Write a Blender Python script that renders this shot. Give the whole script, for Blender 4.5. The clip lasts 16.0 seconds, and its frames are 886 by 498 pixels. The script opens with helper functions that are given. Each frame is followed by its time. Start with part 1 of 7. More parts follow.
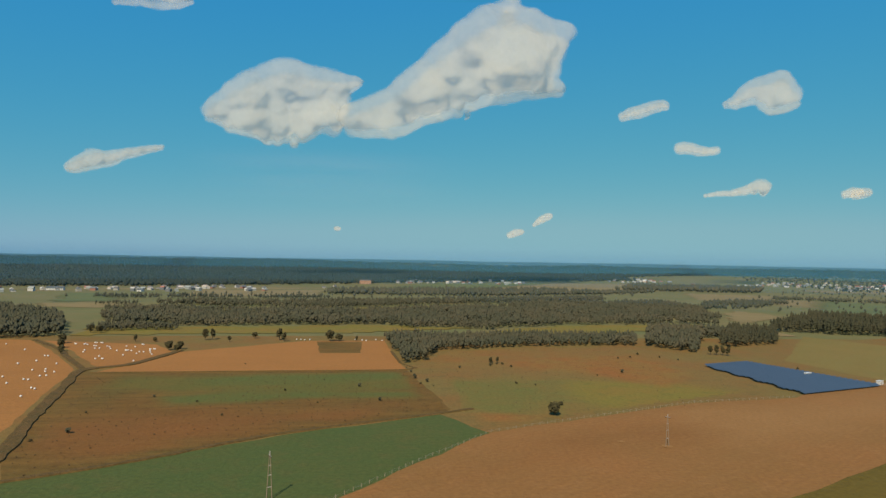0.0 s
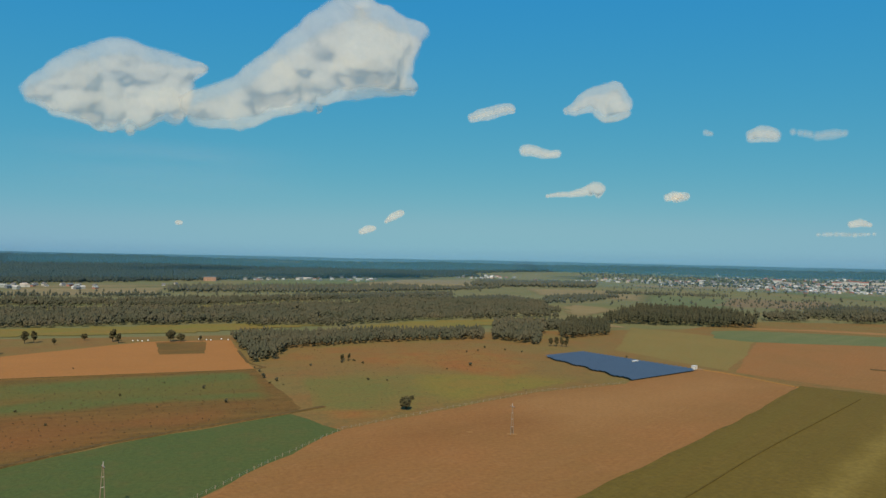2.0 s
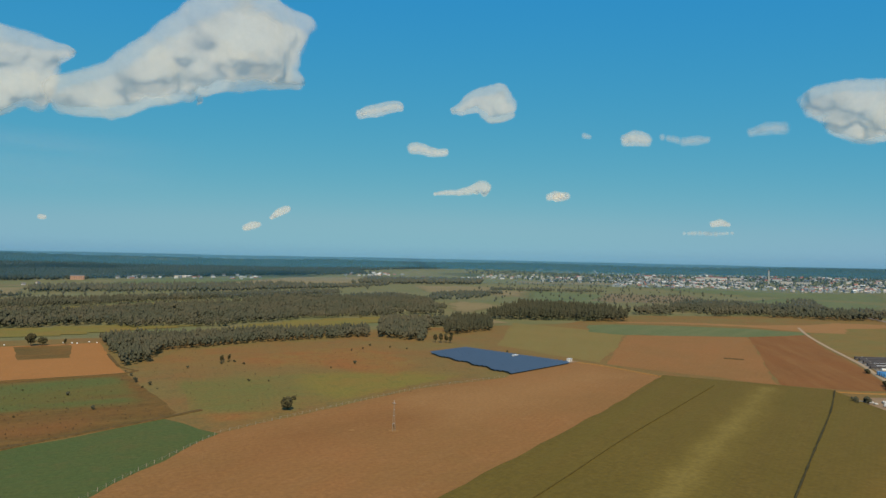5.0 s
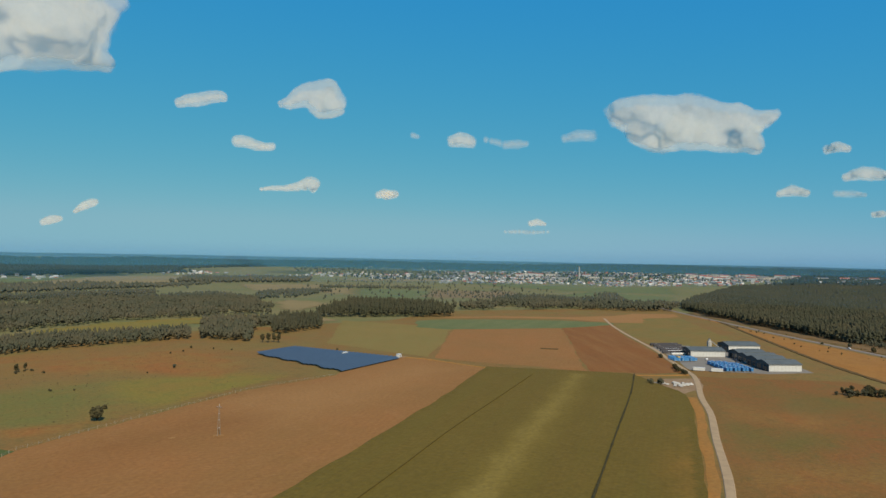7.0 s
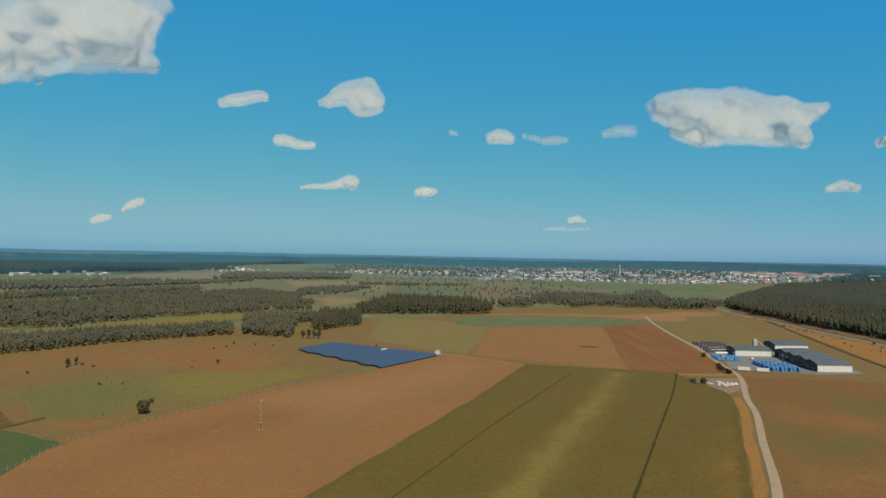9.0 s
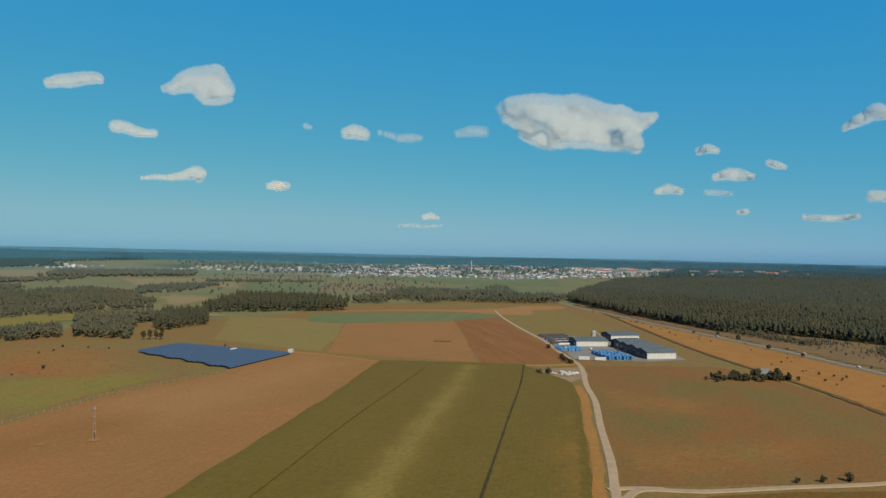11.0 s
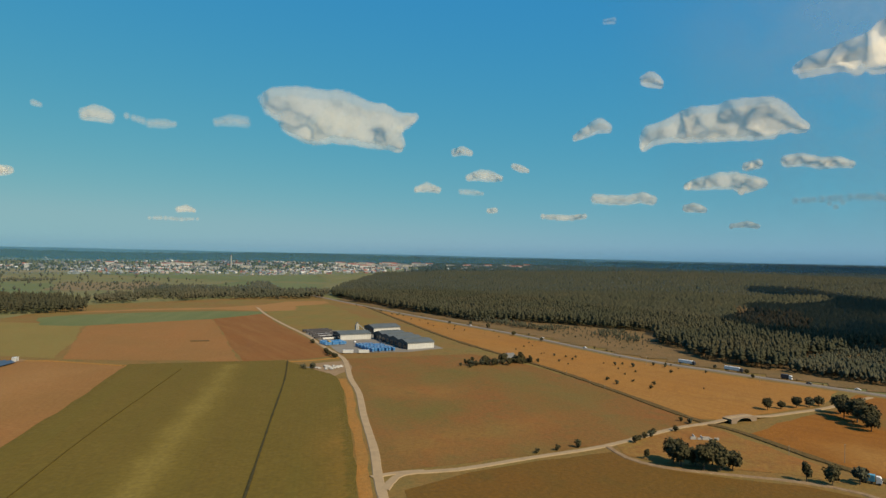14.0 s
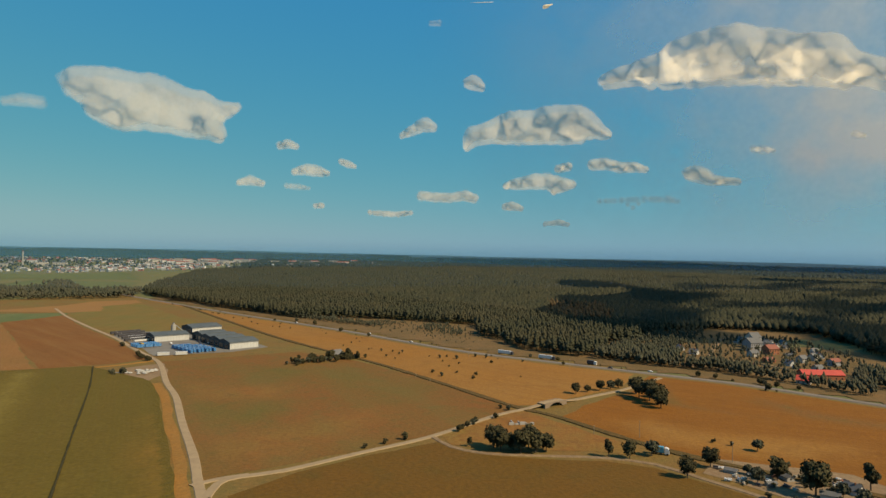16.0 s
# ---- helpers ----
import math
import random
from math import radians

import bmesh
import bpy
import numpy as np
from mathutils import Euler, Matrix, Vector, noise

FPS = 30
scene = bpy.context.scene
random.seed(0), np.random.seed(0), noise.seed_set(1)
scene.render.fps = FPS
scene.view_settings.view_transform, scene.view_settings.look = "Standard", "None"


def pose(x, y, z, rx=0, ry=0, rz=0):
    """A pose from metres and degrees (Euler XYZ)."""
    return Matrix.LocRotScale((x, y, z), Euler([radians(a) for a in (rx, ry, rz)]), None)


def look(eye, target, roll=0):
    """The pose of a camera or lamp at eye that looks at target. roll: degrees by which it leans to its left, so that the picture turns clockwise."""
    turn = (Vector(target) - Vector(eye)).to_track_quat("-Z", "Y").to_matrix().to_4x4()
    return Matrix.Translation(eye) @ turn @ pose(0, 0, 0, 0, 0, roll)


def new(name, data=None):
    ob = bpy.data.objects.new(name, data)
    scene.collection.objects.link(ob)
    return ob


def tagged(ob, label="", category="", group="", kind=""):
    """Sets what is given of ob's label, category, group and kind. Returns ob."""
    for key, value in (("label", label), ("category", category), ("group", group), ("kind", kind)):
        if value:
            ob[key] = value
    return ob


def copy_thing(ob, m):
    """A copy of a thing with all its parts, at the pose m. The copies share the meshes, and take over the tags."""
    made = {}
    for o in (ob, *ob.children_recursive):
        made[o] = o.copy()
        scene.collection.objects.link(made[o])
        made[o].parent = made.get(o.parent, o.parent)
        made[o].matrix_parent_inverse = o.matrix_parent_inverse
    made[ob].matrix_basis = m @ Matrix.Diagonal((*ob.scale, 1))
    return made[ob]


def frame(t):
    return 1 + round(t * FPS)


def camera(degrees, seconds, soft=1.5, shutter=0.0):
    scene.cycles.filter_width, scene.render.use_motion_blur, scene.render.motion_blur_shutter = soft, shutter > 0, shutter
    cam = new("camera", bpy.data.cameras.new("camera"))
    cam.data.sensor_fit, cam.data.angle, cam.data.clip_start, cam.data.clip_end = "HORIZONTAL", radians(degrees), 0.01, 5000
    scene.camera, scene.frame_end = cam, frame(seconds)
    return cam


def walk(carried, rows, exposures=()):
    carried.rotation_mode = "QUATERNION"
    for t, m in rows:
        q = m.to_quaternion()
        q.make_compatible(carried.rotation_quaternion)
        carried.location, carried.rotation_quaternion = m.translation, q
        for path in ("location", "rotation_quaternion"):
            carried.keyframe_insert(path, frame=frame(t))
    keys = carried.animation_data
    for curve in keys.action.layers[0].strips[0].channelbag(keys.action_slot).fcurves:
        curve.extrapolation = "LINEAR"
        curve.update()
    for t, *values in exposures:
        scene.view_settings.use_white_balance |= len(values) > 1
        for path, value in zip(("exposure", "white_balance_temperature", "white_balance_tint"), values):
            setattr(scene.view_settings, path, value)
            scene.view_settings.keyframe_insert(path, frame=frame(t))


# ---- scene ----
cam = camera(65.38, 16.0, soft=1.45)
EYE_HEIGHT = 95.0
# seconds, x, y, z above the eye height, yaw, pitch, roll
PATH = [
    (0.0, -16.75, -6.05, 1.21, -0.79, 0.79, -0.97),
    (0.5, -17.05, -6.65, 1.33, -4.90, 0.78, -1.02),
    (1.0, -17.32, -7.12, 1.40, -8.78, 0.79, -1.06),
    (1.5, -17.43, -7.13, 1.38, -11.74, 0.77, -1.11),
    (2.0, -17.45, -6.84, 1.34, -13.05, 0.71, -1.16),
    (2.5, -17.45, -6.45, 1.30, -14.22, 0.68, -1.23),
    (3.0, -17.40, -6.52, 1.32, -15.29, 0.63, -1.25),
    (3.2, -17.30, -6.81, 1.37, -15.63, 0.62, -1.24),
    (5.3, -15.06, -12.34, 2.56, -25.19, 0.67, -1.13),
    (5.5, -15.11, -12.66, 2.57, -27.61, 0.71, -1.10),
    (6.0, -15.93, -12.82, 2.41, -33.68, 0.74, -1.16),
    (6.5, -16.50, -12.51, 2.28, -35.90, 0.75, -1.09),
    (7.0, -16.86, -12.33, 2.29, -36.37, 0.70, -1.10),
    (7.5, -16.91, -12.43, 2.37, -34.06, 0.58, -1.10),
    (8.0, -16.54, -12.54, 2.33, -31.29, 0.47, -1.04),
    (8.2, -16.44, -12.46, 2.33, -30.66, 0.45, -1.06),
    (10.3, -16.62, -10.96, 2.17, -41.00, 0.31, -1.18),
    (10.5, -16.62, -10.92, 2.20, -41.86, 0.31, -1.21),
    (11.0, -16.55, -11.07, 2.31, -45.19, 0.33, -1.26),
    (11.5, -16.64, -11.32, 2.11, -50.47, 0.40, -1.28),
    (12.0, -16.75, -11.16, 1.95, -53.36, 0.40, -1.34),
    (12.5, -16.94, -11.04, 1.81, -57.28, 0.43, -1.36),
    (13.0, -17.06, -10.80, 1.70, -60.03, 0.43, -1.32),
    (13.5, -17.38, -10.80, 1.74, -62.01, 0.39, -1.30),
    (14.0, -17.66, -10.97, 1.86, -64.62, 0.36, -1.28),
    (14.5, -17.92, -11.00, 2.00, -70.05, 0.39, -1.33),
    (15.0, -18.23, -10.82, 2.05, -74.14, 0.39, -1.29),
    (15.5, -18.48, -10.67, 2.19, -76.13, 0.36, -1.31),
    (16.0, -18.61, -10.54, 2.18, -78.91, 0.33, -1.33),
]
# the film's own white balance drifts warmer towards the end
WHITE_BALANCE = [(0.0, 0.32, 6600, 10), (2.5, 0.32, 6380, 10), (12.0, 0.32, 6300, 10), (13.0, 0.33, 6900, 10), (14.0, 0.33, 7050, 10), (15.0, 0.30, 7600, 10), (16.0, 0.28, 7600, 10)]
walk(cam, [(t, pose(x, y, EYE_HEIGHT + z, 90 + pitch, roll, yaw)) for t, x, y, z, yaw, pitch, roll in PATH], WHITE_BALANCE)

# ---- light ----
SUN_HEADING, SUN_HEIGHT = 197.0, 44.0
SKY_TONE = [(0.221, 1.25), (1.84, 0.42), (5.85, -0.06)]
SKY_TOP = [(2.3, 0.4), (4.6, 0.3), (8.8, 0.1)]
world = bpy.data.worlds.new("sky")
scene.world = world
world.use_nodes = True
wn, wl = world.node_tree.nodes, world.node_tree.links
sky = wn.new("ShaderNodeTexSky")
sky.sky_type, sky.sun_disc = "NISHITA", False
sky.sun_elevation, sky.sun_rotation = radians(SUN_HEIGHT), radians(SUN_HEADING)
sky.altitude, sky.air_density, sky.dust_density, sky.ozone_density = 100, 1.0, 0.3, 4.0
# the film's own colours of the sky, channel by channel
split, join = wn.new("ShaderNodeSeparateColor"), wn.new("ShaderNodeCombineColor")
wl.new(sky.outputs[0], split.inputs[0])
for k, (gain, power) in enumerate(SKY_TONE):
    p, g = wn.new("ShaderNodeMath"), wn.new("ShaderNodeMath")
    p.operation, g.operation = "POWER", "MULTIPLY"
    p.inputs[1].default_value, g.inputs[1].default_value = power, gain
    wl.new(split.outputs[k], p.inputs[0])
    wl.new(p.outputs[0], g.inputs[0])
    # the lowest sky never grows paler than the hazy teal above the horizon
    top = wn.new("ShaderNodeMath")
    top.operation = "SMOOTH_MIN"
    top.inputs[1].default_value, top.inputs[2].default_value = SKY_TOP[k]
    wl.new(g.outputs[0], top.inputs[0])
    wl.new(top.outputs[0], join.inputs[k])
wl.new(join.outputs[0], wn["Background"].inputs["Color"])
wn["Background"].inputs["Strength"].default_value = 0.08
scene.view_settings.exposure = 0.32

sun = new("sun", bpy.data.lights.new("sun", "SUN"))
sun.data.energy, sun.data.angle, sun.data.color = 4.6, radians(0.5), (1.0, 0.88, 0.68)
h, e = radians(SUN_HEADING), radians(SUN_HEIGHT)
sun.matrix_world = look((1000 * math.sin(h) * math.cos(e), 1000 * math.cos(h) * math.cos(e), 1000 * math.sin(e)), (0, 0, 0))

# ---- materials ----
def node_mat(name):
    m = bpy.data.materials.new(name)
    m.use_nodes = True
    nt = m.node_tree
    return m, nt.nodes, nt.links, nt.nodes["Principled BSDF"]


def mixed(nodes, links, a, b, factor):
    """A colour between a and b (tuples or sockets) by a socket or number."""
    n = nodes.new("ShaderNodeMix")
    n.data_type = "RGBA"
    for k, v in ((0, factor), (6, a), (7, b)):
        if isinstance(v, bpy.types.NodeSocket):
            links.new(v, n.inputs[k])
        elif k:
            n.inputs[k].default_value = (*v, 1)
        else:
            n.inputs[k].default_value = v
    return n.outputs[2]


def noisy(nodes, links, coord, scale, low=0.35, high=0.65, detail=5.0, stretch=None, turn=0.0):
    """Noise of the given size in metres, spread from 0 to 1 between low and high."""
    if stretch:
        mp = nodes.new("ShaderNodeMapping")
        mp.vector_type = "TEXTURE"
        mp.inputs["Rotation"].default_value = (0, 0, turn)
        mp.inputs["Scale"].default_value = stretch
        links.new(coord, mp.inputs[0])
        coord = mp.outputs[0]
    n = nodes.new("ShaderNodeTexNoise")
    n.inputs["Scale"].default_value = 1.0 / scale
    n.inputs["Detail"].default_value = detail
    n.inputs["Roughness"].default_value = 0.6
    links.new(coord, n.inputs["Vector"])
    r = nodes.new("ShaderNodeMapRange")
    r.inputs["From Min"].default_value, r.inputs["From Max"].default_value = low, high
    links.new(n.outputs["Fac"], r.inputs["Value"])
    return r.outputs[0]


def bumped(nodes, links, shader, height, distance, strength=0.6):
    b = nodes.new("ShaderNodeBump")
    b.inputs["Strength"].default_value, b.inputs["Distance"].default_value = strength, distance
    links.new(height, b.inputs["Height"])
    links.new(b.outputs[0], shader.inputs["Normal"])


def toned(c):
    """One common step of depth for all paints and soils."""
    return tuple(0.8 * v for v in c)


LANDS = {}


def land(name, base, patch, worn, big=60.0, small=6.0, rows=None, streak=None, rough=0.95, bump=0.25):
    """Soil, stubble or grass: a base colour, large patches, small worn spots; rows: (direction in degrees, period, strength)."""
    m, nodes, links, bsdf = node_mat(name)
    LANDS[name] = (base, patch, worn, big, small, rows, streak)
    c, fine = land_colour(nodes, links, LANDS[name])
    links.new(c, bsdf.inputs["Base Color"])
    bsdf.inputs["Roughness"].default_value = rough
    bsdf.inputs["Specular IOR Level"].default_value = 0.15
    bumped(nodes, links, bsdf, fine, bump)
    return m


def land_colour(nodes, links, spec, fine=None):
    """The colour of soil or growth; with a fine grain given, without its streaks."""
    base, patch, worn, big, small, rows, streak = spec
    base, patch, worn = toned(base), toned(patch), toned(worn)
    light = fine is not None
    rows = None if light else rows
    if light:
        streak = None
    if streak:
        streak = (*streak[:4], toned(streak[4]))
    co = nodes.new("ShaderNodeTexCoord").outputs["Object"]
    c = mixed(nodes, links, base, patch, noisy(nodes, links, co, big, 0.36, 0.64))
    c = mixed(nodes, links, c, worn, noisy(nodes, links, co, small, 0.5, 0.8))
    if not light:
        fine = noisy(nodes, links, co, 2.4, 0.34, 0.66, 6.0)
    dark = tuple(0.55 * v for v in base)
    half = nodes.new("ShaderNodeMath")
    half.operation = "MULTIPLY"
    half.inputs[1].default_value = 0.52
    links.new(fine, half.inputs[0])
    c = mixed(nodes, links, c, dark, half.outputs[0])
    if streak:
        turn, length, width, amount, colour = streak
        s = noisy(nodes, links, co, 1.0, 0.42, 0.7, 3.0, (length, width, 1), radians(turn))
        k = nodes.new("ShaderNodeMath")
        k.operation = "MULTIPLY"
        k.inputs[1].default_value = amount
        links.new(s, k.inputs[0])
        c = mixed(nodes, links, c, colour, k.outputs[0])
    if rows:
        turn, period, amount = rows
        mp = nodes.new("ShaderNodeMapping")
        mp.vector_type = "TEXTURE"
        mp.inputs["Rotation"].default_value = (0, 0, radians(turn))
        links.new(co, mp.inputs[0])
        w = nodes.new("ShaderNodeTexWave")
        w.bands_direction = "Y"
        w.inputs["Scale"].default_value = 0.314 / period
        w.inputs["Distortion"].default_value = 0.6
        links.new(mp.outputs[0], w.inputs["Vector"])
        k = nodes.new("ShaderNodeMath")
        k.operation = "MULTIPLY"
        k.inputs[1].default_value = amount
        links.new(w.outputs["Fac"], k.inputs[0])
        c = mixed(nodes, links, c, tuple(0.45 * v for v in base), k.outputs[0])
    return c, fine


def plain(name, base, second, size=1.0, rough=0.7, metal=0.0, bump=0.0, spread=0.25, spec=0.3):
    """A made surface with wear of the given size, and a slight change from piece to piece."""
    base, second = toned(base), toned(second)
    m, nodes, links, bsdf = node_mat(name)
    co = nodes.new("ShaderNodeTexCoord").outputs["Object"]
    worn = noisy(nodes, links, co, size, 0.4, 0.75)
    grain = noisy(nodes, links, co, size * 0.12, 0.3, 0.7)
    c = mixed(nodes, links, base, second, worn)
    info = nodes.new("ShaderNodeObjectInfo")
    k = nodes.new("ShaderNodeMath")
    k.operation = "MULTIPLY"
    k.inputs[1].default_value = spread
    links.new(info.outputs["Random"], k.inputs[0])
    c = mixed(nodes, links, c, tuple(0.6 * v for v in base), k.outputs[0])
    links.new(c, bsdf.inputs["Base Color"])
    bsdf.inputs["Roughness"].default_value, bsdf.inputs["Metallic"].default_value = rough, metal
    bsdf.inputs["Specular IOR Level"].default_value = spec
    if bump:
        bumped(nodes, links, bsdf, grain, bump)
    return m


def leafy(name, dark, light, dry, amount=0.3, stands=45.0):
    """Foliage that changes from clump to clump, and from one stand of trees to the next."""
    dark, light, dry = toned(dark), toned(light), toned(dry)
    m, nodes, links, bsdf = node_mat(name)
    co = nodes.new("ShaderNodeNewGeometry")
    info = nodes.new("ShaderNodeObjectInfo")
    c = mixed(nodes, links, dark, light, co.outputs["Random Per Island"])
    pos = nodes.new("ShaderNodeTexCoord").outputs["Object"]
    stand = noisy(nodes, links, pos, stands, 0.42, 0.68, 3.0)
    k = nodes.new("ShaderNodeMath")
    k.operation = "MULTIPLY"
    k.inputs[1].default_value = amount
    links.new(stand, k.inputs[0])
    c = mixed(nodes, links, c, dry, k.outputs[0])
    k = nodes.new("ShaderNodeMath")
    k.operation = "MULTIPLY"
    k.inputs[1].default_value = 0.5
    links.new(info.outputs["Random"], k.inputs[0])
    c = mixed(nodes, links, c, dark, k.outputs[0])
    links.new(c, bsdf.inputs["Base Color"])
    bsdf.inputs["Roughness"].default_value = 0.8
    bsdf.inputs["Specular IOR Level"].default_value = 0.15
    bumped(nodes, links, bsdf, noisy(nodes, links, pos, 0.7, 0.3, 0.7, 4.0), 0.4, 0.8)
    # shading normals are bent upwards, which evens out sun and shade within a crown
    lifted = nodes.new("ShaderNodeVectorMath")
    lifted.inputs[1].default_value = (0.0, 0.0, 0.9)
    links.new(co.outputs["Normal"], lifted.inputs[0])
    level = nodes.new("ShaderNodeVectorMath")
    level.operation = "NORMALIZE"
    links.new(lifted.outputs[0], level.inputs[0])
    for node in nodes:
        if node.type == "BUMP":
            links.new(level.outputs[0], node.inputs["Normal"])
    return m


MEADOW = land("meadow grass", (0.20, 0.14, 0.040), (0.235, 0.118, 0.034), (0.13, 0.105, 0.032), 60, 12)
FARMLAND = land("distant farmland", (0.165, 0.155, 0.055), (0.235, 0.175, 0.078), (0.115, 0.13, 0.05), 160, 50, streak=(20, 260, 40, 0.75, (0.135, 0.145, 0.055)))
FAR_GREEN = land("far green pasture", (0.12, 0.145, 0.052), (0.155, 0.16, 0.06), (0.11, 0.125, 0.05), 120, 25, streak=(30, 200, 20, 0.4, (0.17, 0.165, 0.065)))
FAR_TAN = land("far dry grass", (0.255, 0.19, 0.085), (0.21, 0.165, 0.07), (0.17, 0.15, 0.06), 110, 22, streak=(25, 200, 18, 0.5, (0.29, 0.20, 0.095)))
FAR_RED = land("far reddish scrubland", (0.23, 0.15, 0.075), (0.19, 0.145, 0.065), (0.12, 0.105, 0.045), 60, 16)
GREEN = land("young green crop", (0.076, 0.106, 0.027), (0.094, 0.106, 0.027), (0.12, 0.104, 0.03), 55, 12, streak=(30, 60, 5, 0.25, (0.065, 0.105, 0.028)))
ROUGH = land("rough brown meadow", (0.165, 0.084, 0.018), (0.125, 0.088, 0.021), (0.065, 0.034, 0.010), 45, 7, streak=(9, 70, 8, 0.5, (0.225, 0.12, 0.028)))
STRIP = land("dark olive meadow strip", (0.125, 0.118, 0.026), (0.155, 0.115, 0.026), (0.10, 0.09, 0.02), 40, 8, streak=(9, 90, 6, 0.6, (0.19, 0.13, 0.032)))
STRIP_GREEN = land("green meadow stripe", (0.105, 0.125, 0.03), (0.125, 0.12, 0.028), (0.11, 0.095, 0.022), 30, 7, streak=(9, 90, 6, 0.5, (0.15, 0.125, 0.03)))
GRASS_GREEN = land("fresh green grass", (0.14, 0.145, 0.034), (0.17, 0.14, 0.034), (0.19, 0.12, 0.03), 40, 9, streak=(9, 90, 9, 0.4, (0.18, 0.14, 0.036)))
STUBBLE_PALE = land("pale dry soil", (0.325, 0.165, 0.055), (0.30, 0.15, 0.048), (0.33, 0.18, 0.065), 60, 12, streak=(40, 180, 14, 0.35, (0.27, 0.14, 0.045)))
MAIZE_DRY = land("dry orange maize", (0.27, 0.135, 0.024), (0.235, 0.13, 0.022), (0.19, 0.12, 0.02), 24, 5, rows=(35.2, 2.4, 0.14), bump=0.6)
THIN_DARK_STRIP = land("thin dark strip over the maize", (0.11, 0.078, 0.016), (0.125, 0.088, 0.018), (0.08, 0.06, 0.014), 20, 3)
PASTURE = land("olive pasture", (0.20, 0.165, 0.03), (0.25, 0.15, 0.032), (0.14, 0.13, 0.03), 50, 10, streak=(9, 90, 9, 0.6, (0.155, 0.145, 0.038)))
DRY_YELLOW = land("dry yellow green grass", (0.235, 0.165, 0.046), (0.20, 0.155, 0.042), (0.255, 0.155, 0.048), 70, 12, streak=(56, 140, 10, 0.5, (0.195, 0.155, 0.045)))
PASTURE_GREEN = land("pale green pasture", (0.165, 0.145, 0.038), (0.235, 0.135, 0.034), (0.19, 0.108, 0.03), 50, 12, streak=(9, 90, 9, 0.5, (0.215, 0.14, 0.04)))
HEATH = land("reddish dry meadow", (0.285, 0.115, 0.028), (0.235, 0.15, 0.038), (0.165, 0.078, 0.022), 40, 8)
STUBBLE = land("orange grain stubble", (0.40, 0.175, 0.047), (0.36, 0.155, 0.04), (0.31, 0.155, 0.045), 70, 9, rows=(10, 5.0, 0.14), streak=(9, 160, 4, 0.6, (0.30, 0.135, 0.038)))
STUBBLE_DARK = land("deep golden stubble", (0.272, 0.103, 0.014), (0.262, 0.108, 0.017), (0.19, 0.075, 0.011), 90, 14, streak=(78, 140, 7, 0.7, (0.19, 0.07, 0.010)))
SOWN_DARK = land("olive brown sown soil", (0.15, 0.080, 0.013), (0.17, 0.078, 0.012), (0.12, 0.075, 0.014), 75, 16, rows=(38, 3.0, 0.06))
STUBBLE_ROAD = land("golden dry stubble", (0.335, 0.15, 0.03), (0.33, 0.165, 0.042), (0.24, 0.108, 0.026), 90, 14, streak=(58, 140, 7, 0.7, (0.25, 0.108, 0.024)))
PLOUGH = land("harrowed brown soil", (0.30, 0.135, 0.040), (0.255, 0.13, 0.038), (0.315, 0.155, 0.052), 85, 14, rows=(40, 4.0, 0.06), streak=(40, 180, 14, 0.35, (0.235, 0.125, 0.04)))
PLOUGH_DARK = land("dark tilled soil", (0.225, 0.09, 0.022), (0.20, 0.085, 0.022), (0.25, 0.108, 0.03), 70, 10, streak=(56, 160, 12, 0.5, (0.255, 0.13, 0.042)))
SOWN = land("sown field with thin sprouts", (0.195, 0.106, 0.027), (0.25, 0.095, 0.025), (0.14, 0.11, 0.03), 65, 16, rows=(38, 3.0, 0.06), streak=(38, 130, 30, 0.45, (0.155, 0.118, 0.034)))
MAIZE = land("olive maize crop", (0.138, 0.094, 0.014), (0.152, 0.10, 0.016), (0.158, 0.11, 0.021), 60, 7, rows=(35.2, 2.4, 0.08), streak=(35.2, 260, 9, 0.4, (0.122, 0.095, 0.014)), bump=0.6)
MAIZE_MID = land("slightly pale maize", (0.158, 0.109, 0.017), (0.17, 0.117, 0.02), (0.148, 0.104, 0.016), 30, 5, rows=(35.2, 2.4, 0.12), bump=0.6)
MAIZE_PALE = land("pale yellowed maize", (0.205, 0.145, 0.028), (0.222, 0.158, 0.034), (0.178, 0.124, 0.022), 30, 5, rows=(35.2, 2.4, 0.1), bump=0.6)
STRAW = land("dry orange field margin", (0.36, 0.165, 0.038), (0.30, 0.155, 0.04), (0.235, 0.13, 0.036), 18, 3)
DITCH = land("weedy ditch", (0.12, 0.078, 0.024), (0.165, 0.092, 0.03), (0.075, 0.062, 0.018), 14, 3, bump=0.8)
DARK_STRIP = land("dark strip over the maize", (0.05, 0.042, 0.014), (0.075, 0.058, 0.02), (0.035, 0.03, 0.01), 20, 3)
DIRT = land("bare sandy dirt", (0.30, 0.20, 0.11), (0.25, 0.155, 0.085), (0.35, 0.25, 0.15), 16, 3)
CLEARING = land("brown forest clearing", (0.215, 0.125, 0.05), (0.15, 0.10, 0.04), (0.105, 0.08, 0.032), 35, 8)
CONCRETE = plain("pale concrete road", (0.37, 0.26, 0.145), (0.29, 0.20, 0.115), 6, 0.9, bump=0.02)
TARMAC = plain("sun-bleached asphalt", (0.23, 0.185, 0.14), (0.18, 0.145, 0.11), 8, 0.85, bump=0.01)
YARD = plain("grey yard paving", (0.22, 0.195, 0.16), (0.16, 0.14, 0.115), 12, 0.9, bump=0.01)
PINE = leafy("pine and birch forest", (0.047, 0.049, 0.026), (0.062, 0.061, 0.032), (0.105, 0.080, 0.040), 0.5, 85.0)
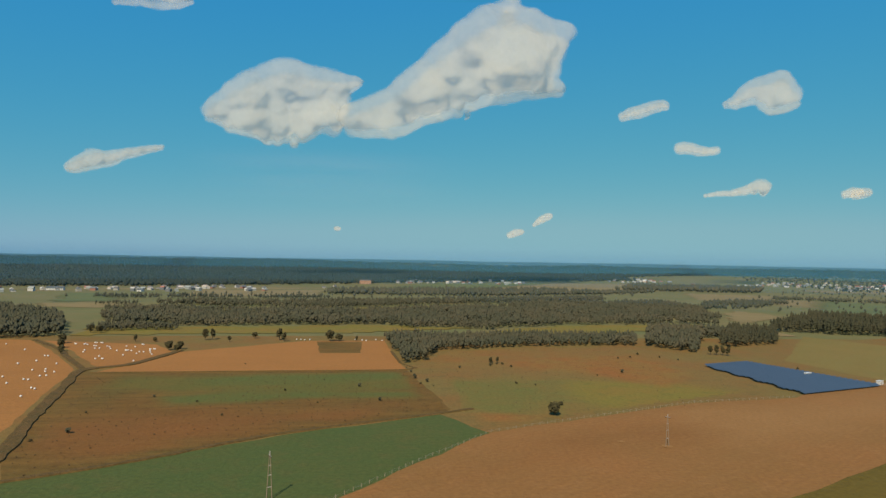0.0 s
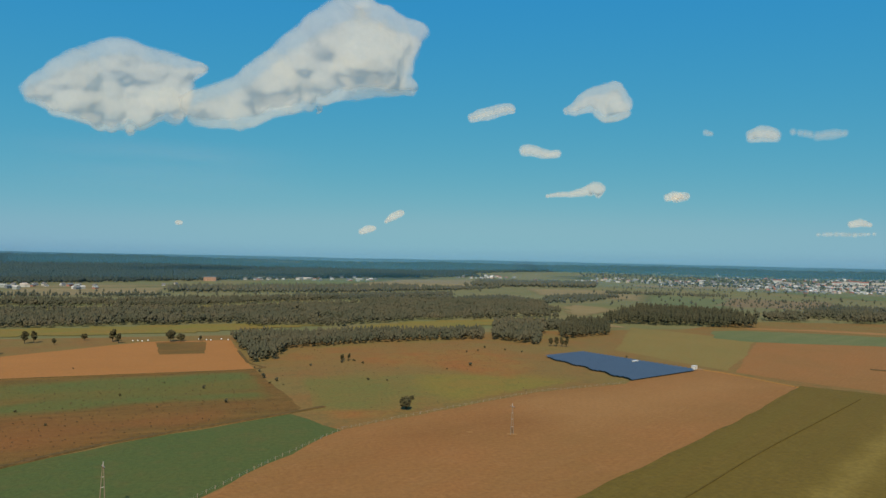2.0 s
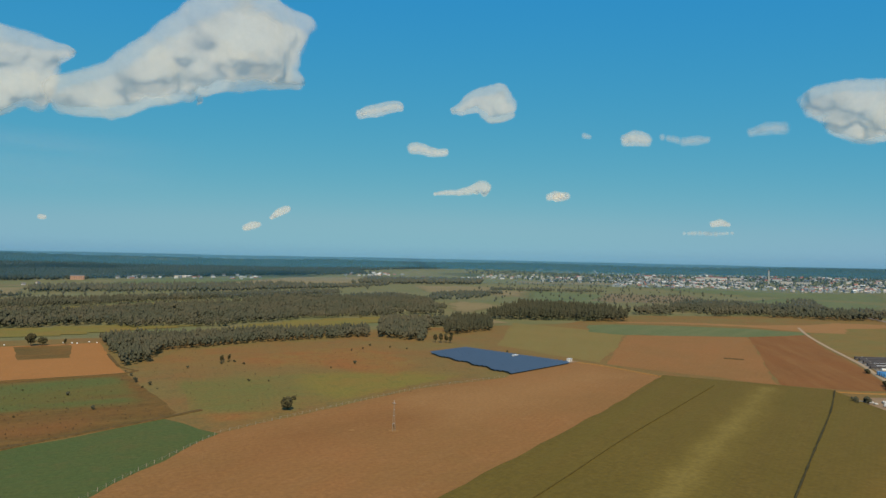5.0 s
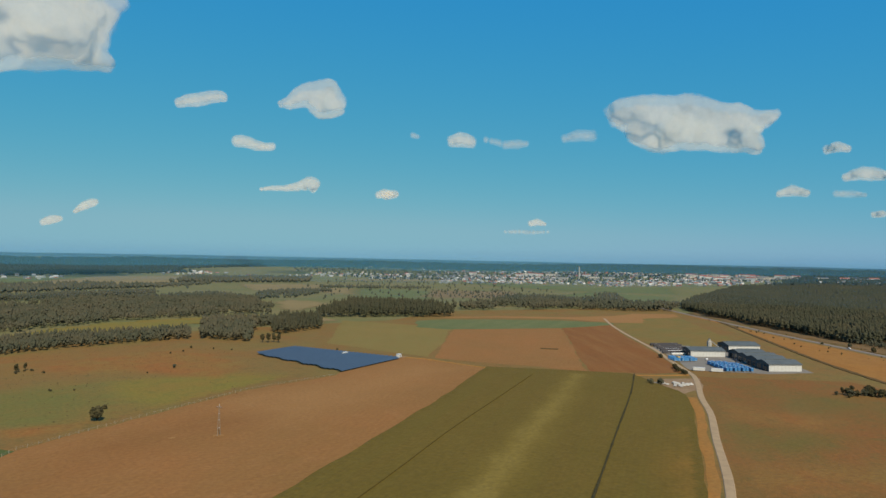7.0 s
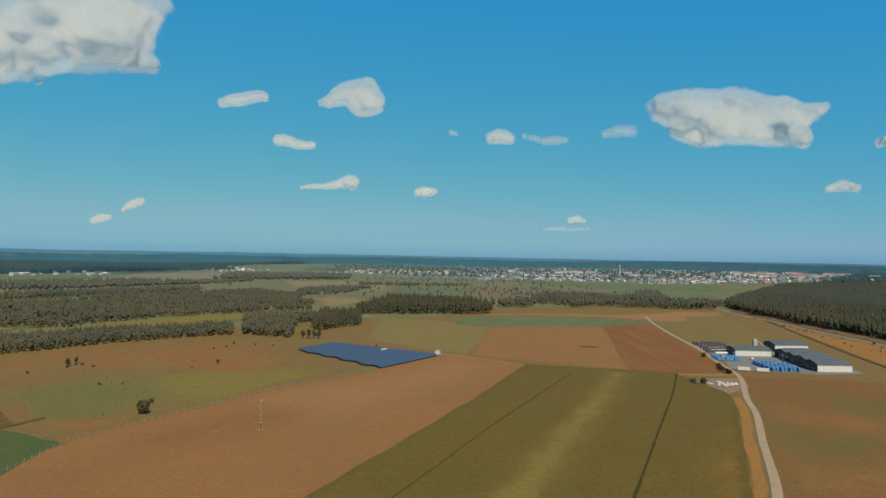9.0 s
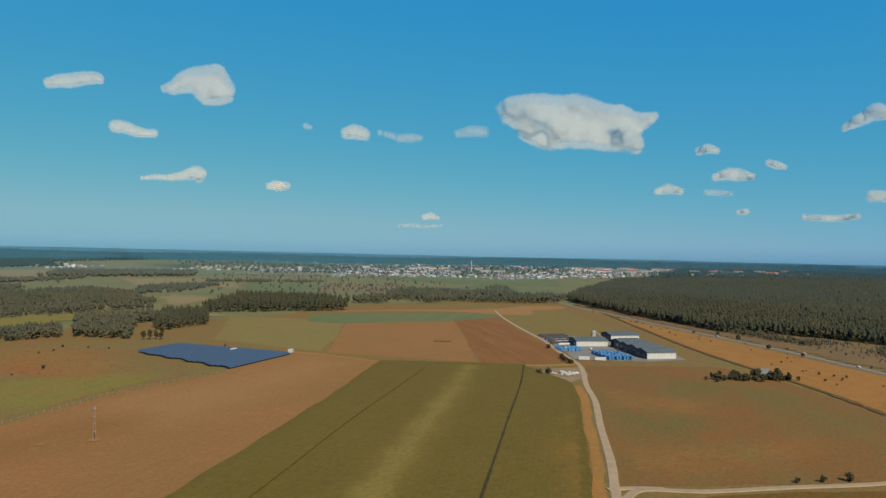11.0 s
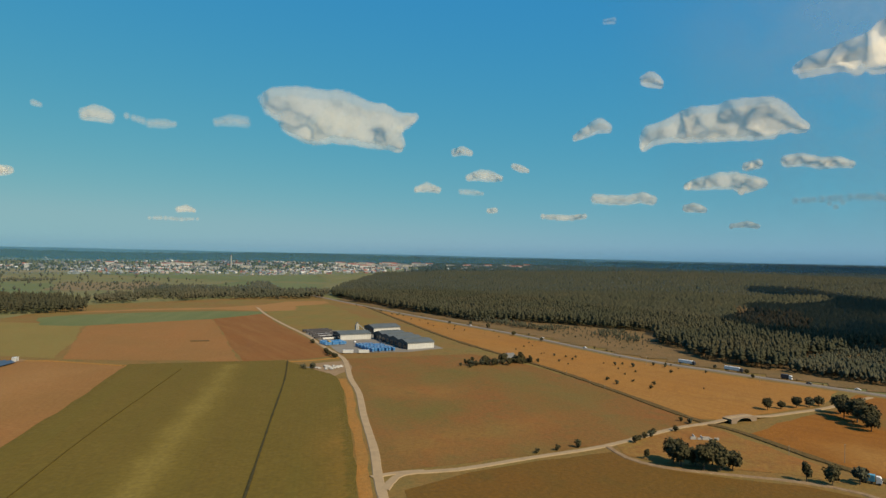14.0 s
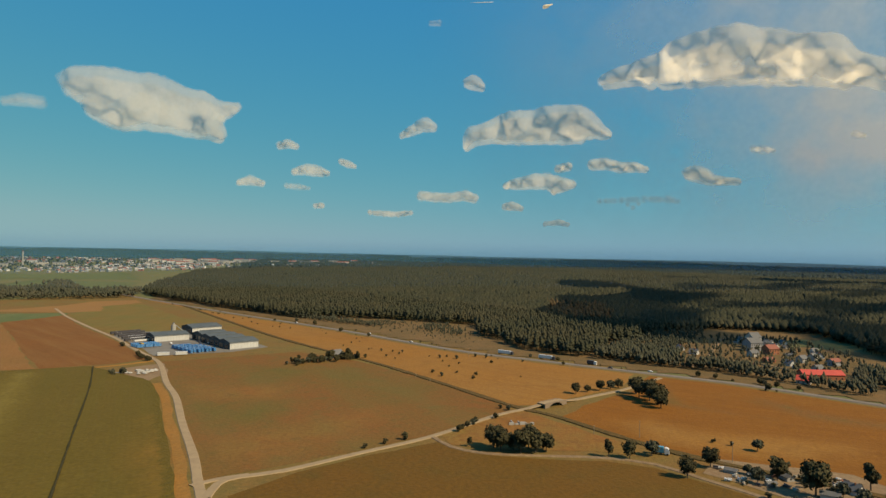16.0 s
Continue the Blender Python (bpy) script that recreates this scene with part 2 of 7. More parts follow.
WOOD = leafy("mixed broadleaf wood", (0.060, 0.064, 0.038), (0.086, 0.083, 0.049), (0.135, 0.104, 0.058), 0.5, 60.0)
LEAF = leafy("dark tree foliage", (0.046, 0.041, 0.018), (0.105, 0.088, 0.036), (0.13, 0.09, 0.035), 0.2)
RUSTY = leafy("rust-brown dry trees", (0.085, 0.055, 0.026), (0.15, 0.092, 0.042), (0.16, 0.12, 0.055), 0.5, 40.0)
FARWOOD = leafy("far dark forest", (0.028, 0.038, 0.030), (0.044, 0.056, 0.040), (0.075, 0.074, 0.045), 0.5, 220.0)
# the blue of distant haze is put into this base colour
HAZE_HILL = land("distant ridge in painted haze blue", (0.075, 0.15, 0.21), (0.065, 0.13, 0.185), (0.085, 0.155, 0.20), 300, 60, bump=0.0)
BARK = plain("grey-brown bark", (0.11, 0.085, 0.06), (0.06, 0.05, 0.04), 0.4, 0.95, bump=0.03)

# ---- building helpers ----
def mesh_object(name, verts, faces, material, parent=None, smooth=False):
    me = bpy.data.meshes.new(name)
    me.from_pydata([tuple(v) for v in verts], [], [tuple(f) for f in faces])
    me.materials.append(material)
    if smooth:
        me.shade_smooth()
    ob = new(name, me)
    if parent:
        ob.parent = parent
    return ob


def part(name, bm, material, parent=None, label="", smooth=False):
    """One mesh object from a bmesh, under a thing or a part."""
    me = bpy.data.meshes.new(name)
    bm.to_mesh(me)
    bm.free()
    me.materials.append(material)
    if smooth:
        me.shade_smooth()
    ob = new(name, me)
    ob.parent = parent
    if label:
        tagged(ob, label)
    return ob


def smoothstep(a, b, v):
    t = np.clip((np.asarray(v, dtype=float) - a) / (b - a), 0, 1)
    return t * t * (3 - 2 * t)


def wobble(x, y, size, seed):
    """Smooth value noise from -1 to 1 on arrays of places."""
    s = np.zeros_like(np.asarray(x, dtype=float))
    for k, (a, b, p) in enumerate(((1.0, 0.3, 0.0), (-0.45, 1.1, 1.7), (0.8, -0.9, 4.1), (1.9, 0.7, 2.3))):
        s = s + np.sin((a * x + b * y) / size * 2.1 + p + seed * (1.3 + k)) / (1 + 0.35 * k)
    return s / 2.6


# The high road runs along the foot of the wooded hills.
HIGHWAY = [(1301, 1007), (1137, 787), (936, 505), (785, 274), (664, 111), (621, 19), (586, -63), (557, -132), (533, -169), (490, -231), (412, -338), (294, -487)]


def beyond_highway(x, y):
    """Metres beyond the high road, on the side of the hills."""
    return (x - 516) * 0.846 - (y + 197) * 0.534


def ground_z(x, y):
    """The plain lies level; far out it is bent up to fit the horizon seen from the eye height, and it climbs more
    steeply into the wooded hills.
    """
    x, y = np.asarray(x, dtype=float), np.asarray(y, dtype=float)
    r = np.hypot(x, y)
    fall = 2.18 - 1.74 * np.clip((r - 2500) / 2400, 0, 1)
    z = np.where(r > 2500, EYE_HEIGHT - r * np.tan(np.radians(fall)) , 0.0)
    z = np.maximum(z, 0)
    s = beyond_highway(x, y)
    valley = 1 - 0.55 * np.exp(-(((y + 150) / 260) ** 2)) * smoothstep(2000, 900, x)
    hill = 36 * smoothstep(90, 1250, s) * valley + 5 * wobble(x, y, 420, 2.0) * smoothstep(250, 900, s)
    hill = hill * (1 - 0.85 * smoothstep(2700, 4600, r))
    ridge = 10 * smoothstep(0.0, -1400, x) * smoothstep(2600, 4700, r) * smoothstep(1500, 3500, y)
    swell = 8 * wobble(x, y, 650, 9.0) * smoothstep(2600, 3500, r)
    return z + np.maximum(hill, 0) + ridge + swell


# ---- ground ----
def make_ground():
    rings = [0, 60, 140, 230, 330, 450, 600, 780, 980, 1200, 1400, 1600, 1800, 2000, 2200, 2400, 2600, 2850, 3100, 3350, 3600, 3850, 4100, 4350, 4600, 4800, 4960]
    around = 220
    a = np.arange(around) * 2 * math.pi / around
    verts = [(0, 0, 0)]
    for r in rings[1:]:
        x, y = r * np.sin(a), r * np.cos(a)
        verts += list(zip(x.tolist(), y.tolist(), ground_z(x, y).tolist()))
    faces = [(0, 1 + (k + 1) % around, 1 + k) for k in range(around)]
    for i in range(len(rings) - 2):
        b = 1 + i * around
        faces += [(b + k, b + (k + 1) % around, b + around + (k + 1) % around, b + around + k) for k in range(around)]
    ob = mesh_object("ground", verts, faces, FARMLAND, smooth=True)
    tagged(ob, "rolling green and tan farmland reaching to the horizon", "ground", kind="structure")


make_ground()


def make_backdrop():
    """The last ridges at the rim of the land, with distant haze painted into their colour."""
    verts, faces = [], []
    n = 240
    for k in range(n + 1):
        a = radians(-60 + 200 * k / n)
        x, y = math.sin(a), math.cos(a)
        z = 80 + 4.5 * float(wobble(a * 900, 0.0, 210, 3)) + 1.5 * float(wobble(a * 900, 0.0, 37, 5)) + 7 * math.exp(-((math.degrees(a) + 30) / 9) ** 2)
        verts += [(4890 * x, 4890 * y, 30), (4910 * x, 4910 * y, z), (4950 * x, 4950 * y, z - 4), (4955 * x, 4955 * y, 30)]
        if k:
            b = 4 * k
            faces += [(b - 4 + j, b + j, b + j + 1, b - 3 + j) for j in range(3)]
    tagged(mesh_object("backdrop", verts, faces, HAZE_HILL, smooth=True), "wooded ridges on the horizon, painted haze blue", "hills", kind="structure")


make_backdrop()
LAYER = [0.04]


def ragged(points, step, amount, rng, closed=True):
    """The outline with more corners, each a little off the line."""
    out = []
    n = len(points)
    for i in range(n if closed else n - 1):
        a, b = Vector(points[i]), Vector(points[(i + 1) % n])
        count = max(1, int((b - a).length / step))
        side = Vector((-(b - a).y, (b - a).x)).normalized()
        for k in range(count):
            out.append(a.lerp(b, k / count) + side * (rng.uniform(-amount, amount) if k else 0))
    if not closed:
        out.append(Vector(points[-1]))
    return out


def field(name, points, material, label, amount=1.2, rise=0.0, category="field"):
    """A field as a thin sheet with an uneven edge, lying on the ground."""
    LAYER[0] += 0.004
    rng = random.Random(len(points) * 7 + int(abs(points[0][0])))
    z = LAYER[0] + rise
    bm = bmesh.new()
    ring = [bm.verts.new((p.x, p.y, z)) for p in ragged(points, 14, amount, rng)]
    edges = [bm.edges.new((ring[i], ring[(i + 1) % len(ring)])) for i in range(len(ring))]
    bmesh.ops.triangle_fill(bm, edges=edges, use_beauty=True, normal=(0, 0, 1))
    if rise:
        low = [bm.verts.new((v.co.x, v.co.y, 0)) for v in ring]
        for i in range(len(ring)):
            j = (i + 1) % len(ring)
            bm.faces.new((low[i], low[j], ring[j], ring[i]))
    bmesh.ops.recalc_face_normals(bm, faces=bm.faces[:])
    up = sum(f.normal.z * f.calc_area() for f in bm.faces)
    if up < 0:
        bmesh.ops.reverse_faces(bm, faces=bm.faces[:])
    return tagged(part(name, bm, material), label, category, kind="structure")


def draped(name, points, material, label, step=14.0, category="field", lift=0.3):
    """A patch that follows the rise of the ground."""
    LAYER[0] += 0.004
    xs, ys = [q[0] for q in points], [q[1] for q in points]
    nx, ny = int((max(xs) - min(xs)) / step) + 2, int((max(ys) - min(ys)) / step) + 2
    bm = bmesh.new()
    grid = {}

    def corner(i, j):
        if (i, j) not in grid:
            x, y = min(xs) + i * step, min(ys) + j * step
            x, y = x + 0.4 * step * float(wobble(x, y, 23, 1)), y + 0.4 * step * float(wobble(x, y, 29, 4))
            grid[i, j] = bm.verts.new((x, y, float(ground_z(x, y)) + lift + LAYER[0]))
        return grid[i, j]

    for i in range(nx):
        cx = np.full(ny, min(xs) + (i + 0.5) * step)
        cy = min(ys) + (np.arange(ny) + 0.5) * step
        for j in np.nonzero(within(points, cx, cy))[0]:
            j = int(j)
            bm.faces.new((corner(i, j), corner(i + 1, j), corner(i + 1, j + 1), corner(i, j + 1)))
    return tagged(part(name, bm, material, None, "", True), label, category, kind="structure")


def within(points, x, y):
    res = np.zeros(len(x), bool)
    n = len(points)
    for i in range(n):
        (x0, y0), (x1, y1) = points[i], points[(i + 1) % n]
        cross = ((y0 > y) != (y1 > y)) & (x < (x1 - x0) * (y - y0) / (y1 - y0 + 1e-9) + x0)
        res ^= cross
    return res


def ribbon(name, points, width, material, label, category="road", height=0.25, amount=0.15, shoulder=0.0):
    """A road or ditch along a line: a smooth strip with sloping shoulders."""
    LAYER[0] += 0.004
    rng = random.Random(int(points[0][0]) + int(10 * width))
    pts = [Vector(p) for p in points]
    fine = []
    for i in range(len(pts) - 1):
        p0, p1, p2, p3 = pts[max(i - 1, 0)], pts[i], pts[i + 1], pts[min(i + 2, len(pts) - 1)]
        count = max(2, int((p2 - p1).length / 9))
        for k in range(count):
            t = k / count
            fine.append(0.5 * (2 * p1 + (p2 - p0) * t + (2 * p0 - 5 * p1 + 4 * p2 - p3) * t * t + (3 * p1 - p0 - 3 * p2 + p3) * t ** 3))
    fine.append(pts[-1])
    verts, faces = [], []
    for i, p in enumerate(fine):
        d = (fine[min(i + 1, len(fine) - 1)] - fine[max(i - 1, 0)]).normalized()
        side = Vector((-d.y, d.x))
        z = LAYER[0] + height + float(ground_z(p.x, p.y)) + (2.6 * math.exp(-((p - Vector((434, 4))).length / 17) ** 2) if name == "farm_road" else 0.0)
        half = width / 2 * (1 + rng.uniform(-amount, amount))
        for off, dz in ((-half - 0.4 - shoulder, -height - LAYER[0]), (-half, 0), (0, 0.05 * min(1, height * 4)), (half, 0), (half + 0.4 + shoulder, -height - LAYER[0])):
            q = p + side * off
            verts.append((q.x, q.y, z + dz))
    for i in range(len(fine) - 1):
        for k in range(4):
            a = i * 5 + k
            faces.append((a + 5, a + 6, a + 1, a))
    ob = mesh_object(name, verts, faces, material)
    return tagged(ob, label, category, kind="structure")


def edge_distance(points, x, y):
    """How far each place lies from the outline."""
    best = np.full(len(x), 1e9)
    for i in range(len(points)):
        (x0, y0), (x1, y1) = points[i], points[(i + 1) % len(points)]
        dx, dy = x1 - x0, y1 - y0
        t = np.clip(((x - x0) * dx + (y - y0) * dy) / (dx * dx + dy * dy + 1e-9), 0, 1)
        best = np.minimum(best, np.hypot(x - x0 - t * dx, y - y0 - t * dy))
    return best


def blended(host, growths):
    """The soil of a field with patches of other growth that pass softly into it; each patch has its own cover."""
    spec = LANDS[host.name]
    m, nodes, links, bsdf = node_mat("mixed " + host.name)
    c, fine = land_colour(nodes, links, spec)
    co = nodes.new("ShaderNodeTexCoord").outputs["Object"]
    for k, (growth, size) in enumerate(growths):
        other, _ = land_colour(nodes, links, LANDS[growth.name], fine)
        cover = nodes.new("ShaderNodeAttribute")
        cover.attribute_name = "cover_%d" % k
        blot = noisy(nodes, links, co, size, 0.25, 0.75, 6.0, (2.2, 1.0, 1.0), radians(15))
        # a thin stand grows in blots, a full one everywhere
        room = nodes.new("ShaderNodeMath")
        room.operation = "PINGPONG"
        room.inputs[1].default_value = 0.5
        links.new(cover.outputs["Fac"], room.inputs[0])
        shift = nodes.new("ShaderNodeMath")
        shift.operation = "SUBTRACT"
        shift.inputs[1].default_value = 0.5
        links.new(blot, shift.inputs[0])
        add = nodes.new("ShaderNodeMath")
        add.operation = "MULTIPLY_ADD"
        links.new(room.outputs[0], add.inputs[0])
        links.new(shift.outputs[0], add.inputs[1])
        links.new(cover.outputs["Fac"], add.inputs[2])
        soft = nodes.new("ShaderNodeMapRange")
        soft.interpolation_type = "SMOOTHSTEP"
        links.new(add.outputs[0], soft.inputs["Value"])
        c = mixed(nodes, links, c, other, soft.outputs[0])
    links.new(c, bsdf.inputs["Base Color"])
    bsdf.inputs["Roughness"].default_value = 0.95
    bsdf.inputs["Specular IOR Level"].default_value = 0.15
    bumped(nodes, links, bsdf, fine, 0.25)
    return m


def mixed_field(name, host, outline, patches, label, step=7.0, rise=0.0, rim=8.0):
    """A sheet within a field's outline; patches: (corners, growth, softness, size of its blots, how full)."""
    LAYER[0] += 0.004
    p = np.array(outline, float)
    (x0, y0), (x1, y1) = p.min(0), p.max(0)
    nx, ny = int((x1 - x0) / step) + 2, int((y1 - y0) / step) + 2
    gx, gy = np.meshgrid(x0 + step * np.arange(nx), y0 + step * np.arange(ny), indexing="ij")
    gx, gy = gx.ravel(), gy.ravel()
    inner = np.clip(edge_distance(outline, gx, gy) * np.where(within(outline, gx, gy), 1, -1) / rim - 0.35, 0, 1)
    covers = []
    for points, growth, soft, blot, most in patches:
        d = edge_distance(points, gx, gy) * np.where(within(points, gx, gy), 1, -1)
        d = d + 0.25 * soft * wobble(gx, gy, 1.5 * soft, len(covers))
        covers.append(most * np.clip(0.5 + d / soft, 0, 1) * inner)
    verts = [(float(a), float(b), LAYER[0] + rise) for a, b in zip(gx, gy)]
    faces = []
    for i in range(nx - 1):
        for j in range(ny - 1):
            k = i * ny + j
            f = (k, k + ny, k + ny + 1, k + 1)
            if min(inner[v] for v in f) > 0:
                faces.append(f)
    ob = mesh_object(name, verts, faces, blended(host, [(q[1], q[3]) for q in patches]))
    for k, c in enumerate(covers):
        ob.data.attributes.new("cover_%d" % k, "FLOAT", "POINT").data.foreach_set("value", c.astype(np.float32))
    return tagged(ob, label, "field", kind="structure")


# ---- fields ----
field("meadow", [(-722, 152), (-314, 412), (-529, 788), (-72, 840), (233, 860), (548, 887), (749, 991), (1250, 895), (1134, 780), (510, -199), (294, -467), (-317, -470), (-717, -210)], MEADOW, "wide dry grass between the fields", 3)
field("stubble_field", [(-236, 338), (-258, 407), (-290, 502), (-309, 564), (-390, 678), (-454, 752), (-770, 792), (-656, 417), (-347, 216)], STUBBLE, "orange grain stubble dotted with wrapped bales")
field("stubble_field", [(-291, 569), (-272, 600), (-271, 676), (-308, 731), (-438, 749), (-371, 678)], STUBBLE, "orange stubble field with wrapped bales by a ditch")
field("rough_meadow", [(-195, 285), (-151, 319), (-97, 368), (-11, 423), (-4, 436), (-38, 589), (-287, 551), (-300, 564), (-282, 502), (-250, 405), (-225, 334)], ROUGH, "rough brown meadow with scattered small bushes")
field("stubble_field", [(-287, 555), (-38, 592), (-54, 674), (-72, 795), (-161, 782), (-265, 676), (-271, 628)], STUBBLE, "harvested orange stubble field with mowing lines")
field("stubble_patch", [(-128, 684), (-88, 689), (-97, 781), (-147, 777)], ROUGH, "browner square within the stubble field", 1)
field("green_field", [(-440, 94), (-195, 283), (-151, 317), (-97, 366), (-11, 421), (17, 376), (-22, 319), (-51, 272), (-136.2, 143.9)], GREEN, "bright green young crop beside a wire fence")
field("ploughed_field", [(-136.2, 143.9), (-51, 274), (-22, 321), (17, 378), (77, 415), (164, 466), (247, 490), (259, 503), (346, 547), (367, 526), (379, 457), (277, 378), (196, 319), (94, 247), (-13.6, 175.2), (-116.5, 106.1)], PLOUGH, "harrowed brown field between fence and maize", 2)
field("maize_field", [(-157.3, 79.0), (-13.6, 175.2), (94, 247), (196, 319), (277, 378), (379, 457), (463, 366), (440, 320), (430, 296), (422, 285), (380, 250), (324, 211), (269, 171), (220, 138), (93.2, 42.9), (-57.0, -60.0)], MAIZE, "tall olive green maize in straight rows", 1.0, 1.6)
field("field_margin", [(93.3, 41.9), (220, 137), (269, 170), (324, 210), (380, 249), (422, 284), (426, 279), (384, 245), (328, 206), (273, 166), (224, 133), (96.3, 37.9)], STRAW, "dry orange margin between maize and road", 1.0)
mixed_field("rough_meadow", ROUGH, [(-195, 285), (-151, 319), (-97, 368), (-11, 423), (-4, 436), (-38, 589), (-287, 551), (-300, 564), (-282, 502), (-250, 405), (-225, 334)], [
    ([(-250, 490), (-200, 475), (-160, 476), (-108, 489), (-27, 495), (-26, 537), (-42, 576), (-162, 560), (-251, 534)], STRIP, 34, 30, 1),
    ([(-217, 520), (-162, 544), (-42, 574), (-35, 547), (-90, 520), (-161, 509)], STRIP_GREEN, 22, 22, 1),
    ([(-200, 460), (-160, 476), (-108, 489), (-30, 493), (-24, 474), (-85, 468), (-138, 451), (-184, 436)], STRIP_GREEN, 22, 22, 1),
    ([(-164, 322), (-51, 409), (-41, 449), (-142, 430), (-223, 392), (-214, 332)], PLOUGH_DARK, 60, 30, 0.7),
], "rough meadow with green stripes and rusty patches")
mixed_field("pasture", MEADOW, [(-37, 592), (-9, 546), (-5, 440), (-9, 429), (19, 382), (77, 419), (164, 471), (206, 493), (243, 509), (335, 549), (320, 686), (261, 724), (217, 772), (83, 761), (-7, 713), (-39, 625)], [
    ([(-9, 546), (48, 551), (101, 556), (192, 547), (253, 489), (189, 451), (79, 414), (29, 401), (-3, 433)], PASTURE_GREEN, 40, 34, 1),
    ([(-4, 535), (48, 536), (86, 517), (76, 458), (35, 430), (1, 438)], GRASS_GREEN, 36, 26, 0.65),
    ([(96, 546), (186, 537), (231, 489), (181, 464), (91, 429), (86, 487)], PASTURE, 34, 28, 1),
    ([(-34, 596), (52, 605), (107, 585), (191, 577), (231, 626), (229, 675), (207, 753), (83, 771), (-47, 742)], HEATH, 70, 34, 0.5),
    ([(59, 643), (125, 688), (197, 674), (197, 587), (164, 527), (117, 576), (71, 597)], HEATH, 34, 24, 1),
    ([(11, 425), (56, 421), (50, 403), (17, 405)], HEATH, 14, 14, 1),
    ([(-3, 397), (25, 386), (15, 368), (-3, 377)], DITCH, 12, 10, 1),
], "patchy green and rusty pasture round a lone tree")
mixed_field("ploughed_field", PLOUGH, [(-136.2, 143.9), (-51, 274), (-22, 321), (17, 378), (77, 415), (164, 466), (247, 490), (259, 503), (346, 547), (367, 526), (379, 457), (277, 378), (196, 319), (94, 247), (-13.6, 175.2), (-116.5, 106.1)], [
    ([(50, 379), (118, 405), (152, 412), (131, 373), (58, 335), (8, 291), (-12, 291)], PLOUGH_DARK, 40, 30, 0.4),
    ([(144, 446), (338, 509), (365, 467), (237, 392), (150, 363)], STUBBLE_PALE, 60, 34, 0.75),
], "paler and redder soil in the harrowed field", 8.0)
mixed_field("maize_field", MAIZE, [(-157.3, 79.0), (-13.6, 175.2), (94, 247), (196, 319), (277, 378), (379, 457), (463, 366), (440, 320), (430, 296), (422, 285), (380, 250), (324, 211), (269, 171), (220, 138), (93.2, 42.9), (-57.0, -60.0)], [
    ([(31.9, 99.6), (113.2, 155.2), (175, 197), (265, 259), (427, 377), (416, 395), (252, 280), (159, 217), (98.0, 177.4), (19.0, 123.3)], MAIZE_MID, 14, 14, 1),
    ([(53.5, 119.9), (115.0, 163.1), (169, 202), (260, 266), (423, 384), (420, 391), (257, 275), (164, 212), (108.5, 172.8), (41.7, 126.1)], MAIZE_PALE, 12, 12, 1),
    ([(93.2, 42.9), (226, 139), (276, 174), (338, 218), (331, 224), (269, 186), (210, 147), (97.7, 66.8)], MAIZE_DRY, 40, 18, 0.6),
], "maize with a pale stripe and a dry edge", 4.0, 1.62, 3.0)
field("olive_field", [(334, 676), (372, 537), (457, 627), (564, 754), (479, 911)], DRY_YELLOW, "yellow green field behind the solar panels", 2)
field("brown_field", [(374, 529), (446, 400), (510, 470), (600, 565), (700, 676), (618, 706), (550, 731), (457, 625)], PLOUGH, "light brown tilled field with faint strips", 2)
field("dark_field", [(448, 398), (486, 361), (516, 351), (618, 462), (702, 565), (800, 668), (813, 676), (756, 674), (700, 674), (600, 564), (510, 469)], PLOUGH_DARK, "dark brown tilled field beside the road", 1)
field("green_edge", [(523, 775), (577, 861), (633, 857), (717, 819), (790, 766), (836, 694), (816, 679), (756, 676), (700, 678), (618, 708), (550, 733)], FAR_GREEN, "narrow green strip at the field's far end", 3)
field("olive_field", [(640, 468), (704, 553), (808, 670), (918, 728), (1056, 741), (911, 593), (784, 455), (724, 395)], PASTURE_GREEN, "olive field behind the factory", 2)
field("stubble_strip", [(642, 885), (738, 843), (813, 788), (843, 700), (886, 676), (952, 727), (1046, 721), (1092, 765), (1024, 807), (946, 788), (845, 806), (764, 862), (664, 896)], STUBBLE_PALE, "narrow pale tan stubble strip before the woods", 3)
field("sown_field", [(517, 324), (599, 250), (566, 179), (484, 81), (423, 29), (412, 30), (337, 68), (302, 94), (269, 121), (253, 136), (241, 140), (275, 163), (330, 203), (386, 242), (428, 276), (475, 310), (507, 333)], SOWN, "brown sown field with greenish and reddish patches", 2)
field("sown_field", [(231, 122), (265, 108), (299, 85), (331, 57), (315, 38), (314, 10), (319, -26), (314, -48), (281, -87), (216, -175), (59.2, -92.3), (147.2, 61.0)], SOWN_DARK, "olive brown field below the farm road", 1)
mixed_field("sown_field", SOWN, [(517, 324), (599, 250), (566, 179), (484, 81), (423, 29), (412, 30), (337, 68), (302, 94), (269, 121), (253, 136), (241, 140), (275, 163), (330, 203), (386, 242), (428, 276), (475, 310), (507, 333)], [
    ([(429, 266), (446, 186), (404, 177), (377, 232)], HEATH, 34, 24, 0.55),
    ([(299, 173), (333, 153), (402, 110), (372, 93), (284, 124), (264, 152)], HEATH, 34, 24, 0.6),
    ([(370, 232), (400, 164), (345, 151), (313, 188)], STRIP, 36, 26, 0.5),
    ([(504, 307), (563, 210), (470, 101), (421, 112), (452, 206), (439, 274)], STRIP, 60, 34, 0.4),
], "sown field with greenish and rusty patches")
field("dry_field", [(1103, 765), (921, 505), (770, 274), (650, 112), (607, 20), (576, -58), (510, -42), (472, -16), (436, 6), (427, 28), (488, 86), (562, 160), (688, 305), (848, 463), (1033, 637)], STUBBLE_ROAD, "golden dry grass strip with many small bushes", 2)
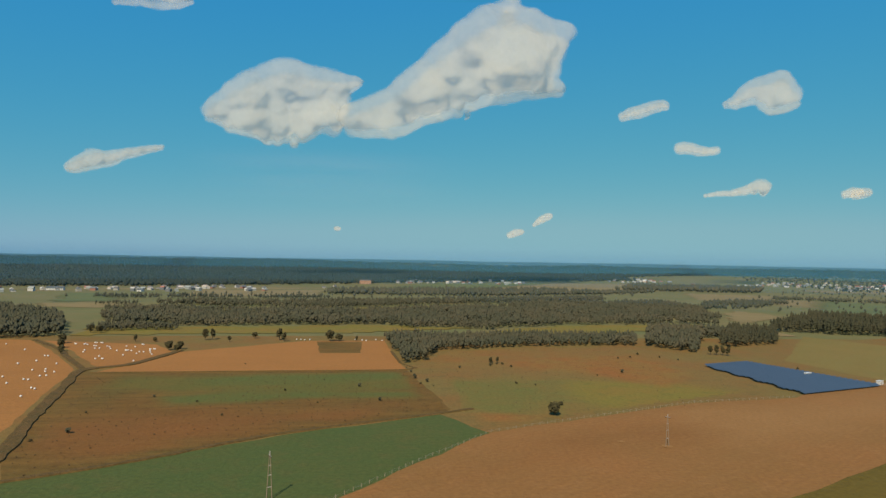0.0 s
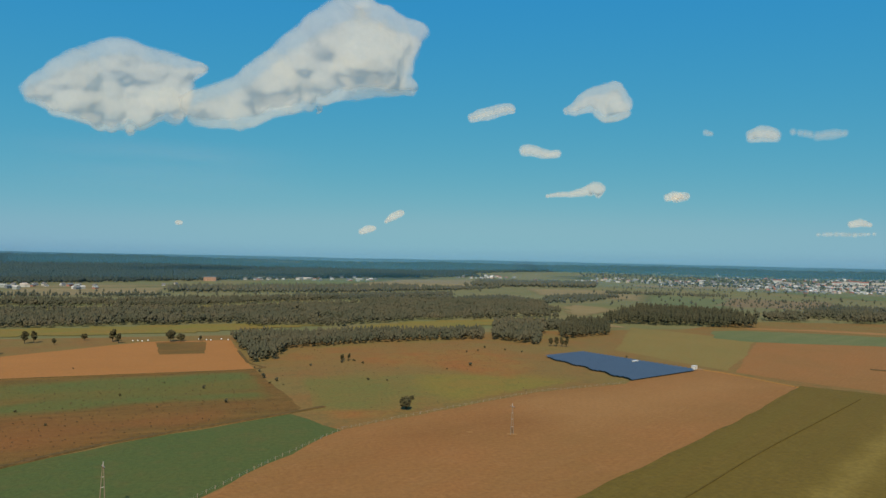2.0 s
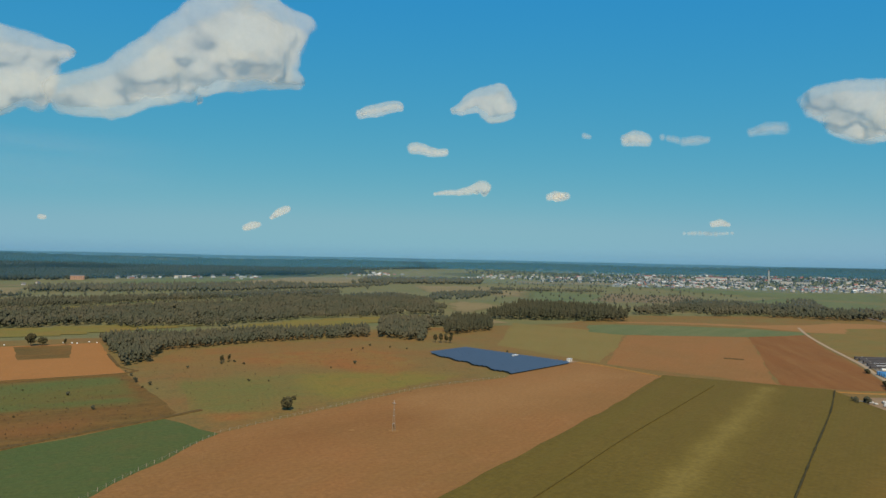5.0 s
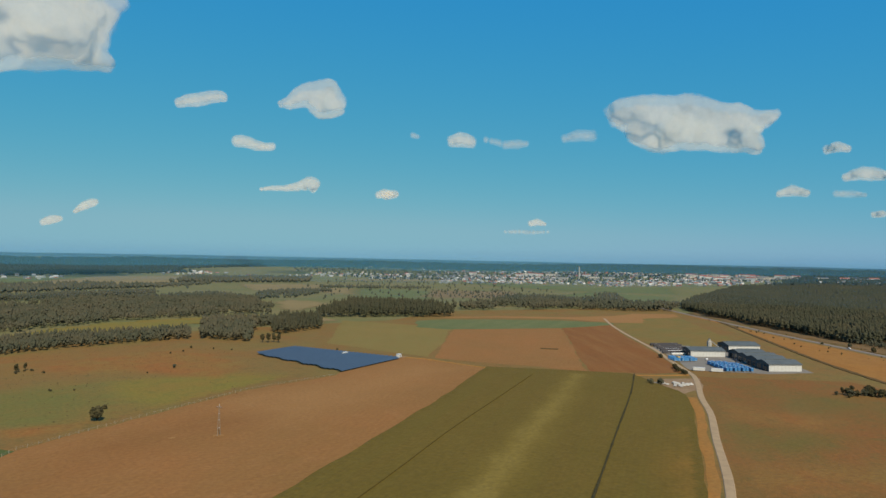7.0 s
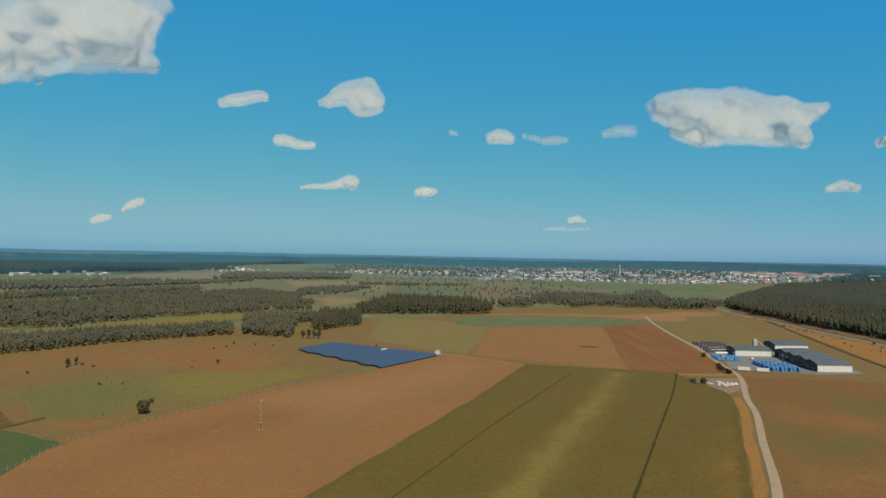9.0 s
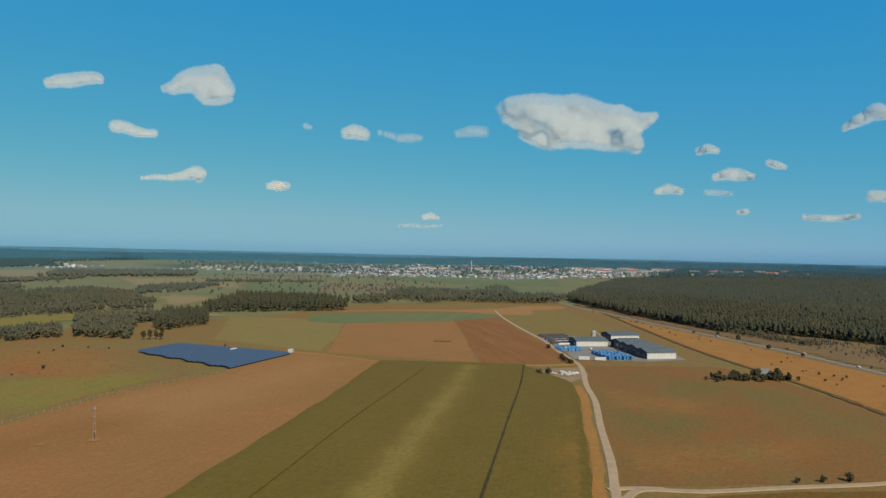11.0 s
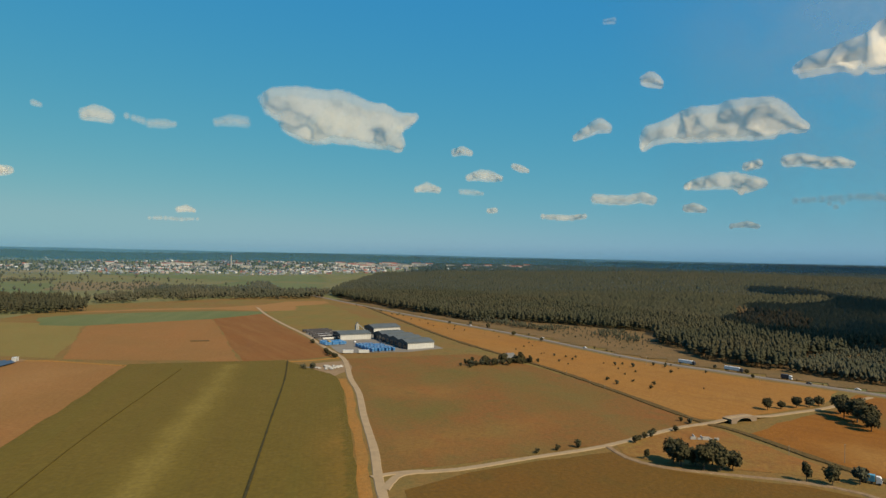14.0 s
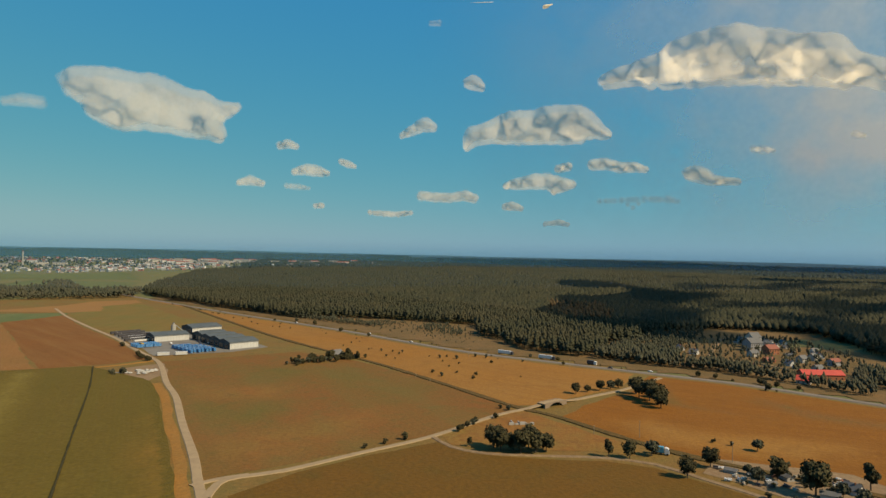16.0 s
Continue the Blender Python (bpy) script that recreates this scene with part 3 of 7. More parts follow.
field("dry_field", [(441, -16), (480, -38), (510, -56), (571, -70), (542, -135), (520, -171), (476, -235), (398, -342), (304, -256), (312, -121), (338, -72), (365, -39), (406, -3)], STUBBLE_DARK, "golden stubble field between railway cutting and highway", 2)
mixed_field("dry_field", STUBBLE_DARK, [(441, -16), (480, -38), (510, -56), (571, -70), (542, -135), (520, -171), (476, -235), (398, -342), (304, -256), (312, -121), (338, -72), (365, -39), (406, -3)], [
    ([(549, -79), (467, -78), (437, -130), (441, -106), (461, -63)], SOWN, 16, 16, 0.9),
    ([(490, -128), (441, -158), (392, -247), (412, -248), (461, -168), (510, -139)], SOWN, 18, 18, 0.8),
    ([(421, -53), (394, -77), (377, -147), (343, -106), (361, -59), (402, -27)], STUBBLE_ROAD, 40, 24, 0.9),
], "golden stubble with dull streaks", 5.0)
field("dark_spot", [(515, 528), (527, 514), (533, 519), (520, 533)], DITCH, "dark spot on the tilled field", 0.5, 0.3)
field("factory_yard", [(534, 357), (577, 306), (619, 288), (700, 378), (729, 415), (675, 481), (640, 478), (587, 412)], YARD, "grey paved yard of the factory", 1, category="yard")
field("dirt_plot", [(427, 291), (442, 320), (467, 342), (501, 325), (460, 296)], DIRT, "sandy plot with rubble beside the road", 1.5, category="yard")
field("farm_plot", [(327, 51), (323, 32), (329, 8), (335, -20), (331, -44), (349, -41), (392, 1), (415, 22), (406, 28), (343, 59)], HEATH, "bare reddish plot between track and railway", 1.5)
field("farmyard", [(312, -68), (338, -78), (328, -136), (294, -156), (282, -101)], DIRT, "littered sandy farmyard among trees", 1.5, category="yard")

draped("clearing", [(1113, 734), (946, 495), (795, 266), (676, 106), (632, 14), (598, -65), (569, -135), (545, -169), (502, -233), (424, -342), (306, -496), (412, -611), (787, -435), (996, -348), (1016, -197), (904, -74), (843, 46), (933, 105), (965, 315), (1007, 485), (1239, 843)], CLEARING, "brown brushy clearing before the forest")
ribbon("village_lane", [(627, -110), (684, -135), (765, -155), (855, -180)], 4.0, DIRT, "pale dusty village lane", "road", 1.2, 0.15)
ribbon("village_lane", [(687, -135), (677, -171), (643, -196)], 3.5, DIRT, "narrow dusty lane between houses", "road", 1.0, 0.15)
draped("village_ground", [(628, -130), (745, -112), (884, -154), (965, -196), (926, -316), (687, -302), (589, -260), (549, -210)], CLEARING, "dusty village ground between gardens and trees")
draped("far_pasture", [(740, 1336), (883, 1274), (1132, 1578), (1011, 1786)], FAR_GREEN, "green pasture on the valley floor", 25)
draped("far_pasture", [(1598, 2081), (2048, 1470), (1721, 1195), (1564, 1618)], FAR_GREEN, "green pasture before the town", 30)
draped("far_pasture", [(1240, 1243), (1145, 940), (1582, 1097), (1589, 1417)], FAR_GREEN, "green pasture between the thickets", 25)
draped("far_scrub", [(934, 1370), (1134, 1212), (1358, 1500), (1171, 1632)], FAR_RED, "reddish scrubland with scattered bushes", 25)
draped("far_field", [(752, 1706), (838, 1535), (982, 1794), (841, 1904)], FAR_TAN, "tan dry field on the plain", 25)
draped("far_field", [(-708, 1206), (-576, 1217), (-628, 1332), (-754, 1296)], FAR_TAN, "tan strip beside the wood", 20)
draped("far_pasture", [(-754, 1345), (-641, 1377), (-809, 1661), (-879, 1642)], FAR_GREEN, "green field below the far village", 25)
draped("far_field", [(-597, 1557), (-300, 1676), (-327, 1957), (-643, 1898)], FAR_TAN, "tan field below the far village", 25)
draped("far_field", [(-1010, 1698), (-642, 1958), (-500, 1958), (-336, 2057), (-315, 2117), (-560, 2058), (-784, 1958), (-1059, 1758)], FAR_TAN, "tan strip along the far village", 25)
draped("far_pasture", [(-438, 798), (-269, 844), (-134, 862), (66, 962), (-134, 969), (-316, 917), (-457, 920)], PASTURE, "yellow green grass strip before the wood", 16)
draped("far_pasture", [(20, 863), (124, 873), (223, 880), (263, 940), (362, 968), (412, 1059), (176, 1008), (70, 927)], PASTURE, "yellow green grass between two woods", 16)
draped("far_field", [(390, 865), (469, 916), (460, 966), (411, 1005), (342, 943)], FAR_TAN, "pale dry grass between the groves", 14)
draped("far_field", [(462, 1086), (632, 1252), (595, 1372), (555, 1341)], FAR_TAN, "pale dry field behind the groves", 20)
draped("far_field", [(648, 1633), (855, 1717), (995, 2046), (763, 2141)], FAR_TAN, "wide tan field on the plain", 30)
draped("far_field", [(132, 2192), (529, 2069), (912, 2887), (501, 2888)], FAR_TAN, "wide tan field far across the plain", 40)
draped("far_pasture", [(-245, 1996), (112, 2192), (441, 2838), (-35, 2594)], FAR_GREEN, "green field far across the plain", 40)
draped("far_field", [(1293, 2349), (1895, 2152), (2149, 1999), (1691, 2602), (1394, 2697)], FAR_TAN, "tan field before the town", 40)
draped("hill_field", [(3753, 99), (3897, -311), (4077, -314), (3963, 106)], FAR_TAN, "pale field on a wooded hill", 30, lift=6)
draped("hill_field", [(3795, -442), (3750, -685), (3940, -729), (3985, -455)], FAR_TAN, "pale field on the far hill", 30, lift=6)
draped("hill_field", [(-265, 4447), (99, 4432), (91, 4592), (-223, 4616)], FAR_TAN, "pale field on the distant ridge", 30, lift=8)

# ---- roads, tracks and ditches ----
ribbon("road", [(98.3, 34.8), (147.1, 71.0), (226, 130), (275, 163), (330, 203), (386, 242), (428, 276), (475, 310), (507, 335), (528, 357), (572, 406), (624, 461), (709, 563), (801, 668), (888, 758)], 3.9, CONCRETE, "pale concrete farm road, dusty, between fields", height=0.12, amount=0.05)
ribbon("farm_road", [(227, 129), (243, 133), (253, 129), (266, 114), (301, 90), (340, 63), (400, 34), (427, 11), (471, -21), (507, -47), (564, -78)], 3.4, CONCRETE, "narrow pale farm road to a bridge", height=0.14, amount=0.06)
ribbon("farm_road", [(238, 142), (245, 138), (251, 133), (257, 126)], 3.0, CONCRETE, "short pale link at the road fork", height=0.13, amount=0.06)
ribbon("dirt_track", [(338, 62), (323, 50), (316, 32), (319, 8), (324, -24), (320, -48), (302, -68), (282, -90), (235, -135)], 2.6, DIRT, "pale rutted dirt track", "track", 0.12, 0.15)
ribbon("highway", HIGHWAY, 6.2, TARMAC, "grey asphalt highway along the forest", height=0.5, amount=0.02, shoulder=0.8)
ribbon("railway_ditch", [(1134, 765), (1029, 639), (848, 464), (686, 306), (560, 161), (486, 87), (425, 29), (404, 1), (363, -38), (335, -71), (306, -124), (255, -205)], 5.0, DITCH, "weedy dark drainage line along the dry grass", "ditch", 0.35, 0.3)
ribbon("ditch", [(-195, 234), (-219, 323), (-245, 392), (-280, 495), (-301, 561), (-278, 592), (-271, 637), (-267, 681)], 7.0, DITCH, "overgrown brown ditch between stubble fields", "ditch", 0.5, 0.3)
ribbon("ditch", [(-301, 564), (-355, 638), (-382, 678), (-448, 751)], 5.0, DITCH, "overgrown ditch running to the trees", "ditch", 0.5, 0.3)
ribbon("ditch", [(-450, 91), (-197, 283), (-152, 318), (-99, 368), (-13, 422), (10, 438)], 3.2, DITCH, "brown grassy bank beside the green crop", "ditch", 0.4, 0.4)
ribbon("ditch", [(-289, 551), (-160, 570), (-38, 590), (-45, 625), (-58, 703)], 2.0, DITCH, "dark grassy edge between meadow and stubble", "ditch", 0.3, 0.5)
# dark strips raised just above the maize tops, drawn as narrow gaps
ribbon("crop_strip", [(56.1, 84.4), (126.2, 125.8), (204, 179), (293, 241), (391, 309), (461, 361)], 0.75, DARK_STRIP, "dark narrow strip laid over the maize", "gap", 2.0, 0.5, shoulder=-0.35)
ribbon("crop_strip", [(7.5, 152.5), (125, 230), (218, 295), (311, 356), (384, 404)], 0.25, THIN_DARK_STRIP, "dark thin strip laid over the maize", "gap", 2.0, 0.6, shoulder=-0.35)
ribbon("field_path", [(378, 460), (420, 414), (467, 363), (509, 341)], 3.0, STRAW, "pale grassy path along the maize", "path", 0.1, 0.2)
ribbon("field_path", [(346, 551), (361, 531), (378, 461)], 2.5, STRAW, "pale grassy path to the solar field", "path", 0.1, 0.2)

# ---- woods ----
def clump_tree(kind, rng, rich):
    """A small tree as vertices and triangles, one metre high: uneven foliage clumps round a thin trunk."""
    verts, tris = [], []

    def clump(cx, cy, cz, r, h):
        b = len(verts)
        n = 5
        for k in range(n):
            a = 2 * math.pi * (k + rng.uniform(-0.3, 0.3)) / n
            q = r * rng.uniform(0.65, 1.25)
            verts.append((cx + q * math.cos(a), cy + q * math.sin(a), cz + h * rng.uniform(-0.25, 0.15)))
        verts.append((cx + r * rng.uniform(-0.3, 0.3), cy + r * rng.uniform(-0.3, 0.3), cz + h * rng.uniform(0.75, 1.15)))
        verts.append((cx, cy, cz - h * rng.uniform(0.4, 0.7)))
        for k in range(n):
            j = (k + 1) % n
            tris.extend(((b + k, b + j, b + n), (b + j, b + k, b + n + 1)))

    if not rich:
        n, b, k0 = 6, len(verts), rng.uniform(0.38, 0.55)
        for k in range(n):
            a = 2 * math.pi * (k + rng.uniform(-0.3, 0.3)) / n
            q = (0.14 if kind == "pine" else 0.22) * rng.uniform(0.75, 1.2)
            verts.append((q * math.cos(a), q * math.sin(a), k0 + rng.uniform(-0.08, 0.14)))
        verts.append((rng.uniform(-0.05, 0.05), rng.uniform(-0.05, 0.05), rng.uniform(0.9, 1.05)))
        verts.append((0, 0, 0.05))
        for k in range(n):
            j = (k + 1) % n
            tris.extend(((b + k, b + j, b + n), (b + j, b + k, b + n + 1)))
        return np.array(verts), np.array(tris)
    if kind == "pine":
        for k in range(4 if rich else 2):
            t = k / (3 if rich else 1)
            clump(rng.uniform(-0.03, 0.03), rng.uniform(-0.03, 0.03), 0.38 + 0.42 * t, 0.155 * (1 - 0.62 * t) * rng.uniform(0.85, 1.2), 0.2)
    else:
        for k in range(6 if rich else 2):
            a, q = rng.uniform(0, 6.28), rng.uniform(0.02, 0.16)
            clump(q * math.cos(a), q * math.sin(a), rng.uniform(0.28, 0.76), rng.uniform(0.085, 0.155) * (1 if rich else 1.5), rng.uniform(0.18, 0.32))
    b = len(verts)
    for k in range(3):
        a = 2.1 * k
        verts.append((0.014 * math.cos(a), 0.014 * math.sin(a), -0.02))
    verts.append((0, 0, 0.6))
    tris.extend(((b, b + 1, b + 3), (b + 1, b + 2, b + 3), (b + 2, b, b + 3)))
    return np.array(verts), np.array(tris)


BANK = {}
for kind in ("pine", "leaf"):
    for rich in (True, False):
        rng = random.Random(11 + rich)
        BANK[kind, rich] = [clump_tree(kind, rng, rich) for _ in range(10)]


def plant(name, places, heights, kind, rich, material, label, category="forest", wide=1.0):
    """One wood as one mesh: every tree a turned and stretched copy of a few shapes."""
    rng = np.random.default_rng(len(places))
    V, T, base = [], [], 0
    which = rng.integers(0, 10, len(places))
    z = ground_z(places[:, 0], places[:, 1])
    for b in range(10):
        sel = np.nonzero(which == b)[0]
        if not len(sel):
            continue
        v, t = BANK[kind, rich][b]
        a = rng.uniform(0, 6.28, len(sel))
        w = heights[sel] * rng.uniform(0.8, 1.25, len(sel)) * wide
        x = (v[None, :, 0] * np.cos(a)[:, None] - v[None, :, 1] * np.sin(a)[:, None]) * w[:, None] + places[sel, 0][:, None]
        y = (v[None, :, 0] * np.sin(a)[:, None] + v[None, :, 1] * np.cos(a)[:, None]) * w[:, None] + places[sel, 1][:, None]
        h = v[None, :, 2] * heights[sel][:, None] + z[sel][:, None]
        V.append(np.stack([x, y, h], 2).reshape(-1, 3))
        T.append((t[None] + (np.arange(len(sel)) * len(v))[:, None, None] + base).reshape(-1, 3))
        base += len(sel) * len(v)
    V, T = np.concatenate(V), np.concatenate(T)
    me = bpy.data.meshes.new(name)
    me.vertices.add(len(V))
    me.vertices.foreach_set("co", V.astype(np.float32).ravel())
    me.loops.add(T.size)
    me.loops.foreach_set("vertex_index", T.astype(np.int32).ravel())
    me.polygons.add(len(T))
    me.polygons.foreach_set("loop_start", np.arange(0, T.size, 3, dtype=np.int32))
    me.update(calc_edges=True)
    me.materials.append(material)
    me.shade_smooth()
    return tagged(new(name, me), label, category, kind="stuff")


def inside(points, x, y):
    res = np.zeros(len(x), bool)
    n = len(points)
    for i in range(n):
        (x0, y0), (x1, y1) = points[i], points[(i + 1) % n]
        cross = ((y0 > y) != (y1 > y)) & (x < (x1 - x0) * (y - y0) / (y1 - y0 + 1e-9) + x0)
        res ^= cross
    return res


def scatter(points, spacing, seed, ragged_edge=0.0):
    """Uneven places inside an outline, about one for every square of the spacing."""
    rng = np.random.default_rng(seed)
    p = np.array(points, float)
    x0, y0, x1, y1 = p[:, 0].min(), p[:, 1].min(), p[:, 0].max(), p[:, 1].max()
    gx, gy = np.meshgrid(np.arange(x0, x1, spacing), np.arange(y0, y1, spacing))
    x = gx.ravel() + rng.uniform(-0.48, 0.48, gx.size) * spacing
    y = gy.ravel() + rng.uniform(-0.48, 0.48, gy.size) * spacing
    dx, dy = ragged_edge * wobble(x, y, 40, seed), ragged_edge * wobble(x, y, 33, seed + 5)
    keep = inside(points, x + dx, y + dy)
    return np.stack([x[keep], y[keep]], 1)


def wood(name, points, spacing, height, kind, rich, material, label, seed, edge=8.0, wide=1.0, gaps=0.0):
    pl = scatter(points, spacing, seed, edge)
    rng = np.random.default_rng(seed + 1)
    if gaps:
        pl = pl[wobble(pl[:, 0], pl[:, 1], 60, seed) > -1 + 2 * gaps * rng.uniform(0.5, 1, len(pl))]
    hh = height * rng.uniform(0.72, 1.2, len(pl)) * (1 + 0.12 * wobble(pl[:, 0], pl[:, 1], 90, seed))
    return plant(name, pl, hh, kind, rich, material, label, wide=wide)


wood("wood_strip", [(-74, 818), (-43, 625), (-20, 644), (-12, 717), (53, 746), (143, 771), (218, 782), (229, 846), (76, 852)], 5.5, 11, "leaf", True, WOOD, "dense strip of low olive-green trees", 3, 5)
wood("broad_wood", [(-459, 930), (-308, 927), (-133, 979), (70, 937), (176, 1018), (422, 1070), (526, 1339), (500, 1560), (250, 1480), (60, 1330), (-150, 1200), (-400, 1180), (-560, 1150)], 7.4, 12, "leaf", True, WOOD, "wide mixed wood of olive trees", 4, 26, 1.2, 0.25)
wood("tree_belt", [(-520, 1290), (-250, 1270), (0, 1420), (260, 1560), (420, 1680), (400, 1740), (150, 1640), (-60, 1520), (-300, 1390), (-540, 1370)], 8.5, 12, "leaf", True, WOOD, "dark belt of trees behind the wide wood", 65, 22, 1.2, 0.25)
draped("far_pasture", [(-480, 1205), (-160, 1225), (50, 1350), (20, 1400), (-240, 1255), (-500, 1270)], PASTURE, "narrow yellow green strip between the woods", 18)
wood("grove", [(225, 777), (267, 724), (336, 888), (278, 926)], 6, 15, "leaf", True, WOOD, "dense dark grove beside the dry meadow", 5, 4)
wood("grove", [(292, 887), (390, 865), (401, 935), (323, 962)], 6, 13, "leaf", True, WOOD, "dark grove behind pale grass", 6, 4)
wood("grove", [(310, 776), (394, 815), (460, 946), (391, 944)], 6, 15, "pine", True, PINE, "dark rounded grove near the solar field", 7, 4, 1.3)
wood("grove", [(460, 971), (588, 918), (667, 888), (749, 1001), (710, 1143), (651, 1202)], 8, 19, "pine", True, PINE, "tall ragged conifer grove behind the fields", 8, 10, 1.2)
wood("grove", [(-529, 748), (-433, 786), (-582, 1041), (-731, 1152), (-810, 891)], 8, 15, "leaf", True, WOOD, "dark grove beside the bale fields", 9, 8, 1.2)
wood("grove", [(766, 1011), (977, 932), (1114, 806), (1285, 864), (1254, 1149), (1094, 1226)], 10, 15, "leaf", True, WOOD, "loose wood on the valley floor", 10, 25, 1.2, 0.35)
wood("tree_belt", [(-729, 1467), (-485, 1517), (-251, 1555), (-261, 1596), (-505, 1557), (-739, 1507)], 9, 11, "leaf", True, WOOD, "ragged belt of trees before the far village", 51, 15, 1.1, 0.3)
wood("tree_belt", [(-647, 1281), (-566, 1290), (-566, 1316), (-648, 1307)], 8, 9, "leaf", True, WOOD, "short hedge of trees between fields", 52, 6)
wood("grove", [(-437, 835), (-336, 868), (-346, 898), (-437, 885)], 6, 11, "leaf", True, WOOD, "small rounded grove on the grass strip", 53, 4)
wood("tree_belt", [(108, 1872), (528, 1999), (706, 2170), (697, 2219), (490, 2069), (99, 1922)], 12, 12, "leaf", False, WOOD, "dark tree belt across the plain", 54, 20, 1.4, 0.2)
wood("tree_belt", [(895, 1846), (1194, 1701), (1223, 1741), (925, 1896)], 12, 11, "leaf", False, WOOD, "tree belt between green fields", 55, 20, 1.3, 0.3)
wood("tree_belt", [(1251, 997), (1501, 1247), (1480, 1288), (1220, 1048)], 10, 11, "leaf", False, WOOD, "tree belt on the valley floor", 56, 14, 1.3, 0.3)
wood("far_wood", [(593, 2258), (1028, 2210), (1239, 2595), (765, 2687)], 18, 17, "leaf", False, WOOD, "flat dark wood far across the plain", 12, 20, 1.6)
wood("far_wood", [(516, 1390), (695, 1476), (855, 1697), (639, 1633)], 14, 12, "leaf", False, WOOD, "thin far wood between green fields", 13, 20, 1.4, 0.3)
wood("far_wood", [(-299, 1756), (127, 1772), (508, 1989), (312, 2140), (-297, 1946)], 15, 15, "leaf", False, WOOD, "dark shelter belt across the plain", 14, 30, 1.5)
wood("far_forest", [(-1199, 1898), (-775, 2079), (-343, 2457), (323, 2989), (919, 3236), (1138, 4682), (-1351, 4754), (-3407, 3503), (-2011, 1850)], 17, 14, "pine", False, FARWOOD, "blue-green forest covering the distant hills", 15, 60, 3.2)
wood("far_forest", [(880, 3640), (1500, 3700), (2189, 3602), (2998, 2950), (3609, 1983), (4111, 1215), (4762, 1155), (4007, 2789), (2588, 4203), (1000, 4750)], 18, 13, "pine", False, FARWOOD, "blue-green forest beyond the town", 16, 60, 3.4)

RUSTY_STAND = [(1189, 37), (1173, -43), (1066, -62), (949, -57), (969, 5), (1045, 34)]
FOREST_EDGE = [(1213, 833), (1091, 678), (987, 521), (896, 370), (929, 305), (923, 200), (903, 125), (813, 108), (745, 76), (676, 31), (655, -23), (765, -52), (884, -114), (965, -186), (936, -306), (746, -313), (589, -351)]
wood("young_wood", [(971, 485), (889, 365), (863, 315), (832, 247), (842, 235), (883, 295), (914, 335), (997, 495)], 5, 7, "leaf", True, WOOD, "belt of young low trees before the forest", 31, 4)
wood("young_wood", [(823, 191), (774, 137), (784, 117), (888, 145), (883, 180)], 6, 6, "leaf", True, WOOD, "patch of young trees in a clearing", 32, 5, 1.0, 0.25)
wood("young_wood", [(863, 275), (832, 225), (883, 215), (913, 255)], 6, 5, "leaf", True, WOOD, "loose young trees in a brown clearing", 33, 5, 1.0, 0.3)
wood("hedge", [(655, -25), (627, -75), (606, -130), (569, -175), (525, -221), (537, -231), (588, -170), (628, -146), (642, -101), (686, -106), (706, -52)], 4.6, 12, "leaf", True, WOOD, "dense dark trees between highway and village", 34, 4)
wood("garden_trees", [(677, -111), (745, -107), (884, -164), (885, -265), (707, -282), (589, -250), (638, -181)], 11, 8, "leaf", True, WOOD, "garden trees between the village houses", 35, 6)
wood("garden_wood", [(655, -25), (765, -54), (884, -116), (970, -188), (889, -164), (745, -112), (686, -107), (647, -81)], 6.5, 9, "leaf", True, WOOD, "loose trees between village and forest", 37, 5)
wood("clearing_shrub", [(873, 315), (803, 216), (705, 108), (754, 87), (883, 126), (918, 200), (914, 295)], 12, 3, "leaf", True, WOOD, "scattered shrubs in the brown clearing", 38, 6, 1.5, 0.2)
wood("hedge", [(574, -225), (559, -250), (500, -259), (422, -353), (441, -359), (549, -280), (628, -273), (628, -246)], 5, 11, "leaf", True, WOOD, "dark trees along the highway past the village", 36, 4)


def make_forest():
    outline = FOREST_EDGE + [(787, -920), (2579, -1153), (2607, 1438), (1503, 995)]
    near = scatter(outline, 6.2, 21, 10)
    s = beyond_highway(near[:, 0], near[:, 1])
    rng = np.random.default_rng(22)
    near, s = near[~inside(RUSTY_STAND, near[:, 0], near[:, 1])], s[~inside(RUSTY_STAND, near[:, 0], near[:, 1])]
    close = near[(s < 300)]
    plant("forest_edge", close, 17 * rng.uniform(0.8, 1.1, len(close)), "pine", True, PINE, "dark pine and birch forest beside the highway", wide=1.45)
    mid = scatter(outline, 8.2, 23, 10)
    mid = mid[~inside(RUSTY_STAND, mid[:, 0], mid[:, 1])]
    mid = mid[(beyond_highway(mid[:, 0], mid[:, 1]) >= 300) & (np.hypot(mid[:, 0], mid[:, 1]) < 2300)]
    plant("forest", mid, 17 * rng.uniform(0.88, 1.08, len(mid)) * (1 + 0.22 * wobble(mid[:, 0], mid[:, 1], 75, 4)), "pine", False, PINE, "dark pine forest climbing the hills", wide=2.1)
    far = scatter([(1213, 833), (1704, 1073), (2407, 1237), (3710, 1779), (4710, 850), (4841, -681), (4467, -1789), (1970, -1542), (787, -920), (985, -186)], 21, 24, 30)
    d = np.hypot(far[:, 0], far[:, 1])
    for q in ([(3753, 99), (3897, -311), (4077, -314), (3963, 106)], [(3795, -442), (3750, -685), (3940, -729), (3985, -455)]):
        d[inside(q, far[:, 0], far[:, 1])] = 0
    far = far[(d >= 2250) & (d < 4900)]
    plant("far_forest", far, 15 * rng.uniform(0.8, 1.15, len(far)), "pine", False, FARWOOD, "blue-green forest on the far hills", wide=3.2)


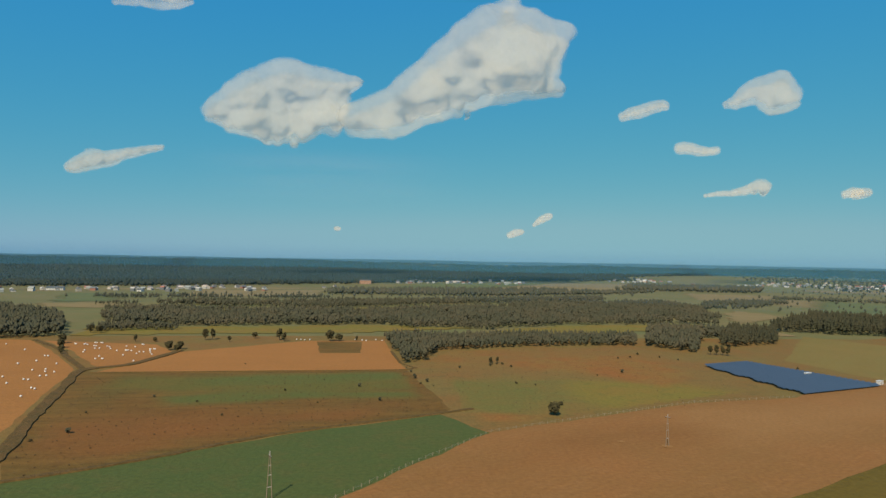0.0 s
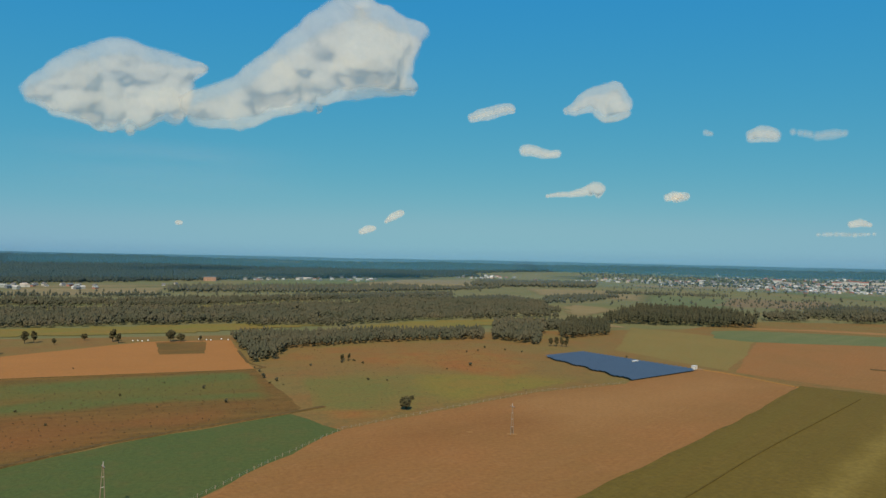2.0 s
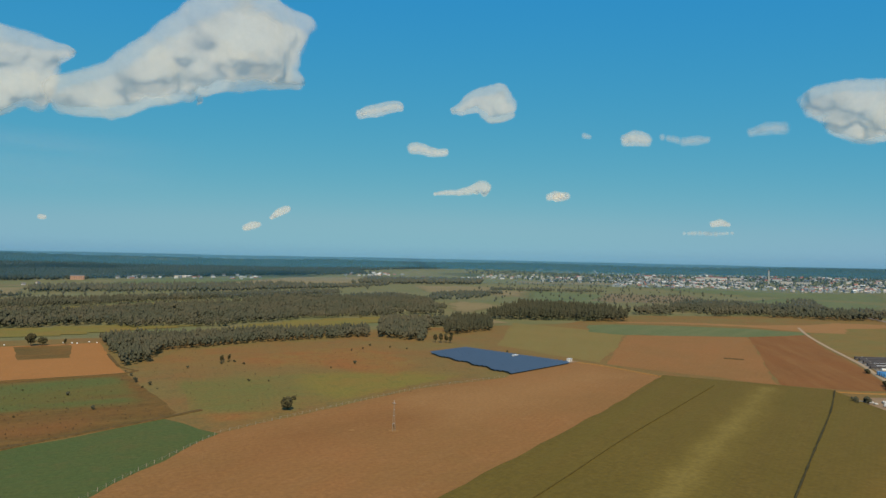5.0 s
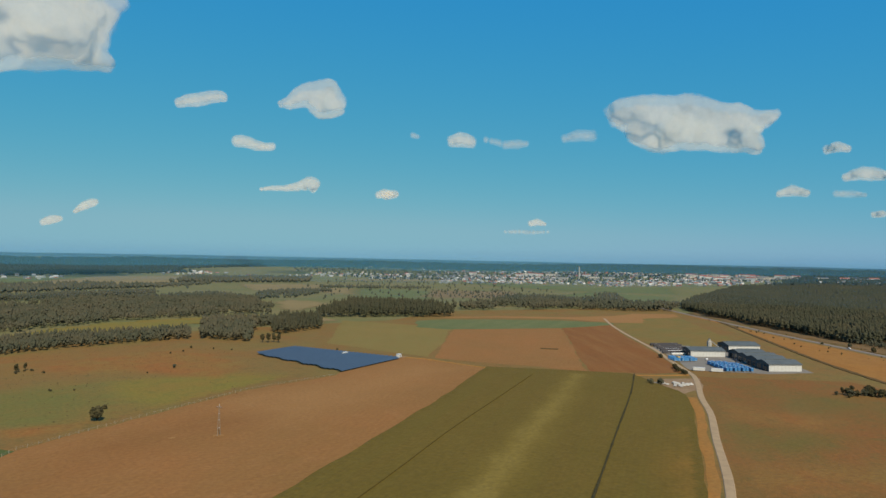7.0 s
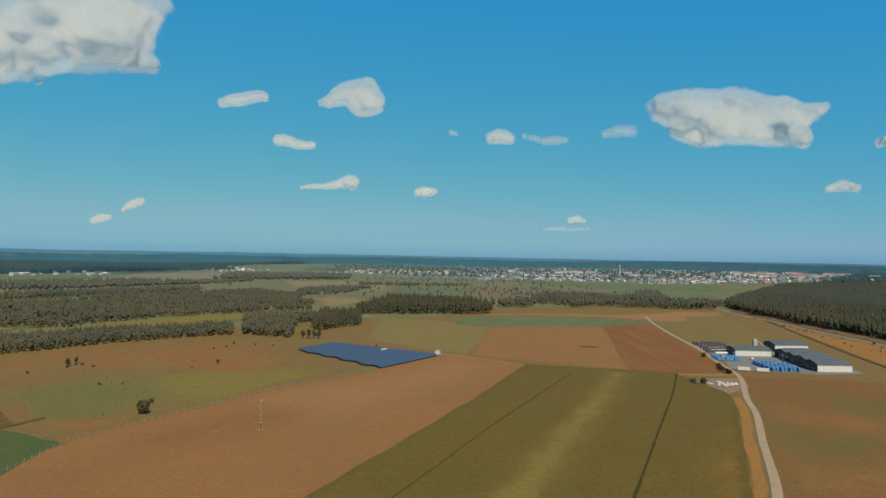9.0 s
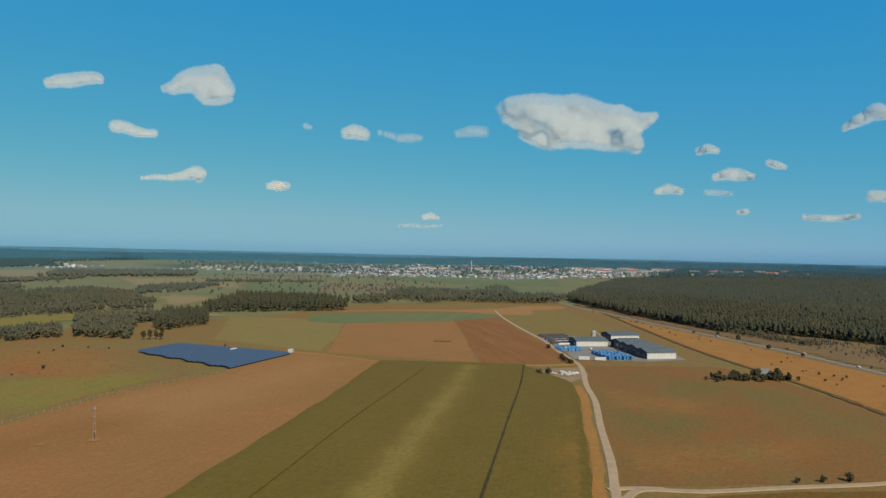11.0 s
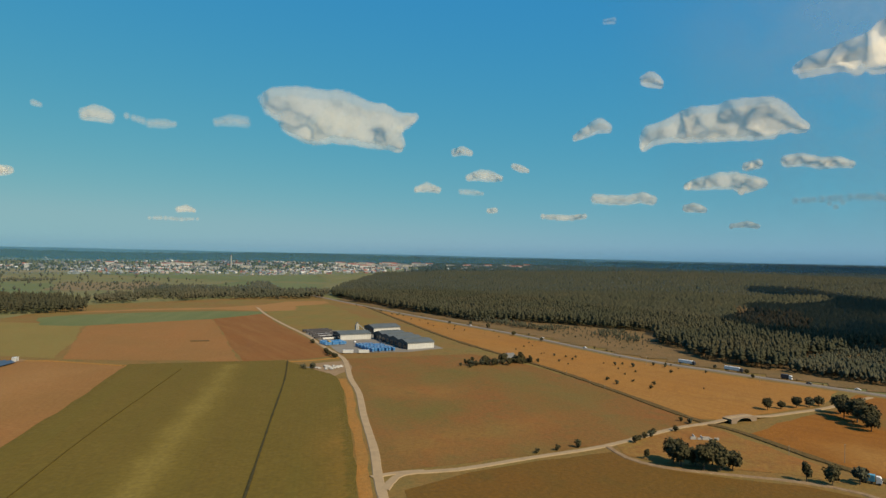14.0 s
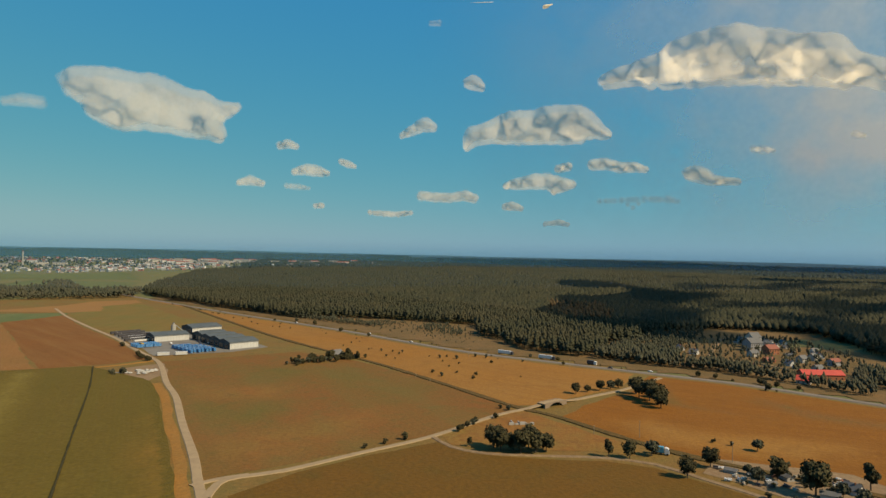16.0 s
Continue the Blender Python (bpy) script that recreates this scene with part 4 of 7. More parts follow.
make_forest()
wood("tussocks", [(-195, 289), (-151, 323), (-96, 371), (-13, 427), (-8, 436), (-40, 582), (-281, 544), (-274, 502), (-243, 405), (-219, 334)], 9, 0.8, "leaf", True, RUSTY, "low brown tussocks in the rough meadow", 58, 10, 2.4, 0.35)
wood("tussocks", [(-29, 592), (19, 409), (80, 425), (161, 473), (236, 509), (231, 626), (207, 743), (83, 761), (-7, 703)], 13, 0.8, "leaf", True, RUSTY, "low rusty tussocks in the pasture", 59, 14, 2.2, 0.4)
wood("rusty_stand", RUSTY_STAND, 7.5, 17, "leaf", True, RUSTY, "stand of rust-brown half-dry trees in the forest", 57, 12, 1.2)
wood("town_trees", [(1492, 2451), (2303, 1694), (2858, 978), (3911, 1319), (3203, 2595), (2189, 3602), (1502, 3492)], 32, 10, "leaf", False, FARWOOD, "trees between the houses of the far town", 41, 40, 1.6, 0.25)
wood("thicket", [(934, 1370), (1134, 1212), (1358, 1500), (1171, 1632)], 26, 6, "leaf", False, WOOD, "scattered bushes on the scrubland", 42, 20, 1.5)
wood("thicket", [(612, 1242), (896, 1896), (1294, 2497), (1796, 2001), (1300, 1148), (892, 1095)], 62, 9, "leaf", False, WOOD, "scattered trees and hedges on the plain", 43, 40, 1.4, 0.3)
wood("thicket", [(-911, 1497), (-196, 1896), (513, 2288), (604, 1890), (-506, 1496)], 55, 9, "leaf", False, WOOD, "scattered trees on the plain", 44, 40, 1.4, 0.2)

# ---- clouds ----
def bent_normal(nodes, links, push):
    """Bends the shading normal towards the sun, or away for a negative push, in place of light scattered within a
    cloud.
    """
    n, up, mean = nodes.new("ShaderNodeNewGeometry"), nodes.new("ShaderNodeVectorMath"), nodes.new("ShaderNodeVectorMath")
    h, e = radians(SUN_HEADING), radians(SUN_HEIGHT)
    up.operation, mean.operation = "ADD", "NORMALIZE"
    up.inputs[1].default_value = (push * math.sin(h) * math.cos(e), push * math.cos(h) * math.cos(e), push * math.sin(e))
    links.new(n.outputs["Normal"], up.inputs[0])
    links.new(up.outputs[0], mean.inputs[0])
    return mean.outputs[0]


def cloud_mat(name, grain, thinness, most=0.58):
    """White cloud: how much light passes follows from a depth stored along the camera's line of sight, broken up by a
    grain in metres.
    """
    m, nodes, links, bsdf = node_mat(name)
    nodes.remove(bsdf)

    def sum_of(operation, *values):
        n = nodes.new("ShaderNodeMath")
        n.operation = operation
        for k, v in enumerate(values):
            if isinstance(v, bpy.types.NodeSocket):
                links.new(v, n.inputs[k])
            else:
                n.inputs[k].default_value = v
        return n.outputs[0]

    co = nodes.new("ShaderNodeTexCoord").outputs["Object"]
    white = mixed(nodes, links, (0.92, 0.83, 0.665), (0.88, 0.795, 0.64), noisy(nodes, links, co, 150, 0.35, 0.65))
    d, tr, mx = nodes.new("ShaderNodeBsdfDiffuse"), nodes.new("ShaderNodeBsdfTranslucent"), nodes.new("ShaderNodeMixShader")
    links.new(white, d.inputs["Color"]), links.new(white, tr.inputs["Color"])
    # sun-bent normals lighten the cloud's shaded sides
    links.new(bent_normal(nodes, links, 2.4), d.inputs["Normal"]), links.new(bent_normal(nodes, links, -0.6), tr.inputs["Normal"])
    mx.inputs[0].default_value = 0.66
    links.new(d.outputs[0], mx.inputs[1]), links.new(tr.outputs[0], mx.inputs[2])
    depth = nodes.new("ShaderNodeAttribute")
    depth.attribute_name = "view_depth"
    # noise cuts ragged gaps into the thin rim first
    eaten = sum_of("MULTIPLY", noisy(nodes, links, co, grain, 0.3, 0.7, 6.0), 1.5)
    through_it = sum_of("MULTIPLY", sum_of("MAXIMUM", sum_of("SUBTRACT", depth.outputs["Fac"], eaten), 0.0), thinness)
    amount = sum_of("SUBTRACT", 1.0, sum_of("POWER", 2.718, sum_of("MULTIPLY", through_it, -1.0)))
    amount = sum_of("MULTIPLY", amount, most)
    clear, fade = nodes.new("ShaderNodeBsdfTransparent"), nodes.new("ShaderNodeMixShader")
    links.new(amount, fade.inputs[0])
    links.new(clear.outputs[0], fade.inputs[1]), links.new(mx.outputs[0], fade.inputs[2])
    links.new(fade.outputs[0], nodes["Material Output"].inputs["Surface"])
    return m


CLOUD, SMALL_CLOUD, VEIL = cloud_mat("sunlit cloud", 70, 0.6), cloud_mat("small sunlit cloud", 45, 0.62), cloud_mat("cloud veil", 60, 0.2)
# denser copy for the unseen cloud that only casts shade
SHADE_CLOUD = cloud_mat("shade-casting cloud", 120, 3.0, 0.82)
BILLOW = bpy.data.textures.new("billow", "CLOUDS")
BILLOW.noise_scale, BILLOW.noise_depth = 110.0, 2
PUFF = bpy.data.textures.new("puff", "CLOUDS")
PUFF.noise_scale, PUFF.noise_depth = 36.0, 4


SHAPED = []


def cloud_body(lobes, grow, material, size, rough, level):
    """Merges the lobes into one swollen body with billows at two scales."""
    bm = bmesh.new()
    for x, y, z, r in lobes:
        bmesh.ops.create_icosphere(bm, subdivisions=2, radius=grow * r, matrix=Matrix.Translation((x, y, z)))
    ob = part("cloud", bm, material)
    rm = ob.modifiers.new("merge", "REMESH")
    rm.mode, rm.voxel_size, rm.use_smooth_shade = "VOXEL", size, True
    sm = ob.modifiers.new("soften", "SMOOTH")
    sm.factor, sm.iterations = 0.5, 20
    for tex, amount in ((BILLOW, rough), (PUFF, 0.22 * rough)):
        dp = ob.modifiers.new("swell", "DISPLACE")
        dp.texture, dp.texture_coords, dp.strength, dp.mid_level = tex, "LOCAL", amount, 0.5
    SHAPED.append((ob, [(x, y, z, (0.88 if grow < 1.3 else 0.8) * grow * r) for x, y, z, r in lobes], level))
    return ob


def cloud(heading, lift, lobes=(), thin=False, label="", away=None, places=None, level=None):
    """A heap cloud round a heading and height in degrees; lobes: sideways and upward offset and radius, in degrees."""
    rng = random.Random(int(heading * 100))
    away = away or 4750.0 - 150.0 * lift
    k = radians(1.0) * away
    h, e = radians(heading), radians(lift)
    if not places:
        places = [(u * k, rng.uniform(-0.5, 0.5) * r * k, v * k, 1.08 * r * k) for u, v, r in lobes]
        # a cloud is drawn out along its lobes, and neighbouring ones grow together
        for a, b in zip(places[:len(lobes) - 1], places[1:len(lobes)]):
            if math.hypot(a[0] - b[0], a[2] - b[2]) < 2.6 * (a[3] + b[3]):
                places += [tuple((1 - w) * p + w * q for p, q in zip(a[:3], b[:3])) + (0.88 * ((1 - w) * a[3] + w * b[3]),) for w in (0.3, 0.5, 0.7)]
        for i, a in enumerate(places[:len(lobes)]):
            for b in places[i + 1:len(lobes)]:
                gap = math.hypot(a[0] - b[0], a[2] - b[2])
                if gap < 1.4 * (a[3] + b[3]):
                    w = rng.uniform(0.4, 0.6)
                    places.append(tuple((1 - w) * p + w * q for p, q in zip(a[:3], b[:3])) + ((0.88 if gap < 0.8 * (a[3] + b[3]) else 0.75) * ((1 - w) * a[3] + w * b[3]),))
    radii = sorted(p[3] for p in places)
    mean = radii[len(radii) // 2]
    if level is None:
        level = min(p[2] - 0.8 * p[3] for p in places)
    size = max(3.0, min(mean / 6, 7.0)) if away > 1900 else 20.0
    material, rough = SHADE_CLOUD if away < 1900 else VEIL if thin else CLOUD if mean > 60 else SMALL_CLOUD, min(0.24 * mean, 20.0)
    ob = cloud_body(places, 1.2 if mean > 60 else 1.5, material, size, rough, level)
    ob.matrix_world = pose(CLOUD_EYE[0] + away * math.sin(h) * math.cos(e), CLOUD_EYE[1] + away * math.cos(h) * math.cos(e), CLOUD_EYE[2] + away * math.sin(e), 0, 0, -heading)
    tagged(ob, label or ("thin hazy white cloud in the blue sky" if thin else "puffy white cumulus cloud in the blue sky"), "cloud", "clouds in the sky")


# how much the middle of a lobe swallows of the light behind it
LOBE_DEPTH = 4.0
CLOUD_EYE = (-17.0, -10.0, 97.0)
cloud(-12.13, 11.60, [(-5.81, -0.53, 0.94), (-4.58, 0.03, 1.53), (-3.00, 0.86, 1.78), (-1.40, 1.91, 2.03), (-0.01, 2.25, 1.92), (1.64, 1.89, 1.93), (3.31, 1.99, 1.58), (4.86, 2.31, 0.85), (5.74, 2.59, 0.39), (-2.75, -0.76, 1.55), (-0.89, -1.11, 1.57), (1.00, -0.76, 1.46), (2.66, -0.43, 1.46), (0.56, -2.59, 0.61), (-4.35, -1.35, 0.95), (-1.57, -2.11, 0.84), (4.09, 0.36, 1.22), (3.77, -1.10, 0.98)], label="large sunlit cumulus with a rounded top")
cloud(1.90, 15.65, [(-8.68, -4.61, 1.35), (-7.21, -4.31, 1.85), (-5.25, -3.51, 2.10), (-3.03, -2.24, 2.09), (-1.33, -0.30, 2.07), (-0.13, 0.65, 2.19), (1.55, 1.60, 2.42), (3.43, 2.74, 2.52), (5.59, 2.25, 2.15), (7.24, 2.43, 1.67), (8.41, 2.39, 0.95), (6.64, 0.38, 1.93), (4.01, -0.04, 2.43), (1.13, -1.22, 2.20), (3.59, -1.93, 1.35), (5.77, -1.71, 1.22), (7.45, -1.74, 0.92), (-0.81, -2.68, 1.73), (-2.78, -3.69, 1.36), (-5.74, -4.98, 1.11), (4.05, 4.98, 1.06), (0.69, -3.99, 0.37), (8.07, -1.99, 0.58)], label="towering sunlit cumulus with a cauliflower top")
cloud(-22.28, 18.75, [(-2.55, -0.39, 0.40), (-1.27, -0.03, 0.65), (0.42, 0.16, 0.70), (1.58, 0.10, 0.58), (2.54, 0.39, 0.33)])
cloud(-24.66, 7.12, [(-3.12, -1.01, 0.41), (-2.47, -0.72, 0.70), (-1.56, -0.19, 0.83), (-0.63, -0.20, 0.67), (0.31, 0.21, 0.55), (1.27, 0.49, 0.47), (2.24, 0.78, 0.39), (3.11, 1.01, 0.30)], label="tapered white cloud trailing to one side")
cloud(16.88, 11.84, [(-1.70, -0.37, 0.40), (-0.92, -0.18, 0.49), (-0.20, 0.05, 0.53), (0.64, 0.28, 0.53), (1.36, 0.37, 0.44), (1.69, 0.23, 0.26)])
cloud(25.33, 12.66, [(-1.73, -0.55, 0.55), (-0.76, 0.12, 0.84), (-0.00, 0.27, 0.92), (0.94, 0.18, 1.24), (1.49, 0.94, 0.58), (1.88, -0.50, 1.03), (0.77, -0.94, 0.75), (2.40, -0.83, 0.37), (-2.40, -0.67, 0.30)], label="puffy white cumulus with a sharp crest")
cloud(20.90, 8.73, [(-1.39, 0.14, 0.48), (-0.77, 0.20, 0.53), (0.05, -0.05, 0.48), (0.75, -0.20, 0.39), (1.39, -0.14, 0.39)])
cloud(23.70, 5.54, [(-2.16, -0.35, 0.22), (-1.26, -0.23, 0.30), (-0.26, -0.21, 0.35), (0.65, -0.01, 0.47), (1.62, 0.35, 0.60), (2.16, 0.25, 0.42), (1.89, -0.21, 0.38)])
cloud(31.94, 5.06, [(-0.46, -0.10, 0.36), (-0.02, 0.08, 0.44), (0.46, 0.10, 0.36)])
cloud(6.77, 2.14, [(-0.53, -0.15, 0.33), (0.02, 0.09, 0.42), (0.53, 0.15, 0.28)])
cloud(8.92, 3.24, [(-0.66, -0.38, 0.23), (-0.21, -0.00, 0.37), (0.34, 0.28, 0.42), (0.66, 0.38, 0.28)])
cloud(-7.95, 2.30, [(-0.14, -0.00, 0.23), (0.14, 0.00, 0.23)], label="tiny white cloud puff low over the horizon")
cloud(56.13, 10.24, [(-5.79, 1.35, 0.98), (-4.71, 1.54, 1.15), (-3.23, 1.35, 1.32), (-1.56, 1.40, 1.40), (0.08, 1.40, 1.34), (1.29, 0.83, 1.24), (2.48, 0.55, 1.19), (3.25, 1.13, 0.55), (4.22, 0.65, 0.71), (5.80, 0.87, 0.46), (4.99, 0.39, 0.63), (-4.50, -0.22, 0.71), (-3.22, -0.70, 0.89), (-2.16, -1.09, 0.75), (-0.72, -0.36, 1.27), (0.91, -0.64, 1.17), (2.51, -0.93, 0.94), (4.07, -1.00, 0.93), (4.66, -1.54, 0.55)], label="broad sunlit cumulus over the far town")
cloud(47.35, 9.95, [(-1.11, -0.14, 0.41), (0.00, 0.11, 0.54), (1.11, 0.14, 0.54)], thin=True)
cloud(37.76, 9.66, [(-0.81, -0.10, 0.51), (-0.03, 0.10, 0.65), (0.81, -0.08, 0.56)])
cloud(33.88, 9.96, [(-0.23, 0.04, 0.28), (0.23, -0.04, 0.23)], thin=True)
cloud(41.43, 9.56, [(-1.65, 0.18, 0.32), (-0.04, -0.18, 0.42), (0.88, -0.13, 0.46), (1.66, -0.13, 0.32)], thin=True)
cloud(31.44, 5.14, [(-0.51, -0.10, 0.37), (0.04, 0.10, 0.42), (0.51, 0.02, 0.28)])
cloud(44.16, 2.99, [(-0.57, -0.06, 0.33), (0.02, 0.09, 0.37), (0.57, -0.09, 0.23)])
cloud(43.25, 2.23, [(-1.73, -0.02, 0.23), (-0.57, -0.00, 0.28), (0.58, -0.03, 0.28), (1.73, 0.03, 0.19)], thin=True)
cloud(66.06, 8.39, [(-0.67, -0.06, 0.37), (0.02, 0.09, 0.42), (0.67, -0.09, 0.32)])
cloud(67.92, 6.39, [(-1.32, -0.11, 0.37), (-0.39, 0.13, 0.56), (0.53, 0.09, 0.56), (1.32, -0.13, 0.32)])
cloud(70.91, 7.09, [(-0.57, 0.18, 0.32), (0.02, 0.00, 0.37), (0.57, -0.18, 0.23)])
cloud(63.21, 5.35, [(-0.89, -0.13, 0.33), (-0.00, 0.13, 0.51), (0.89, -0.09, 0.37)])
cloud(66.90, 5.06, [(-0.88, 0.05, 0.33), (0.09, 0.06, 0.37), (0.88, -0.06, 0.23)], thin=True)
cloud(68.61, 3.63, [(-0.28, -0.03, 0.28), (0.28, 0.03, 0.33)])
cloud(81.20, 13.76, [(-0.63, 0.08, 0.43), (-0.02, 0.17, 0.60), (0.63, -0.17, 0.39)])
cloud(76.59, 10.04, [(-1.31, -0.49, 0.32), (-0.49, -0.06, 0.49), (0.49, 0.49, 0.67), (1.31, 0.29, 0.44)])
cloud(86.44, 9.91, [(-5.72, -1.22, 0.35), (-5.19, -0.28, 0.87), (-4.08, -0.11, 0.87), (-2.88, 0.69, 0.94), (-1.70, 0.84, 0.98), (-0.15, 0.96, 1.09), (0.99, 1.09, 1.17), (2.10, 1.22, 1.07), (3.20, 1.14, 1.06), (4.10, 0.67, 0.93), (5.00, 0.09, 0.68), (5.71, -0.12, 0.36), (-3.27, -0.35, 0.60), (-1.68, -0.34, 0.73), (0.26, -0.31, 0.80), (2.14, -0.29, 0.70), (3.60, -0.30, 0.61)], label="sunlit cumulus with a stepped top and flat base")
cloud(86.71, 5.62, [(-2.69, 0.05, 0.43), (-1.70, 0.16, 0.60), (-0.53, 0.39, 0.77), (0.63, 0.45, 0.80), (1.76, 0.21, 0.71), (2.69, 0.18, 0.46), (1.21, -0.45, 0.34)], label="soft greyish cumulus over the wooded hills")
cloud(88.65, 7.17, [(-0.44, -0.09, 0.42), (0.44, 0.09, 0.46)])
cloud(93.04, 7.23, [(-2.08, 0.13, 0.55), (-1.02, 0.26, 0.59), (0.13, -0.06, 0.54), (1.17, -0.07, 0.54), (2.08, -0.26, 0.36)])
cloud(79.22, 4.69, [(-2.22, 0.01, 0.54), (-1.05, -0.08, 0.54), (0.16, -0.08, 0.54), (1.38, 0.13, 0.58), (2.22, -0.13, 0.49)])
cloud(74.47, 3.19, [(-1.67, 0.02, 0.32), (-0.46, -0.06, 0.37), (0.66, -0.04, 0.37), (1.67, 0.06, 0.32)])
cloud(84.62, 3.93, [(-0.66, 0.00, 0.39), (-0.02, 0.09, 0.48), (0.66, -0.09, 0.34)])
cloud(88.18, 2.65, [(-0.89, -0.09, 0.30), (0.17, 0.09, 0.38), (0.89, -0.08, 0.29)])
cloud(102.44, 14.29, [(-10.34, -0.26, 0.62), (-9.26, 0.01, 0.80), (-8.19, 0.18, 0.88), (-6.92, 0.33, 1.05), (-5.68, 0.68, 1.21), (-4.25, 1.22, 1.37), (-2.85, 1.32, 1.48), (-1.29, 1.48, 1.47), (0.24, 1.58, 1.45), (1.74, 1.31, 1.43), (3.22, 0.76, 1.42), (4.65, 0.41, 1.40), (5.85, 0.66, 0.99), (6.41, -0.36, 1.10), (7.78, -0.90, 0.93), (9.11, -1.24, 1.08), (10.39, -1.58, 0.99), (-6.93, -0.52, 0.61), (-4.04, -0.46, 0.77), (-1.26, -0.56, 0.76), (1.42, -0.77, 0.75), (3.99, -1.00, 0.69), (6.46, -1.40, 0.59)], label="long sunlit cumulus with a domed top")
cloud(100.14, 6.28, [(-1.79, 0.33, 0.62), (-0.96, 0.32, 0.79), (-0.06, -0.13, 0.57), (0.95, -0.28, 0.43), (1.79, -0.33, 0.39)])
cloud(103.65, 8.29, [(-0.69, 0.09, 0.38), (0.04, -0.02, 0.42), (0.69, -0.09, 0.25)], thin=True)
cloud(109.86, 9.05, [(-0.31, 0.08, 0.36), (0.31, -0.08, 0.28)], thin=True)
cloud(94.63, 4.31, [(-2.99, 0.15, 0.37), (-1.31, 0.24, 0.41), (0.43, 0.34, 0.45), (2.14, 0.34, 0.45), (2.99, 0.16, 0.31), (-0.42, -0.34, 0.32)], thin=True)
cloud(84.42, 20.04, [(-3.39, 0.06, 0.40), (-1.63, 0.19, 0.35), (2.10, -0.19, 0.53), (3.39, -0.14, 0.35)], thin=True)
cloud(77.80, 18.42, [(-0.36, -0.03, 0.22), (0.36, 0.03, 0.27)], thin=True)
# an unseen cloud, added outside the view to shade the woods
spread = random.Random(77)
turn_back = radians(137.7)
over_woods = []
for k in range(112):
    dx, dy = (spread.uniform(-470, 430), spread.uniform(-290, 290)) if k < 90 else (spread.uniform(-690, -430), spread.uniform(-380, 10))
    over_woods.append((dx * math.cos(turn_back) - dy * math.sin(turn_back), dx * math.sin(turn_back) + dy * math.cos(turn_back), spread.uniform(-20, 25), spread.uniform(70, 115)))
cloud(137.7, 24.9, label="unseen broad cloud added to shade the wooded hills", away=1859.0, level=-80.0, places=over_woods)


def settle_clouds():
    """Fixes the swollen shapes, flattens each cloud's base where the air condenses, and stores a depth along the
    camera's line of sight that softens the rims.
    """
    graph = bpy.context.evaluated_depsgraph_get()
    ready = [(ob, lobes, level, bpy.data.meshes.new_from_object(ob.evaluated_get(graph))) for ob, lobes, level in SHAPED]
    for ob, lobes, level, mesh in ready:
        ob.modifiers.clear()
        co = np.empty(len(mesh.vertices) * 3, np.float32)
        mesh.vertices.foreach_get("co", co)
        co = co.reshape(-1, 3)
        depth = np.zeros(len(co))
        large = ob.data.materials[0] is CLOUD
        rim = 1.0 if ob.data.materials[0] is SHADE_CLOUD else 0.9
        for x, y, z, r in lobes:
            near = 1 - ((co[:, 0] - x) ** 2 + (co[:, 2] - z) ** 2) / (rim * r) ** 2
            depth += (1 - depth) * np.clip(near, 0, 1) ** (2.6 if large else 2.8)
        z = co[:, 2]
        co[:, 2] = np.where(z < level, level + 0.25 * (z - level), z)
        mesh.vertices.foreach_set("co", co.ravel())
        mesh.attributes.new("view_depth", "FLOAT", "POINT").data.foreach_set("value", (LOBE_DEPTH * (np.sqrt(depth) if ob.data.materials[0] is SHADE_CLOUD else depth)).astype(np.float32))
        mesh.update()
        mesh.shade_smooth()
        ob.data = mesh


settle_clouds()


